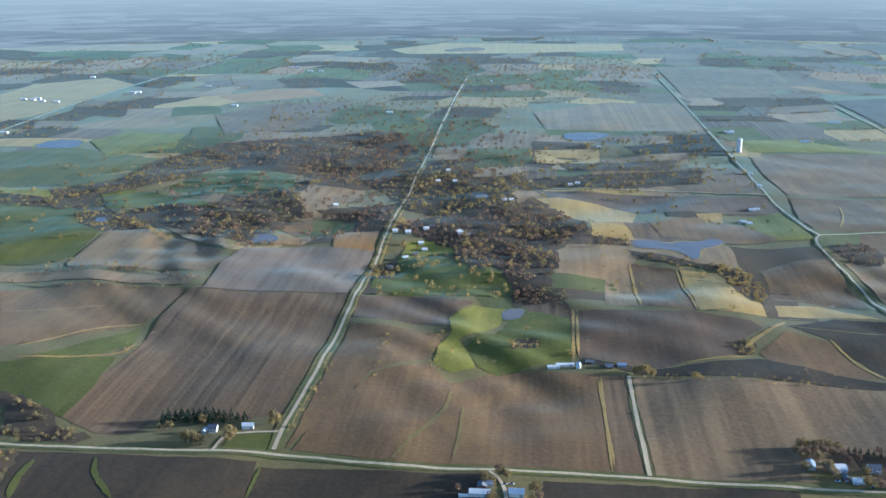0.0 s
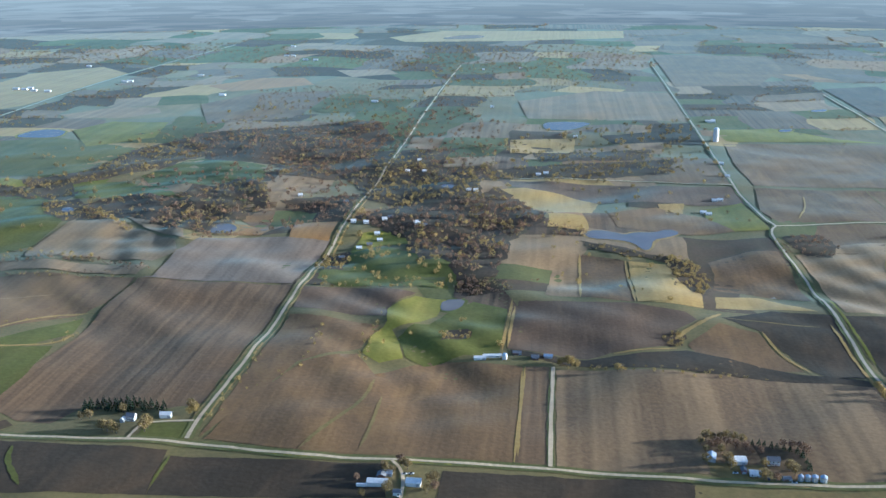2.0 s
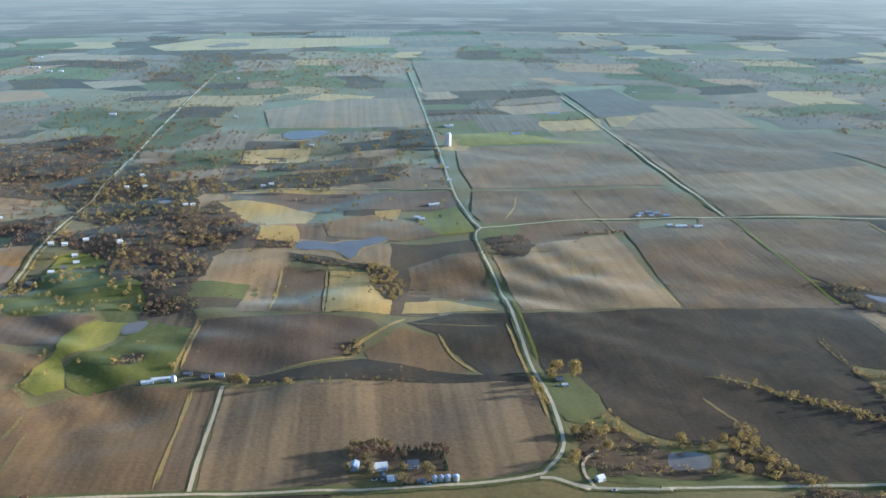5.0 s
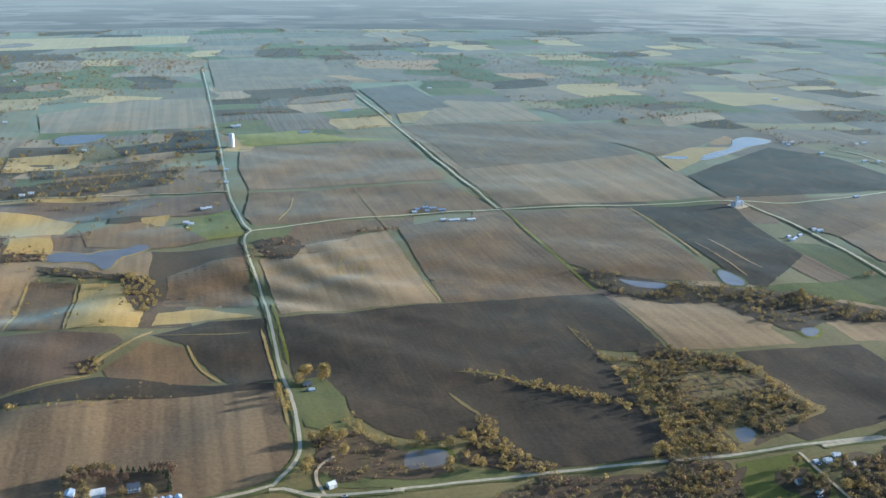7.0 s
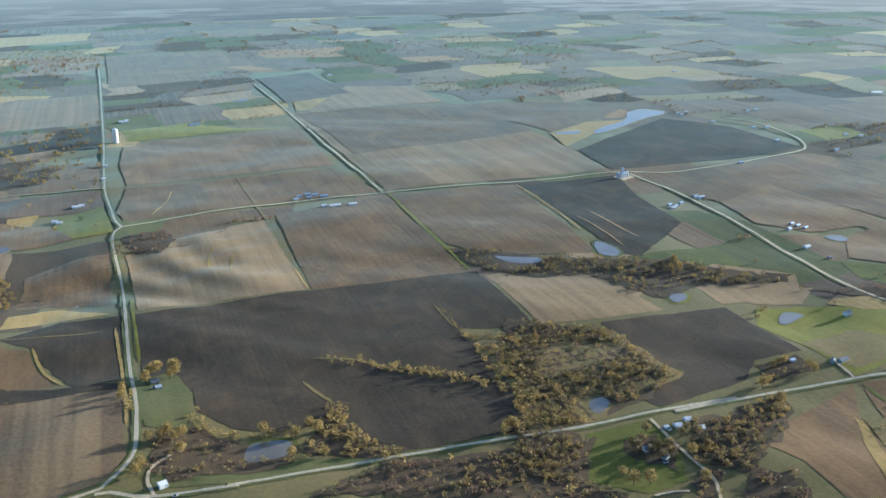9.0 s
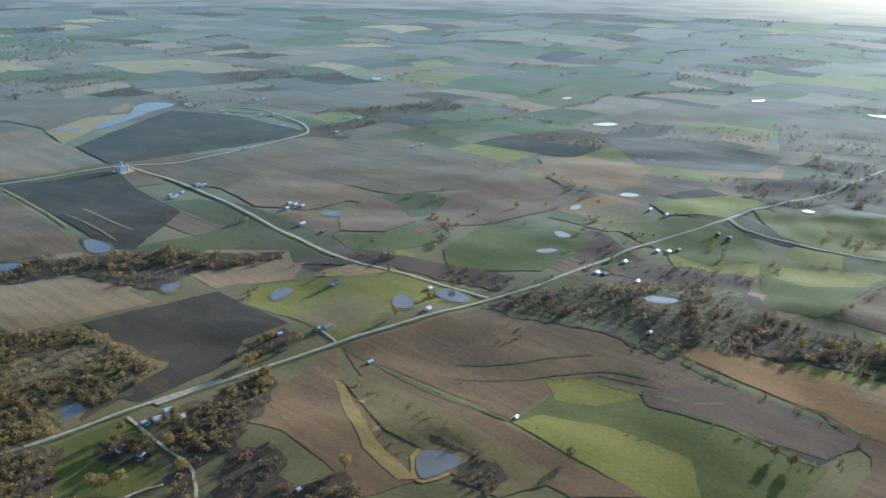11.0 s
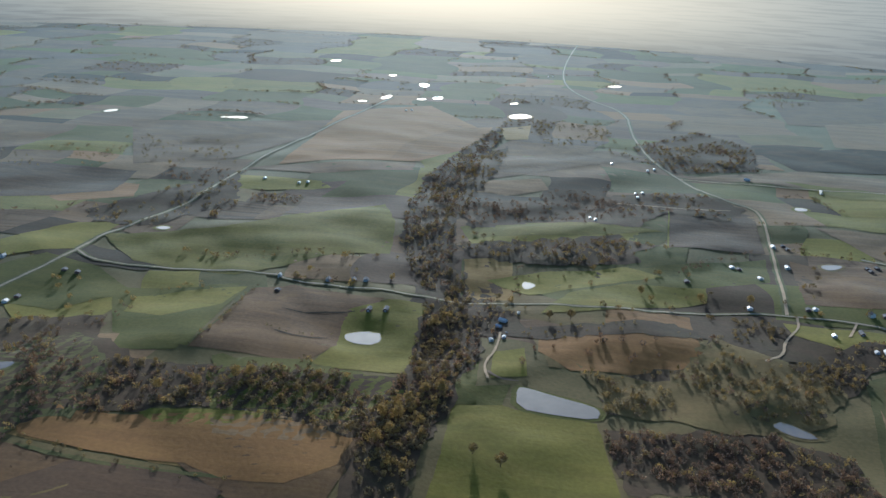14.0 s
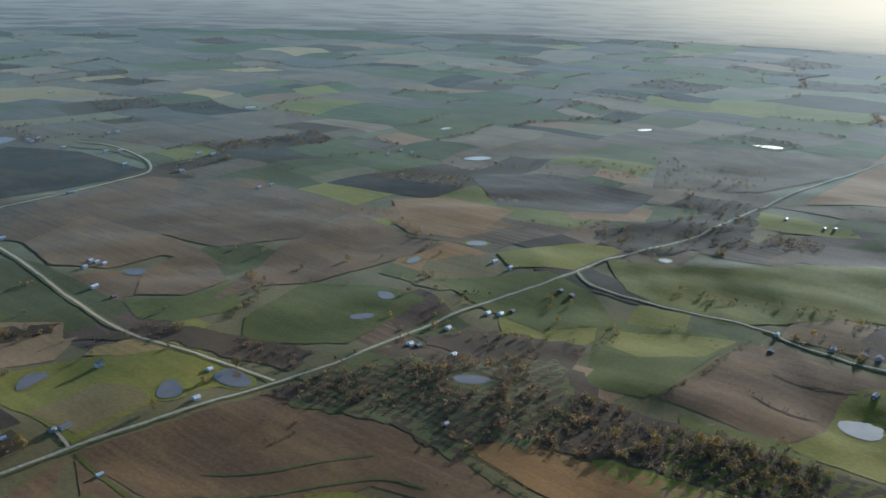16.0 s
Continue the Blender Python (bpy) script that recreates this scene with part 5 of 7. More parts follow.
def silo(x, y, r=2.6, h=13, label="tall white silo with a domed cap", wall="white"):
    top = tagged(new("silo"), label, "silo")
    bm = bmesh.new()
    turned_shape(bm, [(r, -1)] + [(r * (1.015 if k % 2 else 1), h * k / 12) for k in range(13)])
    part("wall", bm, wall, top)
    bm = bmesh.new()
    turned_shape(bm, [(r * 1.03, h - 0.05), (r * 0.9, h + r * 0.4), (r * 0.6, h + r * 0.75), (r * 0.2, h + r * 0.93)])
    part("cap", bm, "steel", top)
    bm = bmesh.new()
    box(bm, -0.45, 0.45, -r - 0.5, -r, 0, h)
    part("chute", bm, "steel", top)
    return seated(top, x, y, 20)


def water_tower(x, y):
    top = tagged(new("water_tower"), "tall pale standpipe water tower by the highway", "water tower")
    bm = bmesh.new()
    turned_shape(bm, [(4.2, -1), (4.2, 19), (4.35, 19.2), (4.35, 19.8)], 28)
    part("tank", bm, "white", top)
    bm = bmesh.new()
    turned_shape(bm, [(4.3, 19.8), (3.4, 21.2), (1.8, 22.0), (0.4, 22.3)], 28)
    part("roof", bm, "white_roof", top)
    bm = bmesh.new()
    box(bm, -0.3, 0.3, -4.5, -4.2, 0, 19.5)
    part("ladder", bm, "steel", top)
    return seated(top, x, y, 0, 1.0)


def elevator(x, y):
    top = tagged(new("grain_elevator"), "white grain elevator with a tall headhouse", "grain elevator")
    bm = bmesh.new()
    gabled(bm, 14, 9, 9, 2.5)
    part("wall", bm, "white", top)
    bm = bmesh.new()
    pitched(bm, 14, 9, 9, 2.5)
    part("roof", bm, "steel", top)
    bm = bmesh.new()
    box(bm, -2.5, 2.5, -2.2, 2.2, 0, 19)
    part("headhouse", bm, "white", top)
    bm = bmesh.new()
    box(bm, -2.8, 2.8, -2.5, 2.5, 19, 19.6)
    part("headhouse_roof", bm, "steel", top)
    for dx in (-11, 11):
        bm = bmesh.new()
        turned_shape(bm, [(3.4, -1), (3.4, 10), (0.5, 12)])
        bmesh.ops.translate(bm, verts=bm.verts, vec=(dx, 0, 0))
        part("bin", bm, "steel", top)
    return seated(top, x, y, 8, 0.62)


def car(x, y, turn=0, mat="white", label="parked white car on a farm drive", l=4.4):
    """A car: body, cabin and four wheels."""
    top = tagged(new("car"), label, "car", "parked cars")
    bm = bmesh.new()
    box(bm, -l / 2, l / 2, -0.88, 0.88, 0.35, 0.95)
    bmesh.ops.bevel(bm, geom=list(bm.edges), offset=0.12, segments=1, affect="EDGES")
    part("body", bm, mat, top)
    bm = bmesh.new()
    v = [bm.verts.new(p) for p in ((-1.5, -0.8, 0.9), (1.0, -0.8, 0.9), (1.0, 0.8, 0.9), (-1.5, 0.8, 0.9), (-1.1, -0.65, 1.5), (0.4, -0.65, 1.5), (0.4, 0.65, 1.5), (-1.1, 0.65, 1.5))]
    for f in ((0, 1, 5, 4), (1, 2, 6, 5), (2, 3, 7, 6), (3, 0, 4, 7), (4, 5, 6, 7)):
        bm.faces.new([v[k] for k in f])
    part("cabin", bm, "glass", top)
    for sx in (-1.35, 1.35):
        for sy in (-0.82, 0.82):
            bm = bmesh.new()
            bmesh.ops.create_cone(bm, cap_ends=True, segments=14, radius1=0.34, radius2=0.34, depth=0.24, matrix=pose(sx, sy, 0.34, 90, 0, 0))
            part("wheel", bm, "tyre", top)
    return seated(top, x, y, turn, 0.75)


def trailer(x, y, turn=0, label="long white box trailer beside a shed"):
    """A box trailer on wheels."""
    top = tagged(new("trailer"), label, "trailer")
    bm = bmesh.new()
    box(bm, -5, 5, -1.3, 1.3, 1.1, 3.8)
    bmesh.ops.bevel(bm, geom=list(bm.edges), offset=0.1, segments=1, affect="EDGES")
    part("box", bm, "white", top)
    bm = bmesh.new()
    box(bm, -4.8, 4.8, -1.0, 1.0, 0.8, 1.08)
    part("frame", bm, "dark_paint", top)
    for sx in (-4, -3, 3.6):
        for sy in (-1.1, 1.1):
            bm = bmesh.new()
            bmesh.ops.create_cone(bm, cap_ends=True, segments=14, radius1=0.5, radius2=0.5, depth=0.3, matrix=pose(sx, sy, 0.5, 90, 0, 0))
            part("wheel", bm, "tyre", top)
    return seated(top, x, y, turn, 0.6)

# ---- farms and houses ----
house(-203, 550, 0, l=9, w=7)
barn(-181, 555, 5, 11.5, 6, label="long white shed beside a mown lawn")
barn(-208, 548, 90, 6, 4, 3, 1.5, label="small white outbuilding behind a farmhouse")
barn(-25, 487, 0, 18.5, 8)
barn(-4, 489, 0, 13.5, 9)
house(-24, 495, 90, l=8, h=3.0, rise=2.0, wall="door", label="low brown house with a grey roof")
barn(-12, 478, 0, 7, 6, 3, 1.5, roof="grey_roof", label="small grey-roofed shed in a yard")
trailer(-34, 484, 2)
car(-25, 496, 20, "blue_paint", "blue pickup parked behind a shed", 5.0)
car(-11, 499, 5)
car(-7, 500, 0, "white")
car(-11, 476, 85, "white", "white pickup in a farmyard drive", 5.2)
car(5, 485, 40, "dark_paint", "dark car parked by a shed")
barn(-21, 498, 0, 9, 7, 3,1.6, wall="stone", roof="steel", label="grey lean-to shed behind a barn")
car(185, 524, 10)
car(203, 518, 80, "dark_paint", "dark car parked by a farmhouse")
car(217, 515, 0, "white")
car(327, 500, 0, "white", "white car on the highway shoulder")
car(325, 647, 0, "white", "white car by a roadside house")
car(619, 463, 30)
car(619, 467, 30, "white", "white car beside a drive")
car(597, 432, 0, "white", "white car by a garage")
car(1159, 34, 20, "white", "white pickup in a farmyard")
barn(173, 539, 80, 12, 8, 4, 2, wall="stone", roof="steel", label="grey steel machine shed in a farmyard")
barn(188, 537, 5, 16, 11, label="broad barn with a pale metal roof")
house(209, 536, 0, l=11, w=8, label="bright white farmhouse among trees")
house(196, 523, 0, l=10, h=2.9, rise=2.0, roof="white_roof", label="small white house with a pale metal roof")
barn(213, 518, 10, 7, 5, 3, 1.5, wall="door", roof="grey_roof", label="small brown shed among trees")
barn(190, 526, 90, 8, 5, 3, 1.6, wall="red_paint", roof="grey_roof", label="small faded red shed")
grain_bin(221, 518, 2.6, 5.2)
grain_bin(225, 518, 2.6, 5.2)
grain_bin(229, 518, 3.0, 5.2)
grain_bin(234, 518, 3.2, 5.2)
silo(39, 679, 3.0, 5.0)
barn(29, 683, 8, 22, 4, 2.8, 1.4, label="long low livestock shed")
barn(20, 677, 8, 14, 4, 2.8, 1.4, label="low white livestock shed")
barn(48, 688, 0, 10, 6, 3, 1.6, wall="door", roof="grey_roof", label="brown shed by a fence")
house(62, 681, 0, l=9, h=3.0, rise=2.0, wall="door", label="low brown house with a grey roof")
barn(72, 685, 0, 10, 6, 3, 1.6, roof="steel", wall="stone", label="grey steel shed in a yard")
house(326, 657, 0, l=9, h=3.0, rise=2.0, wall="door", label="low brown house with a grey roof")
barn(328, 646, 0, 6, 4, 2.6, 1.4, label="small white shed by trees")
barn(321, 512, 20, 7, 6, 4, 2, label="white shed beside the lane")
barn(539, 1058, 2, 12, 8, 3.5, 1.8)
barn(551, 1053, 2, 26, 8, 3.5, 1.8)
barn(571, 1051, 2, 20, 8, 3.5, 1.8)
barn(522, 1115, 0, 12, 8, 3.5, 2, wall="stone", roof="steel", label="grey steel farm shed by the crossroad")
barn(533, 1121, 0, 14, 8, 3.5, 2, wall="stone", roof="steel", label="grey steel farm shed by the crossroad")
barn(541, 1115, 0, 16, 8, 3.5, 2, wall="stone", roof="steel", label="grey steel farm shed by the crossroad")
barn(550, 1105, 0, 18, 8, 3.5, 2, wall="stone", roof="steel", label="grey steel farm shed by the crossroad")
barn(532, 1106, 0, 10, 8, 3.5, 2, wall="stone", roof="steel", label="grey steel farm shed by the crossroad")
house(516, 1106, 0, l=11, h=2.9, rise=2.0, roof="white_roof", label="small white house with a pale metal roof")
water_tower(327, 1549)
elevator(913, 1036)
barn(345, 1719, 0, 20, 9)
house(308, 1371, 0, l=9, h=2.9, rise=2.0, roof="white_roof", label="small white house with a pale metal roof")
house(304, 1294, 0, l=9, h=2.9, rise=2.0, roof="white_roof", label="small white house with a pale metal roof")
barn(899, 907, 15, 10, 7, 3.2, 1.8, wall="stone", roof="steel", label="grey steel shed in a farmyard")
barn(902, 899, 15, 10, 7, 3.2, 1.8, wall="stone", roof="steel", label="grey steel shed in a farmyard")
barn(915, 909, 15, 10, 7, 3.2, 1.8, wall="stone", roof="steel", label="grey steel shed in a farmyard")
barn(954, 773, 15, 10, 7, 3.2, 1.8, wall="stone", roof="steel", label="grey steel shed in a farmyard")
barn(970, 780, 15, 10, 7, 3.2, 1.8, wall="stone", roof="steel", label="grey steel shed in a farmyard")
barn(973, 772, 15, 10, 7, 3.2, 1.8, wall="stone", roof="steel", label="grey steel shed in a farmyard")
barn(968, 787, 15, 10, 7, 3.2, 1.8, wall="stone", roof="steel", label="grey steel shed in a farmyard")
house(896, 895, 0, l=11, h=2.9, rise=2.0, roof="white_roof", label="small white house with a pale metal roof")
barn(948, 919, 0, 16, 7)
barn(945, 925, 0, 10, 6)
barn(933, 721, 10, 14, 8)
barn(931, 687, 10, 10, 6, 3,1.6, wall="red_paint", roof="grey_roof", label="small faded red farm shed")
barn(1214, 1382, 0, 14, 7)
barn(1229, 1381, 0, 14, 7)
barn(1210, 1364, 0, 14, 7)
barn(1223, 1295, 0, 14, 7)
barn(1322, 1339, 0, 14, 7)
barn(1340, 1343, 0, 14, 7)
barn(1250, 1228, 0, 14, 7)
barn(1267, 1218, 0, 14, 7)
barn(1221, 1134, 0, 14, 7)
barn(1335, 1126, 0, 14, 7)
barn(1345, 1107, 0, 14, 7)
barn(1254, 1052, 0, 14, 7)
barn(1088, 1037, 0, 14, 7, 3.4,1.8, wall="stone", roof="steel", label="grey steel shed by the section road")
house(848, 570, 0, l=11, h=5.6, label="tall pale farmhouse on a meadow")
barn(785, 503, 12, 16, 7, 3.2,1.8, wall="stone", roof="grey_roof", label="long grey-roofed ranch building")
barn(778, 505, 40, 9, 6, 3,1.6, wall="stone", roof="grey_roof", label="grey-roofed wing of a ranch building")
house(862, 477, 10, l=10, h=2.9, rise=2.0, roof="white_roof", label="small white house with a pale metal roof")
house(897, 510, 10, l=8, h=2.9, rise=2.0, roof="white_roof", label="small white house with a pale metal roof")
barn(753, 517, 0, 7, 6, 3,1.6, wall="stone", roof="steel", label="grey shed among trees")
barn(771, 441, 0, 8, 5, 3,1.5, label="white shed by a fence")
barn(780, 321, 20, 7, 4, 2.6,1.2, label="small white pasture shed")
house(594, 448, 0, l=9, h=4.6, label="white house in a wooded yard")
barn(599, 436, 30, 8, 6, 3,1.6, roof="grey_roof", label="white garage with a grey roof")
house(626, 465, 0, l=9, h=2.9, rise=2.0, roof="white_roof", label="small white house with a pale metal roof")
house(636, 470, 0, l=9, h=2.9, rise=2.0, roof="white_roof", label="small white house with a pale metal roof")
barn(618, 466, 0, 6, 5, 2.6,1.4)
house(637, 457, 0, l=8, h=2.9, rise=2.0, roof="white_roof", label="small white house with a pale metal roof")
barn(637, 346, 0, 4, 4, 2.4,1.2, label="small white hut among trees")
house(1125, 440, 12, l=10, h=2.9, rise=2.0, roof="white_roof", label="small white house with a pale metal roof")
house(1132, 432, 12, l=10, h=2.9, rise=2.0, roof="white_roof", label="small white house with a pale metal roof")
house(1077, 443, 12, l=10, h=2.9, rise=2.0, roof="white_roof", label="small white house with a pale metal roof")
house(1027, 438, 12, l=10, h=2.9, rise=2.0, roof="white_roof", label="small white house with a pale metal roof")
house(1029, 432, 12, l=10, h=3.0, rise=2.0, wall="door", label="low brown house with a grey roof")
house(1036, 403, 12, l=10, h=2.9, rise=2.0, roof="white_roof", label="small white house with a pale metal roof")
house(1207, 423, 12, l=10, h=3.0, rise=2.0, wall="door", label="low brown house with a grey roof")
house(1205, 410, 12, l=10, h=3.0, rise=2.0, wall="door", label="low brown house with a grey roof")
house(1144, 429, 12, l=10, h=3.0, rise=2.0, wall="door", label="low brown house with a grey roof")
barn(1233, 516, 0, 12, 6)
barn(1226, 492, 0, 10, 6)
barn(946, 334, 0, 6, 5, 3,1.5, label="white shed in the wood")
barn(1268, 910, 0, 11, 6)
barn(1290, 913, 0, 11, 6)
barn(1526, 936, 0, 11, 6)
barn(1561, 920, 0, 11, 6)
barn(1563, 944, 0, 11, 6)
barn(1240, 240, 0, 7, 6, 4,2.2, label="bright white shed by the lane")
house(1205, 231, 0, l=8, h=3.0, rise=2.0, wall="door", label="low brown house with a grey roof")
house(1242, 197, 5, l=11, h=3.2, wall="stone", label="pale ranch house by the lane")
house(1243, 175, 5, l=11, h=3.2, wall="stone", label="pale ranch house by the lane")
house(1244, 164, 5, l=11, h=3.2, wall="stone", label="pale ranch house by the lane")
barn(1177, 146, 0, 15, 7, 3.6,2, wall="door", roof="grey_roof", label="dark long barn on a slope")
barn(1181, 133, 0, 16, 7, 3.6,2, wall="door", roof="grey_roof", label="dark long barn on a slope")
barn(1185, 39, 60, 13, 7, 4.2,2.2, label="white shed in a farmyard")
barn(1171, 41, 60, 9, 6, 3.4,1.8, roof="steel", wall="stone", label="blue-grey steel shed in a farmyard")
barn(1140, 44, 20, 7, 6, 3,1.6)
barn(1146, 35, 0, 6, 5, 3,1.5, wall="stone", roof="steel", label="grey steel shed in a yard")
barn(1203, 28, 0, 5, 4, 2.6,1.3)
barn(1511, -35, 0, 9, 6, 3,1.6)
barn(1524, -29, 0, 9, 6, 3,1.6)
barn(1831, -59, 0, 9, 6, 3,1.6)
barn(1802, -107, 0, 9, 6, 3,1.6)
barn(1815, -117, 0, 9, 6, 3,1.6)
barn(1651, -84, 0, 9, 6, 3,1.6)
barn(1656, -93, 0, 9, 6, 3,1.6)
barn(1634, -86, 0, 9, 6, 3,1.6)
barn(1784, -238, 60, 15, 9, 4,2)
house(1262, -163, 0, l=8, h=2.9, rise=2.0, roof="white_roof", label="small white house with a pale metal roof")
house(1265, -211, 0, l=10, h=3.0, rise=2.0, wall="door", label="low brown house with a grey roof")
house(1267, -217, 0, l=8, h=2.9, rise=2.0, roof="white_roof", label="small white house with a pale metal roof")
barn(1208, -219, 0, 9, 7, 3.4,1.8, roof="steel", wall="stone", label="blue-grey steel shed in a farmyard")
barn(1218, -242, 0, 16, 7, 3.4,1.8, wall="door", roof="grey_roof", label="dark long shed by houses")
house(1259, -260, 20, l=10, h=5.0)
house(1259, -271, 0, l=10, h=3.0, rise=2.0, wall="door", label="low brown house with a grey roof")
barn(1177, -250, 0, 24, 6, 3,1.5)
barn(1179, -243, 0, 7, 6, 3,1.5)
house(1198, -294, 0, l=12, h=3.4, label="pale house with a drive")
barn(1161, -260, 10, 7, 5, 3,1.5)
house(1475, -229, 8, l=10, h=3.0, rise=2.0, wall="door", label="low brown house with a grey roof")
house(1465, -232, 8, l=10, h=3.0, rise=2.0, wall="door", label="low brown house with a grey roof")
house(1408, -296, 8, l=10, h=3.0, rise=2.0, wall="door", label="low brown house with a grey roof")
house(1412, -306, 8, l=10, h=3.0, rise=2.0, wall="door", label="low brown house with a grey roof")
house(1399, -297, 8, l=10, h=3.0, rise=2.0, wall="door", label="low brown house with a grey roof")
house(1430, -359, 8, l=10, h=3.0, rise=2.0, wall="door", label="low brown house with a grey roof")
house(1427, -364, 8, l=10, h=3.0, rise=2.0, wall="door", label="low brown house with a grey roof")
house(1435, -370, 8, l=10, h=3.0, rise=2.0, wall="door", label="low brown house with a grey roof")
house(1330, -384, 8, l=10, h=2.9, rise=2.0, roof="white_roof", label="small white house with a pale metal roof")
house(1334, -399, 8, l=10, h=3.0, rise=2.0, wall="door", label="low brown house with a grey roof")
house(1327, -375, 8, l=10, h=3.0, rise=2.0, wall="door", label="low brown house with a grey roof")
house(1384, -165, 8, l=10, h=2.9, rise=2.0, roof="white_roof", label="small white house with a pale metal roof")
house(1380, -171, 8, l=10, h=3.0, rise=2.0, wall="door", label="low brown house with a grey roof")
house(1351, -186, 8, l=10, h=2.9, rise=2.0, roof="white_roof", label="small white house with a pale metal roof")
house(1319, -116, 8, l=10, h=3.0, rise=2.0, wall="door", label="low brown house with a grey roof")
barn(1761, -420, 0, 9, 6, 3,1.6)
barn(1753, -430, 0, 9, 6, 3,1.6)
barn(1741, -325, 0, 9, 6, 3,1.6)
barn(1752, -327, 0, 9, 6, 3,1.6)
barn(1738, -540, 0, 9, 6, 3,1.6)
barn(2581, -902, 0, 9, 6, 3,1.6)
barn(2843, 75, 0, 9, 6, 3,1.6)
barn(2857, 65, 0, 9, 6, 3,1.6)
barn(4255, -380, 0, 9, 6, 3,1.6)
barn(2321, 193, 0, 9, 6, 3,1.6)
barn(2372, 204, 0, 9, 6, 3,1.6)
barn(1590, 327, 0, 9, 6, 3,1.6)
barn(1597, 318, 0, 9, 6, 3,1.6)
barn(1588, 370, 0, 9, 6, 3,1.6)
barn(2189, 305, 0, 9, 6, 3,1.6)
barn(2198, 296, 0, 9, 6, 3,1.6)
barn(2430, 67, 0, 9, 6, 3,1.6)
barn(1253, -411, 0, 15, 8, 3.2,1.8, label="white shed by the diagonal highway")
barn(1280, -408, 0, 15, 8, 3.2,1.8, label="white shed by the diagonal highway")
barn(1300, -410, 0, 15, 8, 3.2,1.8, label="white shed by the diagonal highway")
barn(1148, -357, 0, 15, 8, 3.2,1.8, label="white shed by the diagonal highway")
barn(1331, -360, 0, 15, 8, 3.2,1.8, label="white shed by the diagonal highway")
barn(1331, -375, 0, 15, 8, 3.2,1.8, label="white shed by the diagonal highway")
barn(1402, -220, 0, 15, 8, 3.2,1.8, label="white shed by the diagonal highway")
barn(1469, -218, 0, 15, 8, 3.2,1.8, label="white shed by the diagonal highway")
barn(2566, -894, 0, 40, 16, 5,3, label="large white shed far off")
house(-130, 954, 15, l=9, h=2.9, rise=2.0, roof="white_roof", label="small white house with a pale metal roof")
house(-121, 966, 15, l=9, h=3.0, rise=2.0, wall="door", label="low brown house with a grey roof")
house(-113, 983, 15, l=9, h=2.9, rise=2.0, roof="white_roof", label="small white house with a pale metal roof")
house(-112, 1049, 15, l=9, h=3.0, rise=2.0, wall="door", label="low brown house with a grey roof")
house(-118, 1043, 15, l=9, h=2.9, rise=2.0, roof="white_roof", label="small white house with a pale metal roof")
house(-78, 1028, 15, l=9, h=2.9, rise=2.0, roof="white_roof", label="small white house with a pale metal roof")
house(-69, 1022, 15, l=9, h=3.0, rise=2.0, wall="door", label="low brown house with a grey roof")
house(-80, 1032, 15, l=9, h=2.9, rise=2.0, roof="white_roof", label="small white house with a pale metal roof")
house(-178, 1113, 15, l=9, h=3.0, rise=2.0, wall="door", label="low brown house with a grey roof")
house(-241, 1138, 15, l=9, h=2.9, rise=2.0, roof="white_roof", label="small white house with a pale metal roof")
house(-120, 1348, 15, l=9, h=2.9, rise=2.0, roof="white_roof", label="small white house with a pale metal roof")
house(-25, 1181, 15, l=9, h=2.9, rise=2.0, roof="white_roof", label="small white house with a pale metal roof")
house(-34, 1180, 15, l=9, h=2.9, rise=2.0, roof="white_roof", label="small white house with a pale metal roof")
house(-152, 1032, 15, l=9, h=2.9, rise=2.0, roof="white_roof", label="small white house with a pale metal roof")
house(-142, 923, 15, l=9, h=3.0, rise=2.0, wall="door", label="low brown house with a grey roof")
house(-137, 1030, 15, l=9, h=2.9, rise=2.0, roof="white_roof", label="small white house with a pale metal roof")
house(-119, 1001, 15, l=9, h=2.9, rise=2.0, roof="white_roof", label="small white house with a pale metal roof")
house(-106, 1296, 15, l=9, h=2.9, rise=2.0, roof="white_roof", label="small white house with a pale metal roof")
house(-129, 1291, 15, l=9, h=2.9, rise=2.0, roof="white_roof", label="small white house with a pale metal roof")
house(52, 1285, 0, l=10, h=2.9, rise=2.0, roof="white_roof", label="small white house with a pale metal roof")
house(62, 1291, 0, l=10, h=2.9, rise=2.0, roof="white_roof", label="small white house with a pale metal roof")
house(-107, 2405, 0, l=10, h=2.9, rise=2.0, roof="white_roof", label="small white house with a pale metal roof")
house(-16, 2440, 0, l=10, h=2.9, rise=2.0, roof="white_roof", label="small white house with a pale metal roof")
house(270, 1176, 0, l=10, h=2.9, rise=2.0, roof="white_roof", label="small white house with a pale metal roof")
house(277, 1179, 0, l=10, h=2.9, rise=2.0, roof="white_roof", label="small white house with a pale metal roof")
house(254, 1113, 0, l=10, h=2.9, rise=2.0, roof="white_roof", label="small white house with a pale metal roof")
house(249, 1123, 0, l=10, h=2.9, rise=2.0, roof="white_roof", label="small white house with a pale metal roof")
house(106, 1555, 0, l=10, h=2.9, rise=2.0, roof="white_roof", label="small white house with a pale metal roof")
house(-48, 1844, 0, l=10, h=2.9, rise=2.0, roof="white_roof", label="small white house with a pale metal roof")
house(339, 1726, 0, l=10, h=2.9, rise=2.0, roof="white_roof", label="small white house with a pale metal roof")
house(350, 1733, 0, l=10, h=2.9, rise=2.0, roof="white_roof", label="small white house with a pale metal roof")
barn(-1098, 1986, 0, 20, 10)
barn(-1075, 1980, 0, 20, 10)
barn(-1072, 1999, 0, 20, 10)
barn(-1046, 1966, 0, 20, 10)
barn(-1010, 1957, 0, 20, 10)
barn(-907, 2113, 0, 20, 10)
barn(-898, 2123, 0, 20, 10)
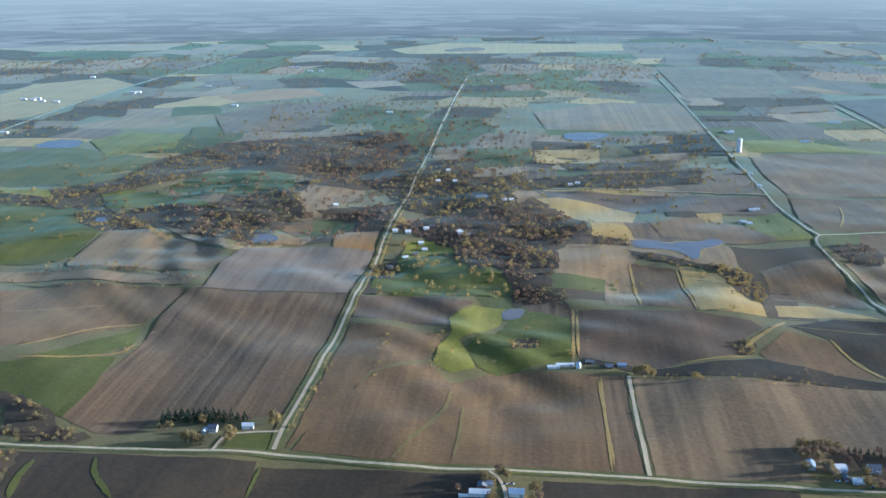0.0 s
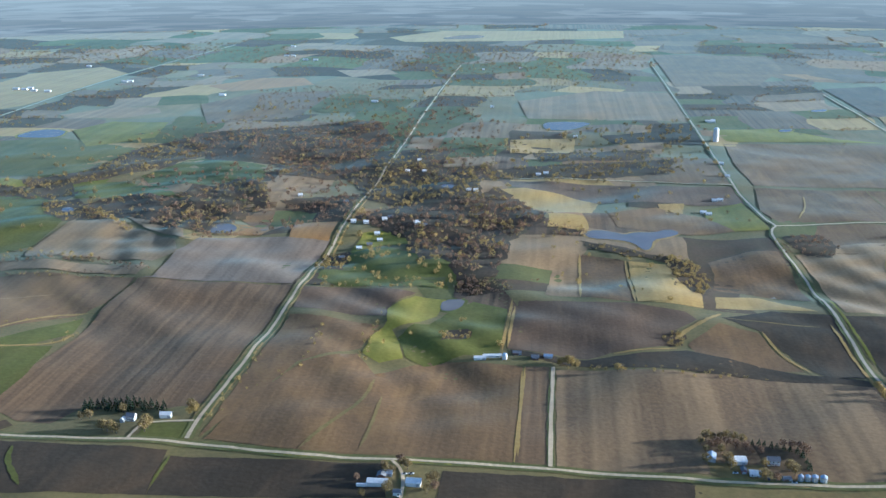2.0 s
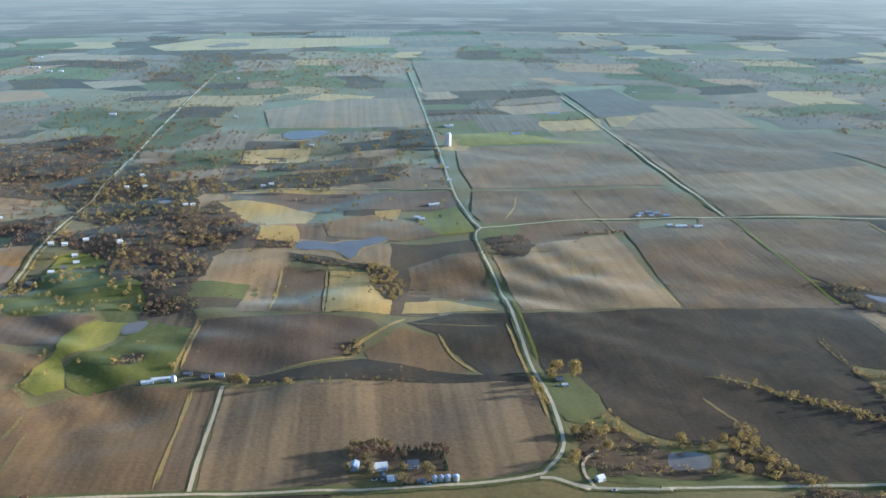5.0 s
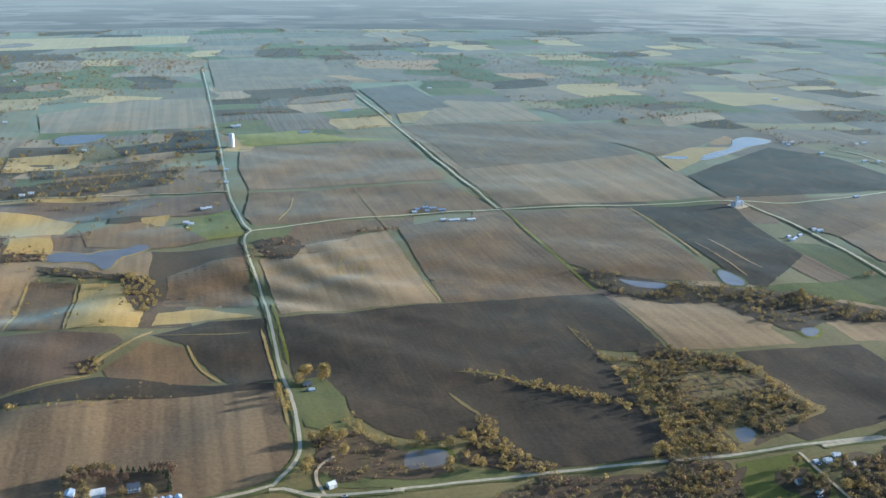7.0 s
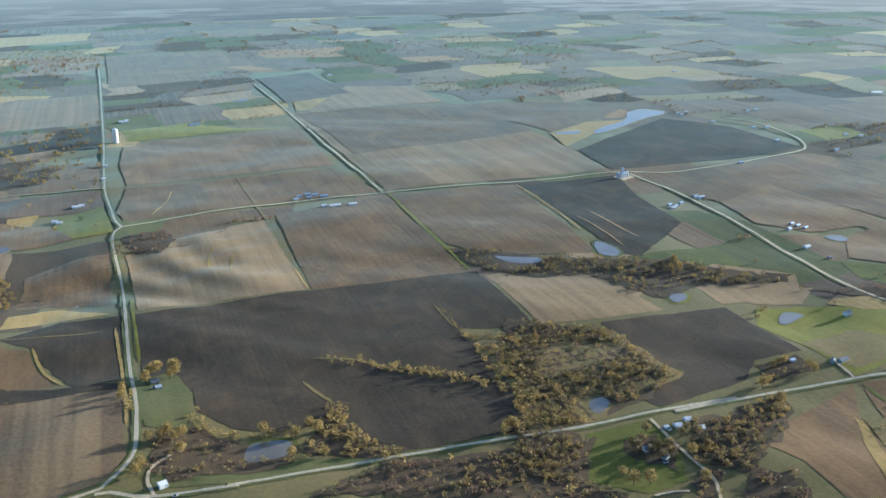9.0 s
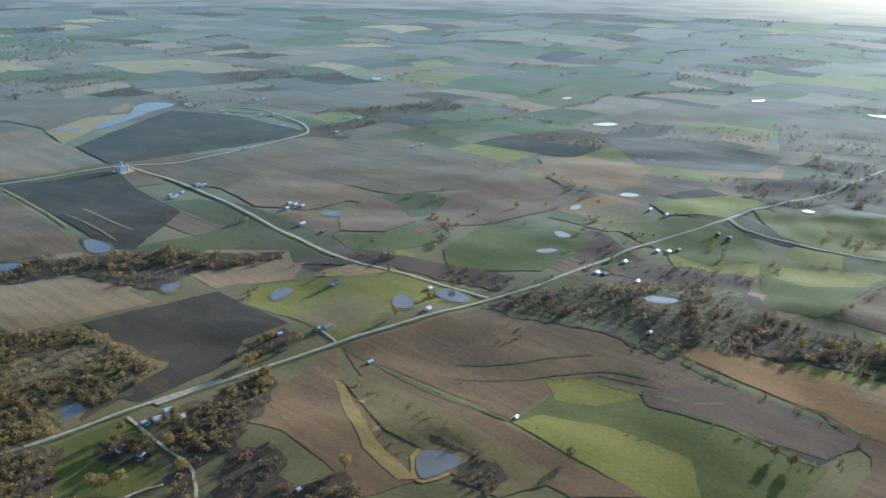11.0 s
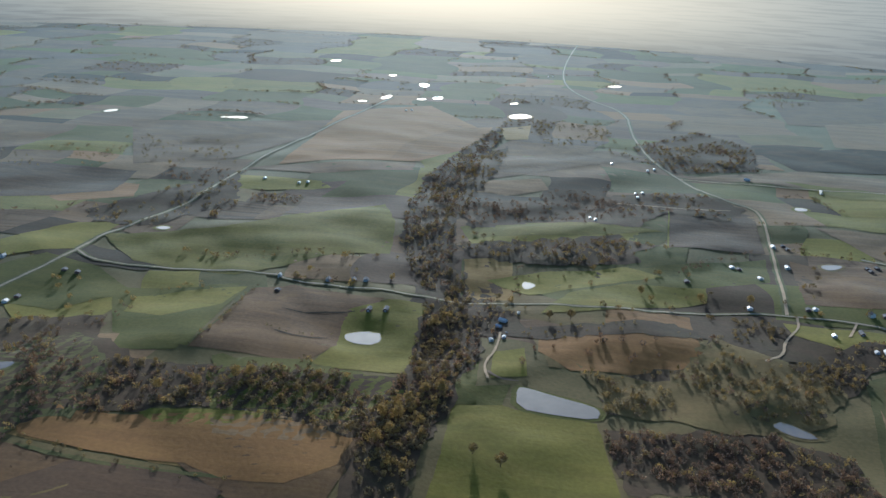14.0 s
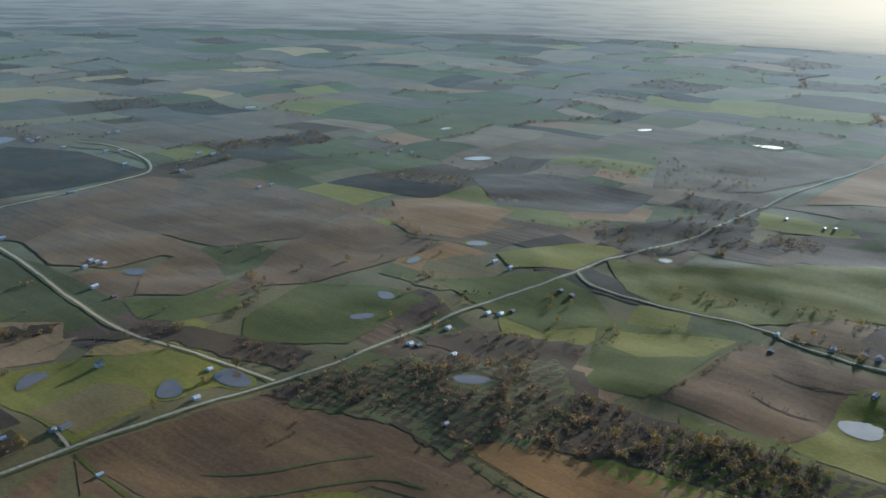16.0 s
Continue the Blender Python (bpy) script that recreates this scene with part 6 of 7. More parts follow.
barn(-1627, 3718, 0, 20, 10)
barn(-1124, 2382, 0, 20, 10)
barn(-677, 2658, 0, 20, 10)
barn(-658, 2657, 0, 20, 10)
barn(-601, 2570, 0, 20, 10)
barn(-573, 2568, 0, 20, 10)
barn(-726, 2910, 0, 20, 10)
barn(-923, 1592, 0, 20, 10)
barn(-617, 1940, 0, 20, 10)
barn(-284, 1882, 0, 20, 10)
barn(-769, 2230, 0, 20, 10)
barn(796, 2113, 0, 20, 10)
barn(1130, 2685, 0, 20, 10)
barn(1555, 2767, 0, 20, 10)
barn(1483, 1812, 0, 20, 10)
field("pale gravel yard round an elevator", [(903, 1042), (928, 1051), (936, 1035), (908, 1023)], "gravel")
# ---- woods and tree lines ----
CLEAR += [(x, y, 0.9 * reach + 4) for x, y, reach, level in LEVELS]
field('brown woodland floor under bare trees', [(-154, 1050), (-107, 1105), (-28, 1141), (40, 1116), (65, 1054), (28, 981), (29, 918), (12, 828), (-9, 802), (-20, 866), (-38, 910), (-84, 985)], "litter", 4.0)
thicket("woodland", 'rusty brown creek woodland', scattered([(-154, 1050), (-107, 1105), (-28, 1141), (40, 1116), (65, 1054), (28, 981), (29, 918), (12, 828), (-9, 802), (-20, 866), (-38, 910), (-84, 985)], 69, 101), 'leaf_rust', 4.7, 26, 101)
field('brown woodland floor under bare trees', [(-219, 1263), (-164, 1354), (-31, 1269), (-13, 1153), (-93, 1093), (-151, 1129), (-184, 1210)], "litter", 4.0)
thicket("woodland", 'budding woods round the village', scattered([(-219, 1263), (-164, 1354), (-31, 1269), (-13, 1153), (-93, 1093), (-151, 1129), (-184, 1210)], 82, 102), 'leaf', 4.7, 26, 102)
field('brown woodland floor under bare trees', [(-525, 1532), (-243, 1673), (-181, 1509), (-209, 1373), (-230, 1258), (-305, 1315), (-427, 1336), (-484, 1408)], "litter", 4.0)
thicket("woodland", 'brown woods along the creek', scattered([(-525, 1532), (-243, 1673), (-181, 1509), (-209, 1373), (-230, 1258), (-305, 1315), (-427, 1336), (-484, 1408)], 105, 103), 'leaf_rust', 4.4, 16, 103)
field('brown woodland floor under bare trees', [(-572, 1425), (-515, 1502), (-441, 1382), (-479, 1269), (-528, 1211), (-568, 1177), (-612, 1149), (-636, 1190), (-573, 1242)], "litter", 4.0)
thicket("woodland", 'brown creek woods', scattered([(-572, 1425), (-515, 1502), (-441, 1382), (-479, 1269), (-528, 1211), (-568, 1177), (-612, 1149), (-636, 1190), (-573, 1242)], 66, 104), 'leaf', 4.4, 18, 104)
field('brown woodland floor under bare trees', [(-395, 1127), (-316, 1225), (-267, 1097), (-305, 979), (-356, 1041)], "litter", 4.0)
thicket("woodland", 'creek trees between hill fields', scattered([(-395, 1127), (-316, 1225), (-267, 1097), (-305, 979), (-356, 1041)], 77, 105), 'leaf', 4.4, 20, 105)
field('brown woodland floor under bare trees', [(-556, 1088), (-516, 1109), (-481, 1057), (-491, 1009), (-523, 1034)], "litter", 4.0)
thicket("woodland", 'brush round a pool', scattered([(-556, 1088), (-516, 1109), (-481, 1057), (-491, 1009), (-523, 1034)], 44, 106), 'leaf_gold', 3.3, 20, 106)
thicket("tree_row", 'gold hedgerow on a hill', along([(-493, 1065), (-452, 1042), (-397, 986)], 6.0, 3, 107), 'leaf_gold', 4.4, 26, 107)
field('brown woodland floor under bare trees', [(-260, 1111), (-170, 1165), (-166, 1087), (-197, 1071), (-240, 1085)], "litter", 4.0)
thicket("woodland", 'dark wood by stubble', scattered([(-260, 1111), (-170, 1165), (-166, 1087), (-197, 1071), (-240, 1085)], 44, 108), 'leaf_rust', 4.4, 20, 108)
field('brown woodland floor under bare trees', [(-1, 1315), (253, 1409), (230, 1305), (119, 1268), (7, 1255)], "litter", 4.0)
thicket("woodland", 'young trees round homesteads', scattered([(-1, 1315), (253, 1409), (230, 1305), (119, 1268), (7, 1255)], 105, 109), 'leaf', 3.9, 18, 109)
field('brown woodland floor under bare trees', [(40, 1437), (221, 1471), (205, 1397), (55, 1361)], "litter", 4.0)
thicket("woodland", 'tree belt past the fields', scattered([(40, 1437), (221, 1471), (205, 1397), (55, 1361)], 121, 110), 'leaf', 4.4, 16, 110)
thicket("woodland", 'far dark woods', scattered([(-561, 2019), (-238, 2187), (-174, 1911), (-324, 1786), (-490, 1758)], 231, 111), 'leaf_rust', 5.0, 12, 111)
thicket("woodland", 'far brown woods', scattered([(-149, 2204), (210, 2375), (240, 2146), (17, 2021), (-110, 1972)], 330, 112), 'leaf', 5.0, 12, 112)
thicket("woodland", 'far belt of woods', scattered([(-1549, 2696), (-1101, 2856), (-504, 2803), (241, 2754), (261, 2487), (-336, 2328), (-993, 2568), (-1379, 2393)], 495, 113), 'leaf_rust', 5.5, 10, 113)
field('brown woodland floor under bare trees', [(-376, 598), (-343, 583), (-311, 551), (-279, 536), (-287, 526), (-321, 527), (-341, 535)], "litter", 4.0)
thicket("woodland", 'creek trees by a lane', scattered([(-376, 598), (-343, 583), (-311, 551), (-279, 536), (-287, 526), (-321, 527), (-341, 535)], 41, 114), 'leaf', 3.9, 26, 114)
field('brown woodland floor under bare trees', [(-343, 512), (-321, 518), (-311, 500), (-310, 479), (-323, 478)], "litter", 4.0)
thicket("woodland", 'brush along a ditch', scattered([(-343, 512), (-321, 518), (-311, 500), (-310, 479), (-323, 478)], 33, 115), 'leaf', 3.3, 26, 115)
thicket("tree_row", 'dark hedgerow between fields', along([(-483, 862), (-388, 872), (-314, 842)], 4.2, 3, 116), 'leaf_rust', 3.7, 26, 116)
thicket("tree_row", 'hedgerow along the stubble', along([(-492, 890), (-481, 905), (-431, 888), (-383, 873)], 7.6, 3, 117), 'leaf_gold', 3.7, 26, 117)
thicket("tree_row", 'hedge on the fence line', along([(-509, 834), (-441, 824), (-323, 820)], 7.6, 2, 118), 'leaf', 3.0, 26, 118)
thicket("tree_row", 'roadside brush', along([(-153, 550), (-149, 614), (-147, 664)], 8.5, 2, 119), 'leaf_gold', 3.0, 26, 119)
thicket("tree_row", 'roadside brush', along([(-159, 858), (-158, 1031), (-160, 1315)], 10.2, 4, 120), 'leaf', 4.4, 26, 120)
thicket("tree_row", 'bushes along a ditch', along([(-138, 592), (-124, 615), (-108, 664), (-113, 728)], 13.6, 3, 121), 'leaf_gold', 2.6, 26, 121)
field('brown woodland floor under bare trees', [(-163, 928), (-139, 945), (-129, 876), (-150, 867)], "litter", 4.0)
thicket("woodland", 'bushes by a village paddock', scattered([(-163, 928), (-139, 945), (-129, 876), (-150, 867)], 33, 122), 'leaf_gold', 3.3, 26, 122)
field('brown woodland floor under bare trees', [(-91, 1004), (-49, 1017), (-27, 914), (-59, 893)], "litter", 4.0)
thicket("woodland", 'scrub between paddocks', scattered([(-91, 1004), (-49, 1017), (-27, 914), (-59, 893)], 88, 123), 'leaf', 3.9, 26, 123)
thicket("tree_row", 'trees along paddocks', along([(-152, 819), (-112, 828), (-72, 850), (-29, 843)], 11.0, 4, 124), 'leaf_gold', 3.7, 26, 124)
thicket("tree_row", 'trees along paddocks', along([(-141, 916), (-89, 916), (-36, 879), (-9, 865)], 12.8, 4, 125), 'leaf_gold', 3.7, 26, 125)
thicket("tree_row", 'bushes in the green pasture', along([(-69, 737), (-73, 701), (-75, 679), (-56, 665)], 7.6, 4, 126), 'leaf_gold', 3.3, 26, 126)
field('brown woodland floor under bare trees', [(-13, 729), (10, 724), (10, 714), (-13, 700)], "litter", 4.0)
thicket("woodland", 'bushes in a pasture hollow', scattered([(-13, 729), (10, 724), (10, 714), (-13, 700)], 22, 127), 'leaf_gold', 2.8, 26, 127)
field('brown woodland floor under bare trees', [(187, 948), (215, 933), (223, 875), (209, 832), (193, 868), (185, 918)], "litter", 4.0)
thicket("woodland", 'golden brush below the lake', scattered([(187, 948), (215, 933), (223, 875), (209, 832), (193, 868), (185, 918)], 25, 128), 'leaf_gold', 3.9, 26, 128)
field('brown woodland floor under bare trees', [(101, 988), (125, 979), (177, 948), (194, 950), (186, 929), (114, 960)], "litter", 4.0)
thicket("woodland", 'lakeside brush', scattered([(101, 988), (125, 979), (177, 948), (194, 950), (186, 929), (114, 960)], 38, 129), 'leaf', 3.3, 26, 129)
field('brown woodland floor under bare trees', [(161, 729), (172, 742), (181, 738), (177, 715), (166, 710)], "litter", 4.0)
thicket("woodland", 'bushes in the waterway', scattered([(161, 729), (172, 742), (181, 738), (177, 715), (166, 710)], 19, 130), 'leaf_gold', 3.3, 26, 130)
field('brown woodland floor under bare trees', [(315, 1014), (359, 1037), (371, 991), (352, 953), (324, 968)], "litter", 4.0)
thicket("woodland", 'dark wood by the road bend', scattered([(315, 1014), (359, 1037), (371, 991), (352, 953), (324, 968)], 44, 131), 'leaf_rust', 3.3, 26, 131)
thicket("tree_row", 'fence brush', along([(88, 675), (126, 664), (175, 655), (225, 660)], 13.6, 1.5, 132), 'leaf_gold', 3.0, 26, 132)
thicket("tree_row", 'fence brush', along([(6, 1270), (94, 1271), (152, 1295)], 7.6, 4, 133), 'leaf', 5.2, 26, 133)
thicket("tree_row", 'roadside brush', along([(308, 605), (308, 630), (308, 659)], 5.1, 1.5, 134), 'leaf_gold', 3.7, 26, 134)
field('brown woodland floor under bare trees', [(334, 563), (354, 566), (372, 547), (367, 538), (342, 541), (326, 545)], "litter", 4.0)
thicket("woodland", 'pond-side trees', scattered([(334, 563), (354, 566), (372, 547), (367, 538), (342, 541), (326, 545)], 25, 135), 'leaf_gold', 3.6, 26, 135)
thicket("tree_row", 'trees along a draw', along([(343, 594), (347, 575), (357, 563), (371, 556)], 3.8, 2, 136), 'leaf_gold', 4.8, 26, 136)
thicket("tree_row", 'brush along the pond', along([(372, 555), (405, 555), (425, 558)], 6.0, 2, 137), 'leaf', 3.7, 26, 137)
thicket("tree_row", 'brush along the pond', along([(322, 526), (349, 521), (368, 521)], 6.0, 2, 138), 'leaf', 3.3, 26, 138)
field('brown woodland floor under bare trees', [(434, 580), (447, 578), (437, 552), (450, 516), (466, 496), (442, 498), (417, 516), (403, 524), (417, 547)], "litter", 4.0)
thicket("woodland", 'golden creek trees', scattered([(434, 580), (447, 578), (437, 552), (450, 516), (466, 496), (442, 498), (417, 516), (403, 524), (417, 547)], 23, 139), 'leaf_gold', 3.9, 26, 139)
thicket("tree_row", 'golden tree line in black soil', along([(466, 637), (492, 611), (521, 584), (542, 564)], 3.4, 2.2, 140), 'leaf_gold', 4.8, 26, 140)
field('brown woodland floor under bare trees', [(553, 662), (571, 631), (570, 579), (570, 534), (557, 492), (540, 513), (544, 560), (552, 614)], "litter", 4.0)
thicket("woodland", 'golden edge of a bottomland wood', scattered([(553, 662), (571, 631), (570, 579), (570, 534), (557, 492), (540, 513), (544, 560), (552, 614)], 22, 141), 'leaf_gold', 4.1, 26, 141)
field('brown woodland floor under bare trees', [(571, 631), (614, 642), (657, 622), (655, 547), (663, 532), (622, 516), (602, 503), (581, 493), (558, 495), (568, 538)], "litter", 4.0)
thicket("woodland", 'brushy bottomland wood', scattered([(571, 631), (614, 642), (657, 622), (655, 547), (663, 532), (622, 516), (602, 503), (581, 493), (558, 495), (568, 538)], 26, 142), 'leaf', 3.9, 26, 142)
thicket("tree_row", 'golden wood edge', along([(571, 631), (614, 642), (656, 626), (657, 582), (655, 547)], 5.1, 2, 143), 'leaf_gold', 4.4, 26, 143)
thicket("tree_row", 'trees by the road', along([(539, 495), (559, 497), (577, 494)], 5.1, 3, 144), 'leaf_gold', 5.2, 26, 144)
field('brown woodland floor under bare trees', [(396, 469), (435, 488), (534, 477), (574, 474), (548, 433)], "litter", 4.0)
thicket("woodland", 'dark wood below the highway', scattered([(396, 469), (435, 488), (534, 477), (574, 474), (548, 433)], 28, 145), 'leaf', 3.9, 26, 145)
field('brown woodland floor under bare trees', [(587, 463), (611, 464), (606, 445), (578, 435)], "litter", 4.0)
thicket("woodland", 'yard trees', scattered([(587, 463), (611, 464), (606, 445), (578, 435)], 33, 146), 'leaf', 3.9, 26, 146)
field('brown woodland floor under bare trees', [(638, 468), (705, 469), (682, 436), (633, 403), (611, 424)], "litter", 4.0)
thicket("woodland", 'wood by the drive', scattered([(638, 468), (705, 469), (682, 436), (633, 403), (611, 424)], 33, 147), 'leaf', 3.9, 26, 147)
field('brown woodland floor under bare trees', [(615, 861), (657, 832), (707, 776), (775, 730), (805, 749), (807, 692), (873, 664), (857, 652), (783, 673), (742, 652), (719, 685), (709, 736), (660, 749), (627, 787)], "litter", 4.0)
thicket("woodland", 'creek brush', scattered([(615, 861), (657, 832), (707, 776), (775, 730), (805, 749), (807, 692), (873, 664), (857, 652), (783, 673), (742, 652), (719, 685), (709, 736), (660, 749), (627, 787)], 47, 148), 'leaf', 3.9, 22, 148)
field('brown woodland floor under bare trees', [(596, 668), (652, 615), (663, 583), (663, 531), (632, 503), (611, 501), (578, 492), (531, 497)], "litter", 4.0)
thicket("woodland", 'dark bottomland wood', scattered([(596, 668), (652, 615), (663, 583), (663, 531), (632, 503), (611, 501), (578, 492), (531, 497)], 25, 149), 'leaf', 3.9, 26, 149)
field('brown woodland floor under bare trees', [(531, 497), (566, 478), (557, 454), (533, 433), (513, 450)], "litter", 4.0)
thicket("woodland", 'dark wood at the highway', scattered([(531, 497), (566, 478), (557, 454), (533, 433), (513, 450)], 23, 150), 'leaf', 3.9, 26, 150)
field('brown woodland floor under bare trees', [(676, 476), (719, 481), (700, 453), (679, 446)], "litter", 4.0)
thicket("woodland", 'roadside wood', scattered([(676, 476), (719, 481), (700, 453), (679, 446)], 19, 151), 'leaf_gold', 3.6, 26, 151)
field('brown woodland floor under bare trees', [(623, 447), (667, 455), (662, 430), (640, 404), (627, 411), (618, 421)], "litter", 4.0)
thicket("woodland", 'wood behind the houses', scattered([(623, 447), (667, 455), (662, 430), (640, 404), (627, 411), (618, 421)], 25, 152), 'leaf', 3.9, 26, 152)
field('brown woodland floor under bare trees', [(629, 399), (644, 368), (631, 342), (599, 364)], "litter", 4.0)
thicket("woodland", 'wood by a clearing', scattered([(629, 399), (644, 368), (631, 342), (599, 364)], 23, 153), 'leaf_rust', 3.9, 26, 153)
field('brown woodland floor under bare trees', [(637, 350), (666, 344), (657, 320), (636, 313), (617, 333)], "litter", 4.0)
thicket("woodland", 'wood at the field foot', scattered([(637, 350), (666, 344), (657, 320), (636, 313), (617, 333)], 23, 154), 'leaf', 3.9, 26, 154)
field('brown woodland floor under bare trees', [(592, 462), (602, 462), (604, 446), (612, 443), (597, 420), (586, 435)], "litter", 4.0)
thicket("woodland", 'trees round the wooded house', scattered([(592, 462), (602, 462), (604, 446), (612, 443), (597, 420), (586, 435)], 25, 155), 'leaf_rust', 3.3, 26, 155)
field('brown woodland floor under bare trees', [(727, 524), (762, 525), (762, 500), (714, 499)], "litter", 4.0)
thicket("woodland", 'brush at the field edge', scattered([(727, 524), (762, 525), (762, 500), (714, 499)], 38, 156), 'leaf_gold', 2.8, 26, 156)
field('brown woodland floor under bare trees', [(725, 339), (727, 323), (732, 294), (725, 280), (704, 277), (702, 299), (723, 306)], "litter", 4.0)
thicket("woodland", 'dark pond brush', scattered([(725, 339), (727, 323), (732, 294), (725, 280), (704, 277), (702, 299), (723, 306)], 25, 157), 'leaf', 2.8, 26, 157)
field('brown woodland floor under bare trees', [(895, 453), (948, 446), (1006, 421), (1038, 404), (1040, 317), (1027, 296), (981, 286), (935, 304), (918, 303), (925, 344), (917, 410)], "litter", 4.0)
thicket("woodland", 'wood along the rising road', scattered([(895, 453), (948, 446), (1006, 421), (1038, 404), (1040, 317), (1027, 296), (981, 286), (935, 304), (918, 303), (925, 344), (917, 410)], 96, 158), 'leaf_rust', 4.1, 22, 158)
field('brown woodland floor under bare trees', [(1044, 447), (1100, 414), (1119, 343), (1044, 314), (1039, 356), (1038, 404)], "litter", 4.0)
thicket("woodland", 'wood above the pale pond', scattered([(1044, 447), (1100, 414), (1119, 343), (1044, 314), (1039, 356), (1038, 404)], 138, 159), 'leaf', 4.1, 20, 159)
field('brown woodland floor under bare trees', [(659, 812), (727, 777), (795, 743), (835, 688), (849, 665), (807, 664), (774, 708), (711, 744), (644, 772)], "litter", 4.0)
thicket("woodland", 'creek wood', scattered([(659, 812), (727, 777), (795, 743), (835, 688), (849, 665), (807, 664), (774, 708), (711, 744), (644, 772)], 38, 160), 'leaf', 4.4, 20, 160)
field('brown woodland floor under bare trees', [(858, 628), (919, 617), (953, 538), (970, 476), (934, 469), (918, 530), (897, 585)], "litter", 4.0)
thicket("woodland", 'creek wood by the lane', scattered([(858, 628), (919, 617), (953, 538), (970, 476), (934, 469), (918, 530), (897, 585)], 46, 161), 'leaf_rust', 3.9, 20, 161)
thicket("tree_row", 'tree line on a terrace', along([(1054, 664), (1040, 632), (1002, 595), (971, 579)], 5.1, 3, 162), 'leaf', 4.4, 26, 162)
thicket("tree_row", 'dark tree row', along([(1145, 483), (1164, 466)], 6.8, 1, 163), 'needle', 3.0, 26, 163)
thicket("tree_row", 'golden tree line', along([(1253, 774), (1296, 719), (1271, 656), (1255, 612)], 7.6, 4, 164), 'leaf_gold', 4.4, 18, 164)
thicket("tree_row", 'brush on a fence', along([(930, 305), (914, 250), (909, 195), (908, 164)], 10.2, 2, 165), 'leaf', 3.0, 26, 165)
thicket("tree_row", 'brush on a fence', along([(852, 236), (853, 201), (856, 172), (885, 165)], 11.9, 3, 166), 'leaf_gold', 3.0, 26, 166)
field('brown woodland floor under bare trees', [(978, 420), (1047, 389), (1091, 341), (1040, 276), (1032, 201), (1005, 199), (964, 284), (940, 305), (948, 355)], "litter", 4.0)
thicket("woodland", 'wood in the valley', scattered([(978, 420), (1047, 389), (1091, 341), (1040, 276), (1032, 201), (1005, 199), (964, 284), (940, 305), (948, 355)], 114, 167), 'leaf_rust', 4.1, 22, 167)
field('brown woodland floor under bare trees', [(906, 457), (970, 414), (948, 355), (929, 398), (901, 423)], "litter", 4.0)
thicket("woodland", 'wood by the road bend', scattered([(906, 457), (970, 414), (948, 355), (929, 398), (901, 423)], 102, 168), 'leaf_rust', 3.9, 22, 168)
field('brown woodland floor under bare trees', [(855, 98), (954, 103), (1059, 96), (1162, 94), (1302, 86), (1181, 64), (1079, 60), (945, 67), (871, 70)], "litter", 4.0)
thicket("woodland", 'creek wood', scattered([(855, 98), (954, 103), (1059, 96), (1162, 94), (1302, 86), (1181, 64), (1079, 60), (945, 67), (871, 70)], 25, 169), 'leaf', 4.1, 24, 169)
field('brown woodland floor under bare trees', [(1043, 304), (1050, 167), (1061, 96), (1028, 83), (966, 107), (985, 188), (981, 272)], "litter", 4.0)
thicket("woodland", 'wood on the slope foot', scattered([(1043, 304), (1050, 167), (1061, 96), (1028, 83), (966, 107), (985, 188), (981, 272)], 29, 170), 'leaf', 4.1, 24, 170)
field('brown woodland floor under bare trees', [(1196, 102), (1378, 161), (1567, 161), (1750, 144), (1932, 97), (1761, 91), (1580, 109), (1414, 111), (1252, 82)], "litter", 4.0)
thicket("woodland", 'creek wood running to the plain', scattered([(1196, 102), (1378, 161), (1567, 161), (1750, 144), (1932, 97), (1761, 91), (1580, 109), (1414, 111), (1252, 82)], 67, 171), 'leaf', 4.4, 18, 171)
field('brown woodland floor under bare trees', [(933, 94), (1004, 92), (1044, 78), (1095, 70), (1028, 65), (958, 71), (927, 71)], "litter", 4.0)
thicket("woodland", 'golden wood edge', scattered([(933, 94), (1004, 92), (1044, 78), (1095, 70), (1028, 65), (958, 71), (927, 71)], 25, 172), 'leaf_gold', 4.1, 24, 172)
field('brown woodland floor under bare trees', [(1088, -35), (1129, -109), (1148, -170), (1156, -230), (1116, -219), (1054, -173), (1051, -82), (1035, -41)], "litter", 4.0)
thicket("woodland", 'wood behind the long pond', scattered([(1088, -35), (1129, -109), (1148, -170), (1156, -230), (1116, -219), (1054, -173), (1051, -82), (1035, -41)], 32, 173), 'leaf', 3.9, 24, 173)
field('brown woodland floor under bare trees', [(1012, -37), (1036, -144), (1013, -181), (964, -193), (935, -50)], "litter", 4.0)
thicket("woodland", 'brown wood near the camera side', scattered([(1012, -37), (1036, -144), (1013, -181), (964, -193), (935, -50)], 29, 174), 'leaf_rust', 3.9, 24, 174)
thicket("woodland", 'village trees', scattered([(1928, -41), (2077, -175), (1990, -274), (1822, -232), (1811, -159), (1842, -113)], 139, 175), 'leaf', 5.0, 14, 175)
field('brown woodland floor under bare trees', [(1372, 102), (1460, -59), (1363, -77), (1337, 19), (1338, 82)], "litter", 4.0)
thicket("woodland", 'wood under the hill', scattered([(1372, 102), (1460, -59), (1363, -77), (1337, 19), (1338, 82)], 71, 176), 'leaf', 4.4, 16, 176)
field('brown woodland floor under bare trees', [(1535, 130), (1649, -66), (1603, -132), (1490, -79), (1501, 13), (1435, 93)], "litter", 4.0)
thicket("woodland", 'brown wood past the hill', scattered([(1535, 130), (1649, -66), (1603, -132), (1490, -79), (1501, 13), (1435, 93)], 109, 177), 'leaf_rust', 4.4, 14, 177)
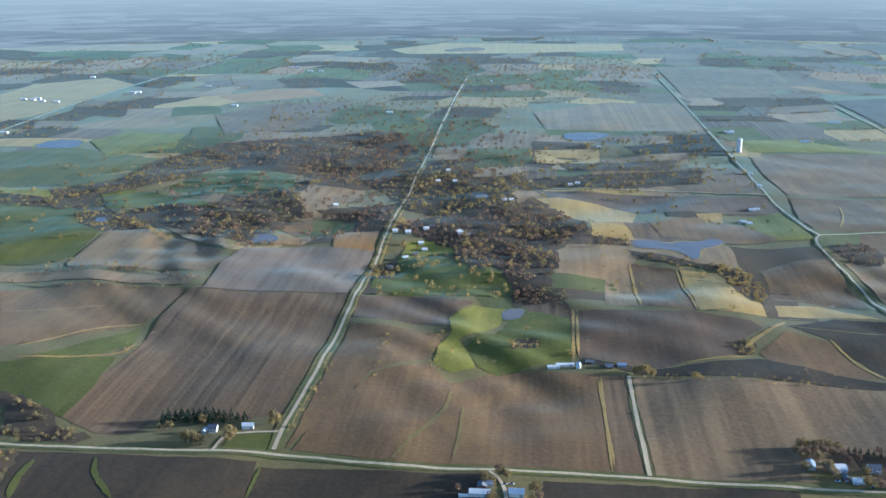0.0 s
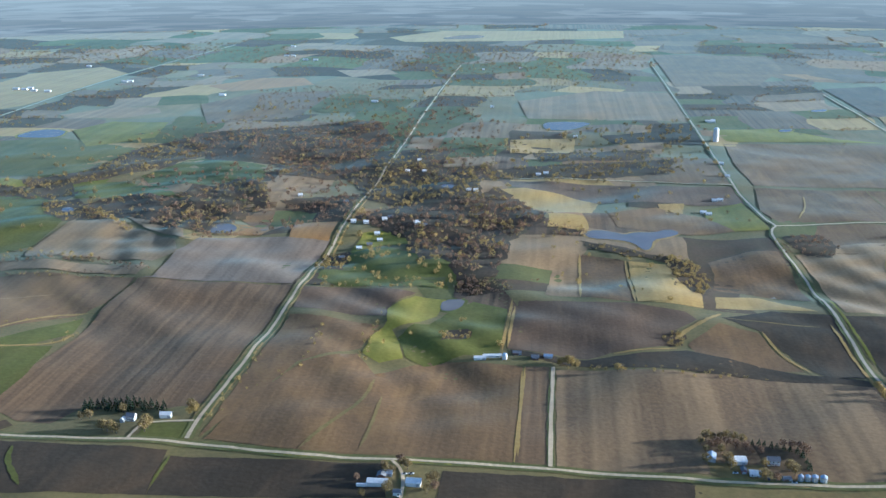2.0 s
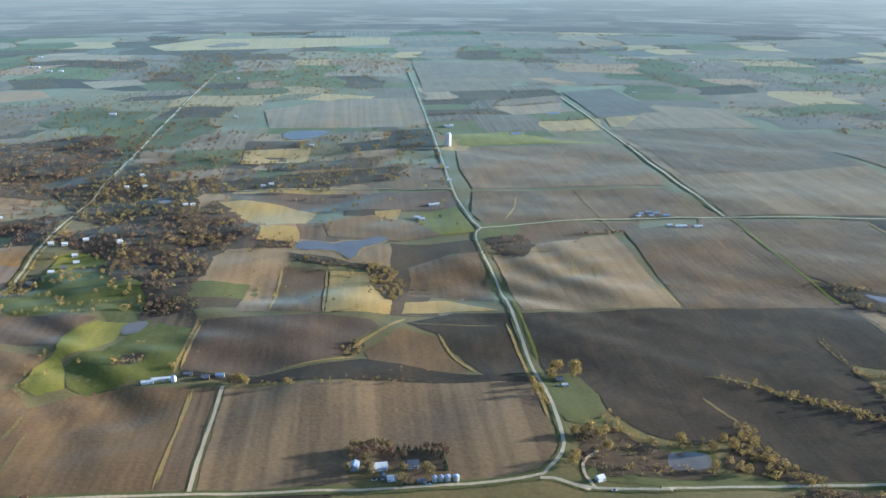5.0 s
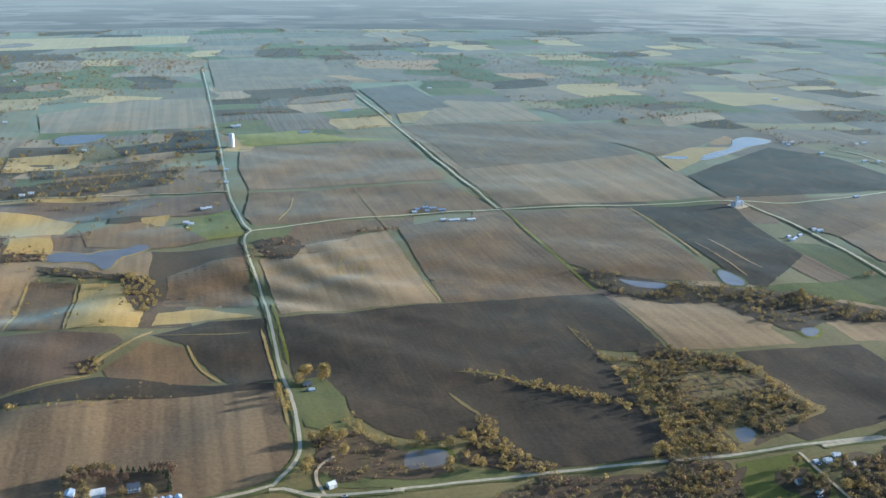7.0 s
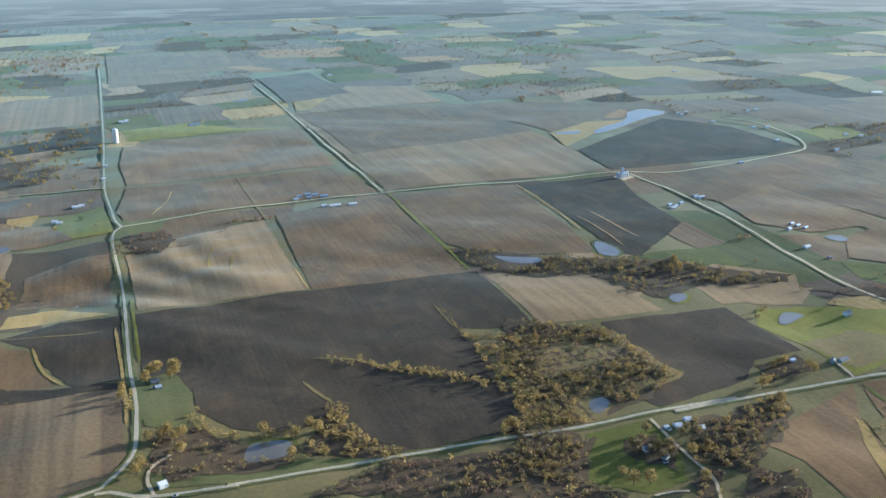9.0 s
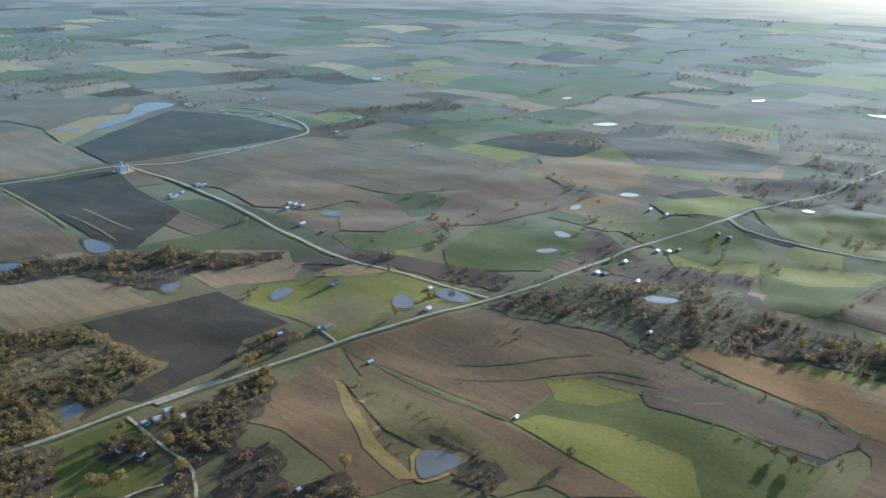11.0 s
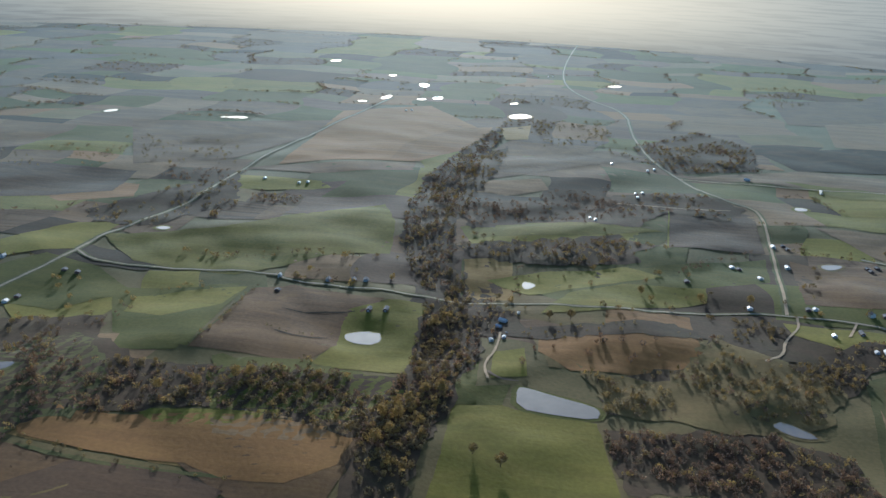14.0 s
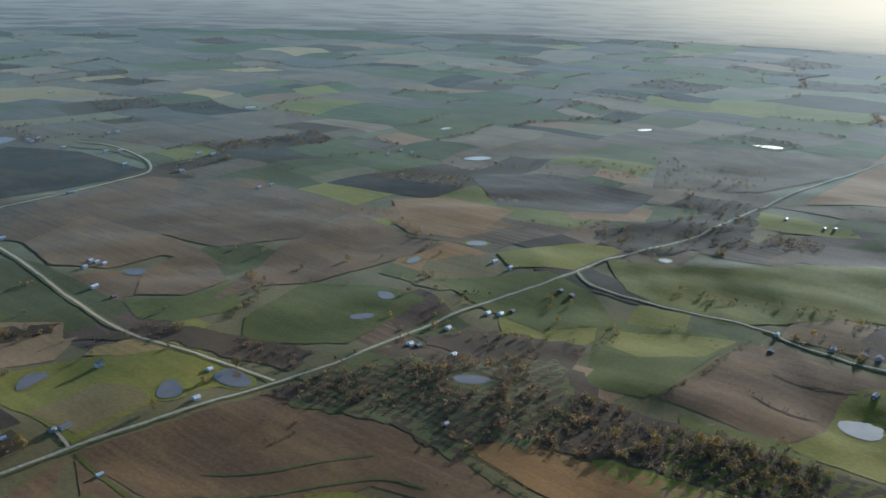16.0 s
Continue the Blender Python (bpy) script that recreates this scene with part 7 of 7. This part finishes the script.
thicket("tree_row", 'hedge along the lane', along([(1275, 333), (1299, 277), (1316, 162)], 5.1, 4, 178), 'leaf', 4.4, 20, 178)
field('brown woodland floor under bare trees', [(1237, -146), (1236, -183), (1174, -179), (1141, -131)], "litter", 4.0)
thicket("woodland", 'trees round the houses', scattered([(1237, -146), (1236, -183), (1174, -179), (1141, -131)], 34, 179), 'leaf', 3.3, 22, 179)
field('brown woodland floor under bare trees', [(1234, 70), (1208, 31), (1172, 20), (1207, -96), (1178, -119), (1146, 10), (1151, 61)], "litter", 4.0)
thicket("woodland", 'trees past the lane', scattered([(1234, 70), (1208, 31), (1172, 20), (1207, -96), (1178, -119), (1146, 10), (1151, 61)], 84, 180), 'leaf_gold', 2.8, 20, 180)
thicket("woodland", 'far wood under the sun', scattered([(2833, -381), (2940, -567), (2621, -511), (2490, -389)], 210, 181), 'leaf', 5.5, 10, 181)
thicket("woodland", 'far wood', scattered([(2149, 74), (2202, -44), (1978, -77), (1929, 45)], 160, 182), 'leaf', 5.0, 12, 182)
thicket("woodland", 'far wood beside the plain', scattered([(1592, 794), (1809, 629), (1819, 489), (1657, 430), (1617, 540), (1554, 674)], 294, 183), 'leaf', 5.0, 12, 183)
field('brown woodland floor under bare trees', [(1394, 504), (1624, 417), (1487, 367), (1361, 408), (1355, 470)], "litter", 4.0)
thicket("woodland", 'wood across the fork', scattered([(1394, 504), (1624, 417), (1487, 367), (1361, 408), (1355, 470)], 109, 184), 'leaf', 4.4, 16, 184)
thicket("woodland", 'far dark wood', scattered([(547, 2830), (1390, 2764), (1571, 2250), (1218, 2010), (1023, 2225), (662, 2537)], 495, 185), 'leaf_rust', 5.5, 10, 185)
thicket("woodland", 'far wood past the plain', scattered([(913, 1906), (1249, 1805), (1190, 1590), (962, 1717)], 275, 186), 'leaf_rust', 5.0, 12, 186)
field('brown woodland floor under bare trees', [(-728, 1171), (-618, 1154), (-570, 1102), (-649, 1114), (-682, 1093)], "litter", 4.0)
thicket("woodland", 'wood left of the village', scattered([(-728, 1171), (-618, 1154), (-570, 1102), (-649, 1114), (-682, 1093)], 82, 187), 'leaf', 4.4, 18, 187)
thicket("scattered_trees", "scattered young trees in rough grass", scattered([(-147, 821), (-155, 1054), (-149, 1361), (-34, 1368), (14, 1243), (39, 1065), (12, 838), (-18, 812)], 500, 188), 'leaf_gold', 6.0, 30, 188)
thicket("scattered_trees", "scattered young trees in rough grass", scattered([(-489, 1231), (-318, 1371), (-235, 1620), (-183, 1367), (-186, 1009), (-304, 934), (-417, 1039)], 420, 189), 'leaf_rust', 6.0, 30, 189)
thicket("scattered_trees", "scattered young trees in rough grass", scattered([(-295, 1623), (-128, 1903), (-4, 1654), (-16, 1275), (-149, 1361), (-224, 1268)], 420, 190), 'leaf_rust', 6.0, 30, 190)
thicket("scattered_trees", "scattered young trees in rough grass", scattered([(-553, 1749), (-234, 2144), (-166, 2445), (-121, 1971), (-239, 1649), (-437, 1559)], 900, 191), 'leaf', 6.0, 30, 191)
thicket("scattered_trees", "scattered young trees in rough grass", scattered([(-767, 1298), (-590, 1500), (-469, 1240), (-461, 984), (-566, 939)], 1200, 192), 'leaf', 6.0, 30, 192)
thicket("scattered_trees", "scattered young trees in rough grass", scattered([(-158, 1442), (310, 1755), (272, 1296), (-1, 1216), (-108, 1274)], 700, 193), 'leaf', 6.0, 30, 193)
thicket("scattered_trees", "scattered young trees in rough grass", scattered([(-77, 743), (37, 789), (34, 696), (-69, 664)], 900, 194), 'leaf_gold', 4.5, 30, 194)
thicket("scattered_trees", "scattered young trees in rough grass", scattered([(34, 1020), (196, 1098), (217, 933), (183, 794), (61, 817)], 1200, 195), 'leaf_gold', 5, 30, 195)
thicket("scattered_trees", "scattered young trees in rough grass", scattered([(34, 1654), (312, 1689), (301, 1032), (119, 1025)], 1200, 196), 'leaf', 6.0, 30, 196)
thicket("scattered_trees", "scattered young trees in rough grass", scattered([(1070, 505), (1241, 424), (1185, 338), (1040, 317), (1006, 421)], 900, 197), 'leaf_gold', 5, 30, 197)
thicket("scattered_trees", "scattered young trees in rough grass", scattered([(857, 711), (977, 619), (945, 530), (842, 586), (773, 583)], 900, 198), 'leaf', 5, 30, 198)
thicket("scattered_trees", "scattered young trees in rough grass", scattered([(1089, 753), (1270, 615), (1250, 460), (1084, 515), (1029, 625)], 1500, 199), 'leaf', 5, 30, 199)
thicket("scattered_trees", "scattered young trees in rough grass", scattered([(1291, 350), (1362, 161), (1184, 100), (1217, 226)], 900, 200), 'leaf_gold', 5, 30, 200)
thicket("scattered_trees", "scattered young trees in rough grass", scattered([(1414, 102), (1487, -91), (1341, -187), (1222, -180), (1191, 66)], 900, 201), 'leaf', 5, 30, 201)
thicket("scattered_trees", "scattered young trees in rough grass", scattered([(1486, -213), (1502, -472), (1195, -346), (1197, -184)], 1300, 202), 'leaf', 5, 30, 202)
thicket("scattered_trees", "scattered young trees in rough grass", scattered([(1151, 57), (1190, -138), (1106, -146), (1071, 7)], 500, 203), 'leaf_rust', 4.5, 30, 203)
thicket("scattered_trees", "scattered young trees in rough grass", scattered([(1174, -179), (1175, -338), (997, -265), (1033, -168)], 1300, 204), 'leaf', 4.5, 30, 204)



def wood(label, ring, room, tall, seed, floor="litter"):
    """A stand of mixed trees on a floor of dead leaves: rusty, olive and a few golden ones."""
    if room < 250:
        field("rough ground under bare trees", ring, floor, 4.0)
    for k, (mat, share) in enumerate((("leaf_rust", 2.2), ("leaf", 2.6), ("leaf_gold", 13))):
        thicket("woodland", label, scattered(ring, room * share, seed + 50 * k, room > 60), mat, tall, 16 if room < 50 else 9, seed + k, 1.2 if room < 50 else 1.5)


wood('golden and brown wood between ploughland and road', [(555, 657), (604, 631), (646, 615), (664, 615), (667, 552), (673, 530), (648, 518), (621, 508), (612, 505), (581, 489), (555, 487), (538, 487), (548, 531), (555, 554), (554, 608)], 46, 3.7, 302, 'brush')
wood('dense brown wood below the road', [(445, 496), (484, 480), (529, 475), (557, 473), (556, 458), (544, 437), (567, 387), (525, 392), (435, 456)], 32, 4.0, 304)
wood('trees along the farm drive', [(611, 419), (620, 416), (593, 368), (581, 377)], 30, 3.8, 306)
wood('trees at the foot of a tilled slope', [(647, 460), (683, 463), (702, 460), (689, 439), (654, 434), (624, 416), (626, 439)], 34, 3.8, 308)
wood('trees round a sunken clearing', [(634, 403), (656, 395), (652, 375), (633, 360), (609, 357), (614, 380)], 30, 3.8, 310)
wood('dark creek wood in the valley', [(1212, 105), (1207, 73), (1160, 55), (1101, 46), (1065, 57), (1014, 58), (956, 71), (956, 104), (1006, 106), (1082, 96)], 30, 4.2, 312)
wood('dark creek wood running to the plain', [(1309, 138), (1481, 175), (1676, 183), (1849, 162), (2036, 132), (2000, 111), (1786, 123), (1570, 126), (1361, 105), (1234, 79), (1232, 110)], 60, 4.4, 314)
wood('dark wood at the foot of the slopes', [(1058, 231), (1068, 172), (1055, 95), (1027, 86), (987, 117), (991, 171), (982, 202)], 130, 4.0, 316, 'green')
wood('dark wood behind the long pond', [(1096, -23), (1098, -85), (1181, -124), (1151, -166), (1104, -204), (1050, -179), (1027, -120), (1037, -79), (1038, -44)], 110, 3.8, 318, 'brush')
wood('brown wood below the ponds', [(1009, -43), (1019, -84), (1020, -153), (1012, -186), (958, -184), (955, -46)], 34, 3.8, 320)
wood('brown tree belt on the green hills', [(1401, 18), (1446, -49), (1427, -100), (1353, -47), (1347, 27)], 60, 4.0, 322)
wood('trees along the lane and the houses', [(1152, -183), (1200, -239), (1202, -286), (1173, -276), (1133, -212)], 70, 3.4, 324)
wood('trees round the village', [(1979, -93), (2157, -210), (2013, -285), (1845, -261), (1804, -139), (1901, -106)], 110, 4.4, 326)
wood('trees beside the village lane', [(1640, -42), (1676, -157), (1610, -211), (1550, -182), (1566, -53)], 90, 4.0, 328)
wood('wood under the road fork', [(939, 460), (985, 459), (1023, 393), (1083, 344), (1055, 314), (1009, 282), (951, 277), (948, 308), (916, 304), (929, 352), (900, 431)], 120, 4.2, 330, 'dull')
wood('golden tree belt above a tan slope', [(1012, 297), (1045, 219), (1053, 149), (1025, 110), (999, 115), (1026, 154), (1013, 207), (972, 247), (959, 274)], 38, 4.0, 332)
wood('brown woods in the west', [(-354, 1422), (-237, 1392), (-219, 1240), (-301, 1245)], 90, 4.6, 334)
wood('long brown creek woods in the west', [(-632, 1487), (-480, 1720), (-157, 1614), (-155, 1416), (-368, 1438), (-500, 1327)], 300, 5.0, 336)
wood('brown woods before the far plain', [(-574, 2823), (267, 3074), (334, 2501), (70, 2211), (-437, 2426)], 560, 6.0, 338)
wood('brown woods beside the far highway', [(-1583, 2757), (-1291, 2886), (-932, 2992), (-887, 2406), (-1179, 2452), (-1300, 2251)], 560, 6.0, 340)
wood('brown wood behind the lake', [(-28, 1144), (3, 1204), (66, 1075), (13, 926), (-4, 924), (-38, 1070)], 80, 4.6, 342)
wood('creek brush between the hill fields', [(-514, 1075), (-453, 1137), (-370, 1103), (-304, 976), (-335, 973), (-415, 1034), (-470, 1005)], 80, 4.0, 344)

wood('golden and olive trees round the junction pond', [(319, 573), (344, 577), (368, 550), (401, 533), (397, 513), (356, 514), (325, 515), (314, 530)], 52, 3.2, 390)

# brush along ditches, fences and banks
thicket("tree_row", 'budding brushy hedgerow between fields', along([(-488, 878), (-427, 880), (-375, 867)], 5, 2, 601), 'leaf', 3.4, 14, 601, 1.15)
thicket("tree_row", 'rusty brown brush along a field edge', along([(-473, 822), (-395, 834), (-324, 836)], 6, 1.5, 602), 'leaf_rust', 2.4, 14, 602, 1.15)
thicket("tree_row", 'golden brush along a ditch or fence', along([(-476, 1028), (-461, 1049), (-425, 1009), (-391, 978)], 5, 2, 603), 'leaf_gold', 3.6, 14, 603, 1.15)
thicket("tree_row", 'golden brush along a ditch or fence', along([(-405, 667), (-393, 680), (-390, 702), (-324, 728)], 7, 2, 604), 'leaf_gold', 1.8, 14, 604, 1.15)
thicket("tree_row", 'budding brushy hedgerow between fields', along([(-397, 652), (-339, 655)], 6, 2, 605), 'leaf', 1.6, 14, 605, 1.15)
thicket("tree_row", 'golden brush along a ditch or fence', along([(-325, 664), (-312, 676), (-315, 694)], 5, 2, 606), 'leaf_gold', 2.4, 14, 606, 1.15)
thicket("tree_row", 'golden brush along a ditch or fence', along([(-70, 677), (-69, 711), (-67, 748)], 7, 3, 607), 'leaf_gold', 3.4, 14, 607, 1.15)
thicket("tree_row", 'budding brushy hedgerow between fields', along([(-148, 822), (-70, 822), (-14, 848)], 9, 2, 608), 'leaf', 2.8, 14, 608, 1.15)
thicket("tree_row", 'golden brush along a ditch or fence', along([(-155, 883), (-140, 911)], 3, 4, 609), 'leaf_gold', 4.2, 14, 609, 1.15)
thicket("tree_row", 'budding brushy hedgerow between fields', along([(-81, 838), (-51, 847)], 5, 4, 610), 'leaf', 3.4, 14, 610, 1.15)
thicket("tree_row", 'golden brush along a ditch or fence', along([(39, 802), (35, 687)], 9, 0.8, 611), 'leaf_gold', 2.0, 14, 611, 1.15)
thicket("tree_row", 'golden brush along a ditch or fence', along([(-113, 684), (-116, 719), (-114, 731)], 5, 1.5, 612), 'leaf_gold', 2.4, 14, 612, 1.15)
thicket("tree_row", 'golden brush along a ditch or fence', along([(83, 671), (120, 666), (151, 661), (231, 661)], 14, 1.5, 613), 'leaf_gold', 2.2, 14, 613, 1.15)
thicket("tree_row", 'golden brush along a ditch or fence', along([(433, 578), (432, 549), (430, 534), (442, 510), (458, 494)], 2.2, 2.6, 614), 'leaf_gold', 3.8, 14, 614, 1.15)
thicket("tree_row", 'golden brush along a ditch or fence', along([(346, 597), (351, 575), (370, 557), (405, 544)], 3, 2, 615), 'leaf_gold', 3.2, 14, 615, 1.15)
thicket("tree_row", 'budding brushy hedgerow between fields', along([(325, 558), (366, 540)], 3, 4, 616), 'leaf', 3.2, 14, 616, 1.15)
thicket("tree_row", 'budding brushy hedgerow between fields', along([(75, 674), (124, 670), (220, 660)], 9, 1.2, 617), 'leaf', 2.6, 14, 617, 1.15)
thicket("tree_row", 'golden brush along a ditch or fence', along([(440, 652), (466, 630), (500, 603), (533, 579), (551, 563)], 3, 2.2, 618), 'leaf_gold', 3.0, 14, 618, 1.15)
thicket("tree_row", 'budding brushy hedgerow between fields', along([(557, 719), (555, 664), (558, 631)], 4, 1.5, 619), 'leaf', 2.4, 14, 619, 1.15)
thicket("tree_row", 'golden brush along a ditch or fence', along([(363, 528), (383, 520), (408, 519)], 3, 2, 620), 'leaf_gold', 2.8, 14, 620, 1.15)
thicket("tree_row", 'rusty brown brush along a field edge', along([(610, 630), (658, 619), (662, 567), (668, 538)], 3, 3, 621), 'leaf_rust', 3.0, 14, 621, 1.15)
thicket("tree_row", 'golden brush along a ditch or fence', along([(474, 621), (512, 604), (542, 563)], 2.6, 2, 622), 'leaf_gold', 3.2, 14, 622, 1.15)
thicket("tree_row", 'golden brush along a ditch or fence', along([(734, 430), (727, 401), (711, 364), (700, 334)], 5, 1.5, 623), 'leaf_gold', 1.8, 14, 623, 1.15)
thicket("tree_row", 'budding brushy hedgerow between fields', along([(743, 423), (741, 377), (735, 324), (729, 299)], 4, 2.5, 624), 'leaf', 2.6, 14, 624, 1.15)
thicket("tree_row", 'rusty brown brush along a field edge', along([(790, 381), (836, 346), (879, 313), (906, 267)], 7, 1.2, 625), 'leaf_rust', 1.8, 14, 625, 1.15)
thicket("tree_row", 'budding brushy hedgerow between fields', along([(799, 416), (793, 379), (779, 325), (770, 263)], 9, 1, 626), 'leaf', 1.8, 14, 626, 1.15)
thicket("tree_row", 'rusty brown brush along a field edge', along([(874, 428), (890, 404), (857, 397)], 5, 4, 627), 'leaf_rust', 2.8, 14, 627, 1.15)
thicket("tree_row", 'budding brushy hedgerow between fields', along([(1066, 254), (1121, 248), (1214, 250)], 8, 1.5, 628), 'leaf', 3, 14, 628, 1.15)
thicket("tree_row", 'budding brushy hedgerow between fields', along([(1143, 483), (1155, 467)], 4, 1, 629), 'leaf', 3.4, 14, 629, 1.15)
thicket("tree_row", 'golden brush along a ditch or fence', along([(1183, 324), (1202, 311), (1198, 287)], 6, 3, 630), 'leaf_gold', 3.6, 14, 630, 1.15)
thicket("tree_row", 'rusty brown brush along a field edge', along([(1068, 381), (1102, 338), (1148, 330)], 6, 3, 631), 'leaf_rust', 3.2, 14, 631, 1.15)
thicket("tree_row", 'budding brushy hedgerow between fields', along([(1121, 218), (1114, 178), (1133, 167)], 7, 2, 632), 'leaf', 2.4, 14, 632, 1.15)
thicket("tree_row", 'rusty brown brush along a field edge', along([(1349, 37), (1232, 35)], 7, 3, 633), 'leaf_rust', 3.4, 14, 633, 1.15)
thicket("tree_row", 'budding brushy hedgerow between fields', along([(1182, -128), (1149, -128), (1091, -115)], 5, 3, 634), 'leaf', 3.2, 14, 634, 1.15)
thicket("tree_row", 'rusty brown brush along a field edge', along([(1444, -190), (1345, -109), (1382, -135)], 8, 3, 635), 'leaf_rust', 3.6, 14, 635, 1.15)

# ---- single trees ----
plant_all('fir', [(-241, 562), (-238, 564), (-234, 566), (-230, 567), (-226, 567), (-222, 568), (-218, 568), (-214, 569), (-209, 569), (-205, 569), (-201, 568), (-196, 567), (-191, 565), (-186, 564), (-225, 562), (-217, 562), (-209, 563), (-200, 562)], 0.95)
plant_all('leaf', [(-216, 534), (-212, 533), (-208, 532), (-205, 531), (-233, 551), (-238, 549), (-187, 534), (-187, 539), (-164, 563), (-168, 568), (-213, 560)], 0.8)
plant_all('gold', [(-163, 561), (-166, 559), (-191, 545), (-211, 537)], 0.75)
plant_all('leaf', [(-22, 499), (-18, 499), (-13, 507), (-10, 505), (6, 490), (8, 493), (-18, 478), (5, 480), (-32, 474)], 0.7)
plant_all('rust', [(-24, 502), (-15, 510), (9, 484), (-38, 490)], 0.7)
plant_all('leaf', [(169, 558), (173, 563), (177, 564), (182, 565), (186, 564), (191, 564), (195, 560), (171, 547), (180, 547), (182, 535), (203, 531), (217, 528), (219, 523), (169, 533), (200, 517), (183, 528)], 0.75)
plant_all('rust', [(175, 553), (179, 556), (185, 557), (190, 554), (196, 553), (198, 546), (229, 553), (224, 555), (219, 557), (231, 547), (207, 516), (204, 548)], 0.7)
plant_all('fir', [(201, 559), (205, 559), (208, 558), (212, 556), (215, 555), (219, 553), (222, 551), (226, 549), (228, 544), (229, 537), (229, 530)], 0.6)
plant_all('gold', [(326, 673), (329, 675), (323, 671), (340, 668), (341, 663), (337, 660), (320, 657)], 0.95)
plant_all('gold', [(83, 676), (87, 674), (81, 673), (89, 673), (123, 661), (304, 642), (304, 651), (303, 631), (93, 668)], 0.7)
plant_all('gold', [(317, 565), (324, 567), (328, 569), (332, 563), (337, 566), (308, 528), (311, 535), (334, 545), (385, 553), (417, 545), (396, 520), (415, 514), (403, 543), (414, 554)], 0.75)
plant_all('gold', [(525, 498), (530, 500), (531, 497), (522, 494), (796, 736), (791, 725), (788, 715), (779, 715)], 0.8)
plant_all('leaf', [(588, 451), (588, 456), (595, 456), (594, 443), (600, 447), (597, 436), (635, 462), (627, 458), (604, 466)], 0.75)
plant_all('gold', [(567, 429), (577, 416), (568, 419), (606, 406), (709, 492), (717, 497), (615, 433), (668, 346)], 0.8)
plant_all('leaf', [(590, 452), (600, 446), (604, 437), (606, 443), (621, 454), (631, 451), (628, 437), (625, 422), (707, 471), (695, 458), (913, 500), (765, 270), (845, 180), (847, 191)], 0.75)
plant_all('gold', [(734, 514), (740, 516), (745, 516), (757, 505), (756, 498), (835, 484), (881, 494)], 0.6)
plant_all('gold', [(1026, 202), (1029, 193), (1011, 223), (1003, 246), (996, 97), (975, 88), (996, 87), (962, 94), (1020, 85), (1036, 77), (1042, 67), (1276, -124), (1274, -73), (1273, -165)], 0.8)
plant_all('leaf', [(1018, 158), (1018, 147), (997, 226), (952, 20), (963, 37), (1191, 3), (1193, -14), (970, 111)], 0.8)
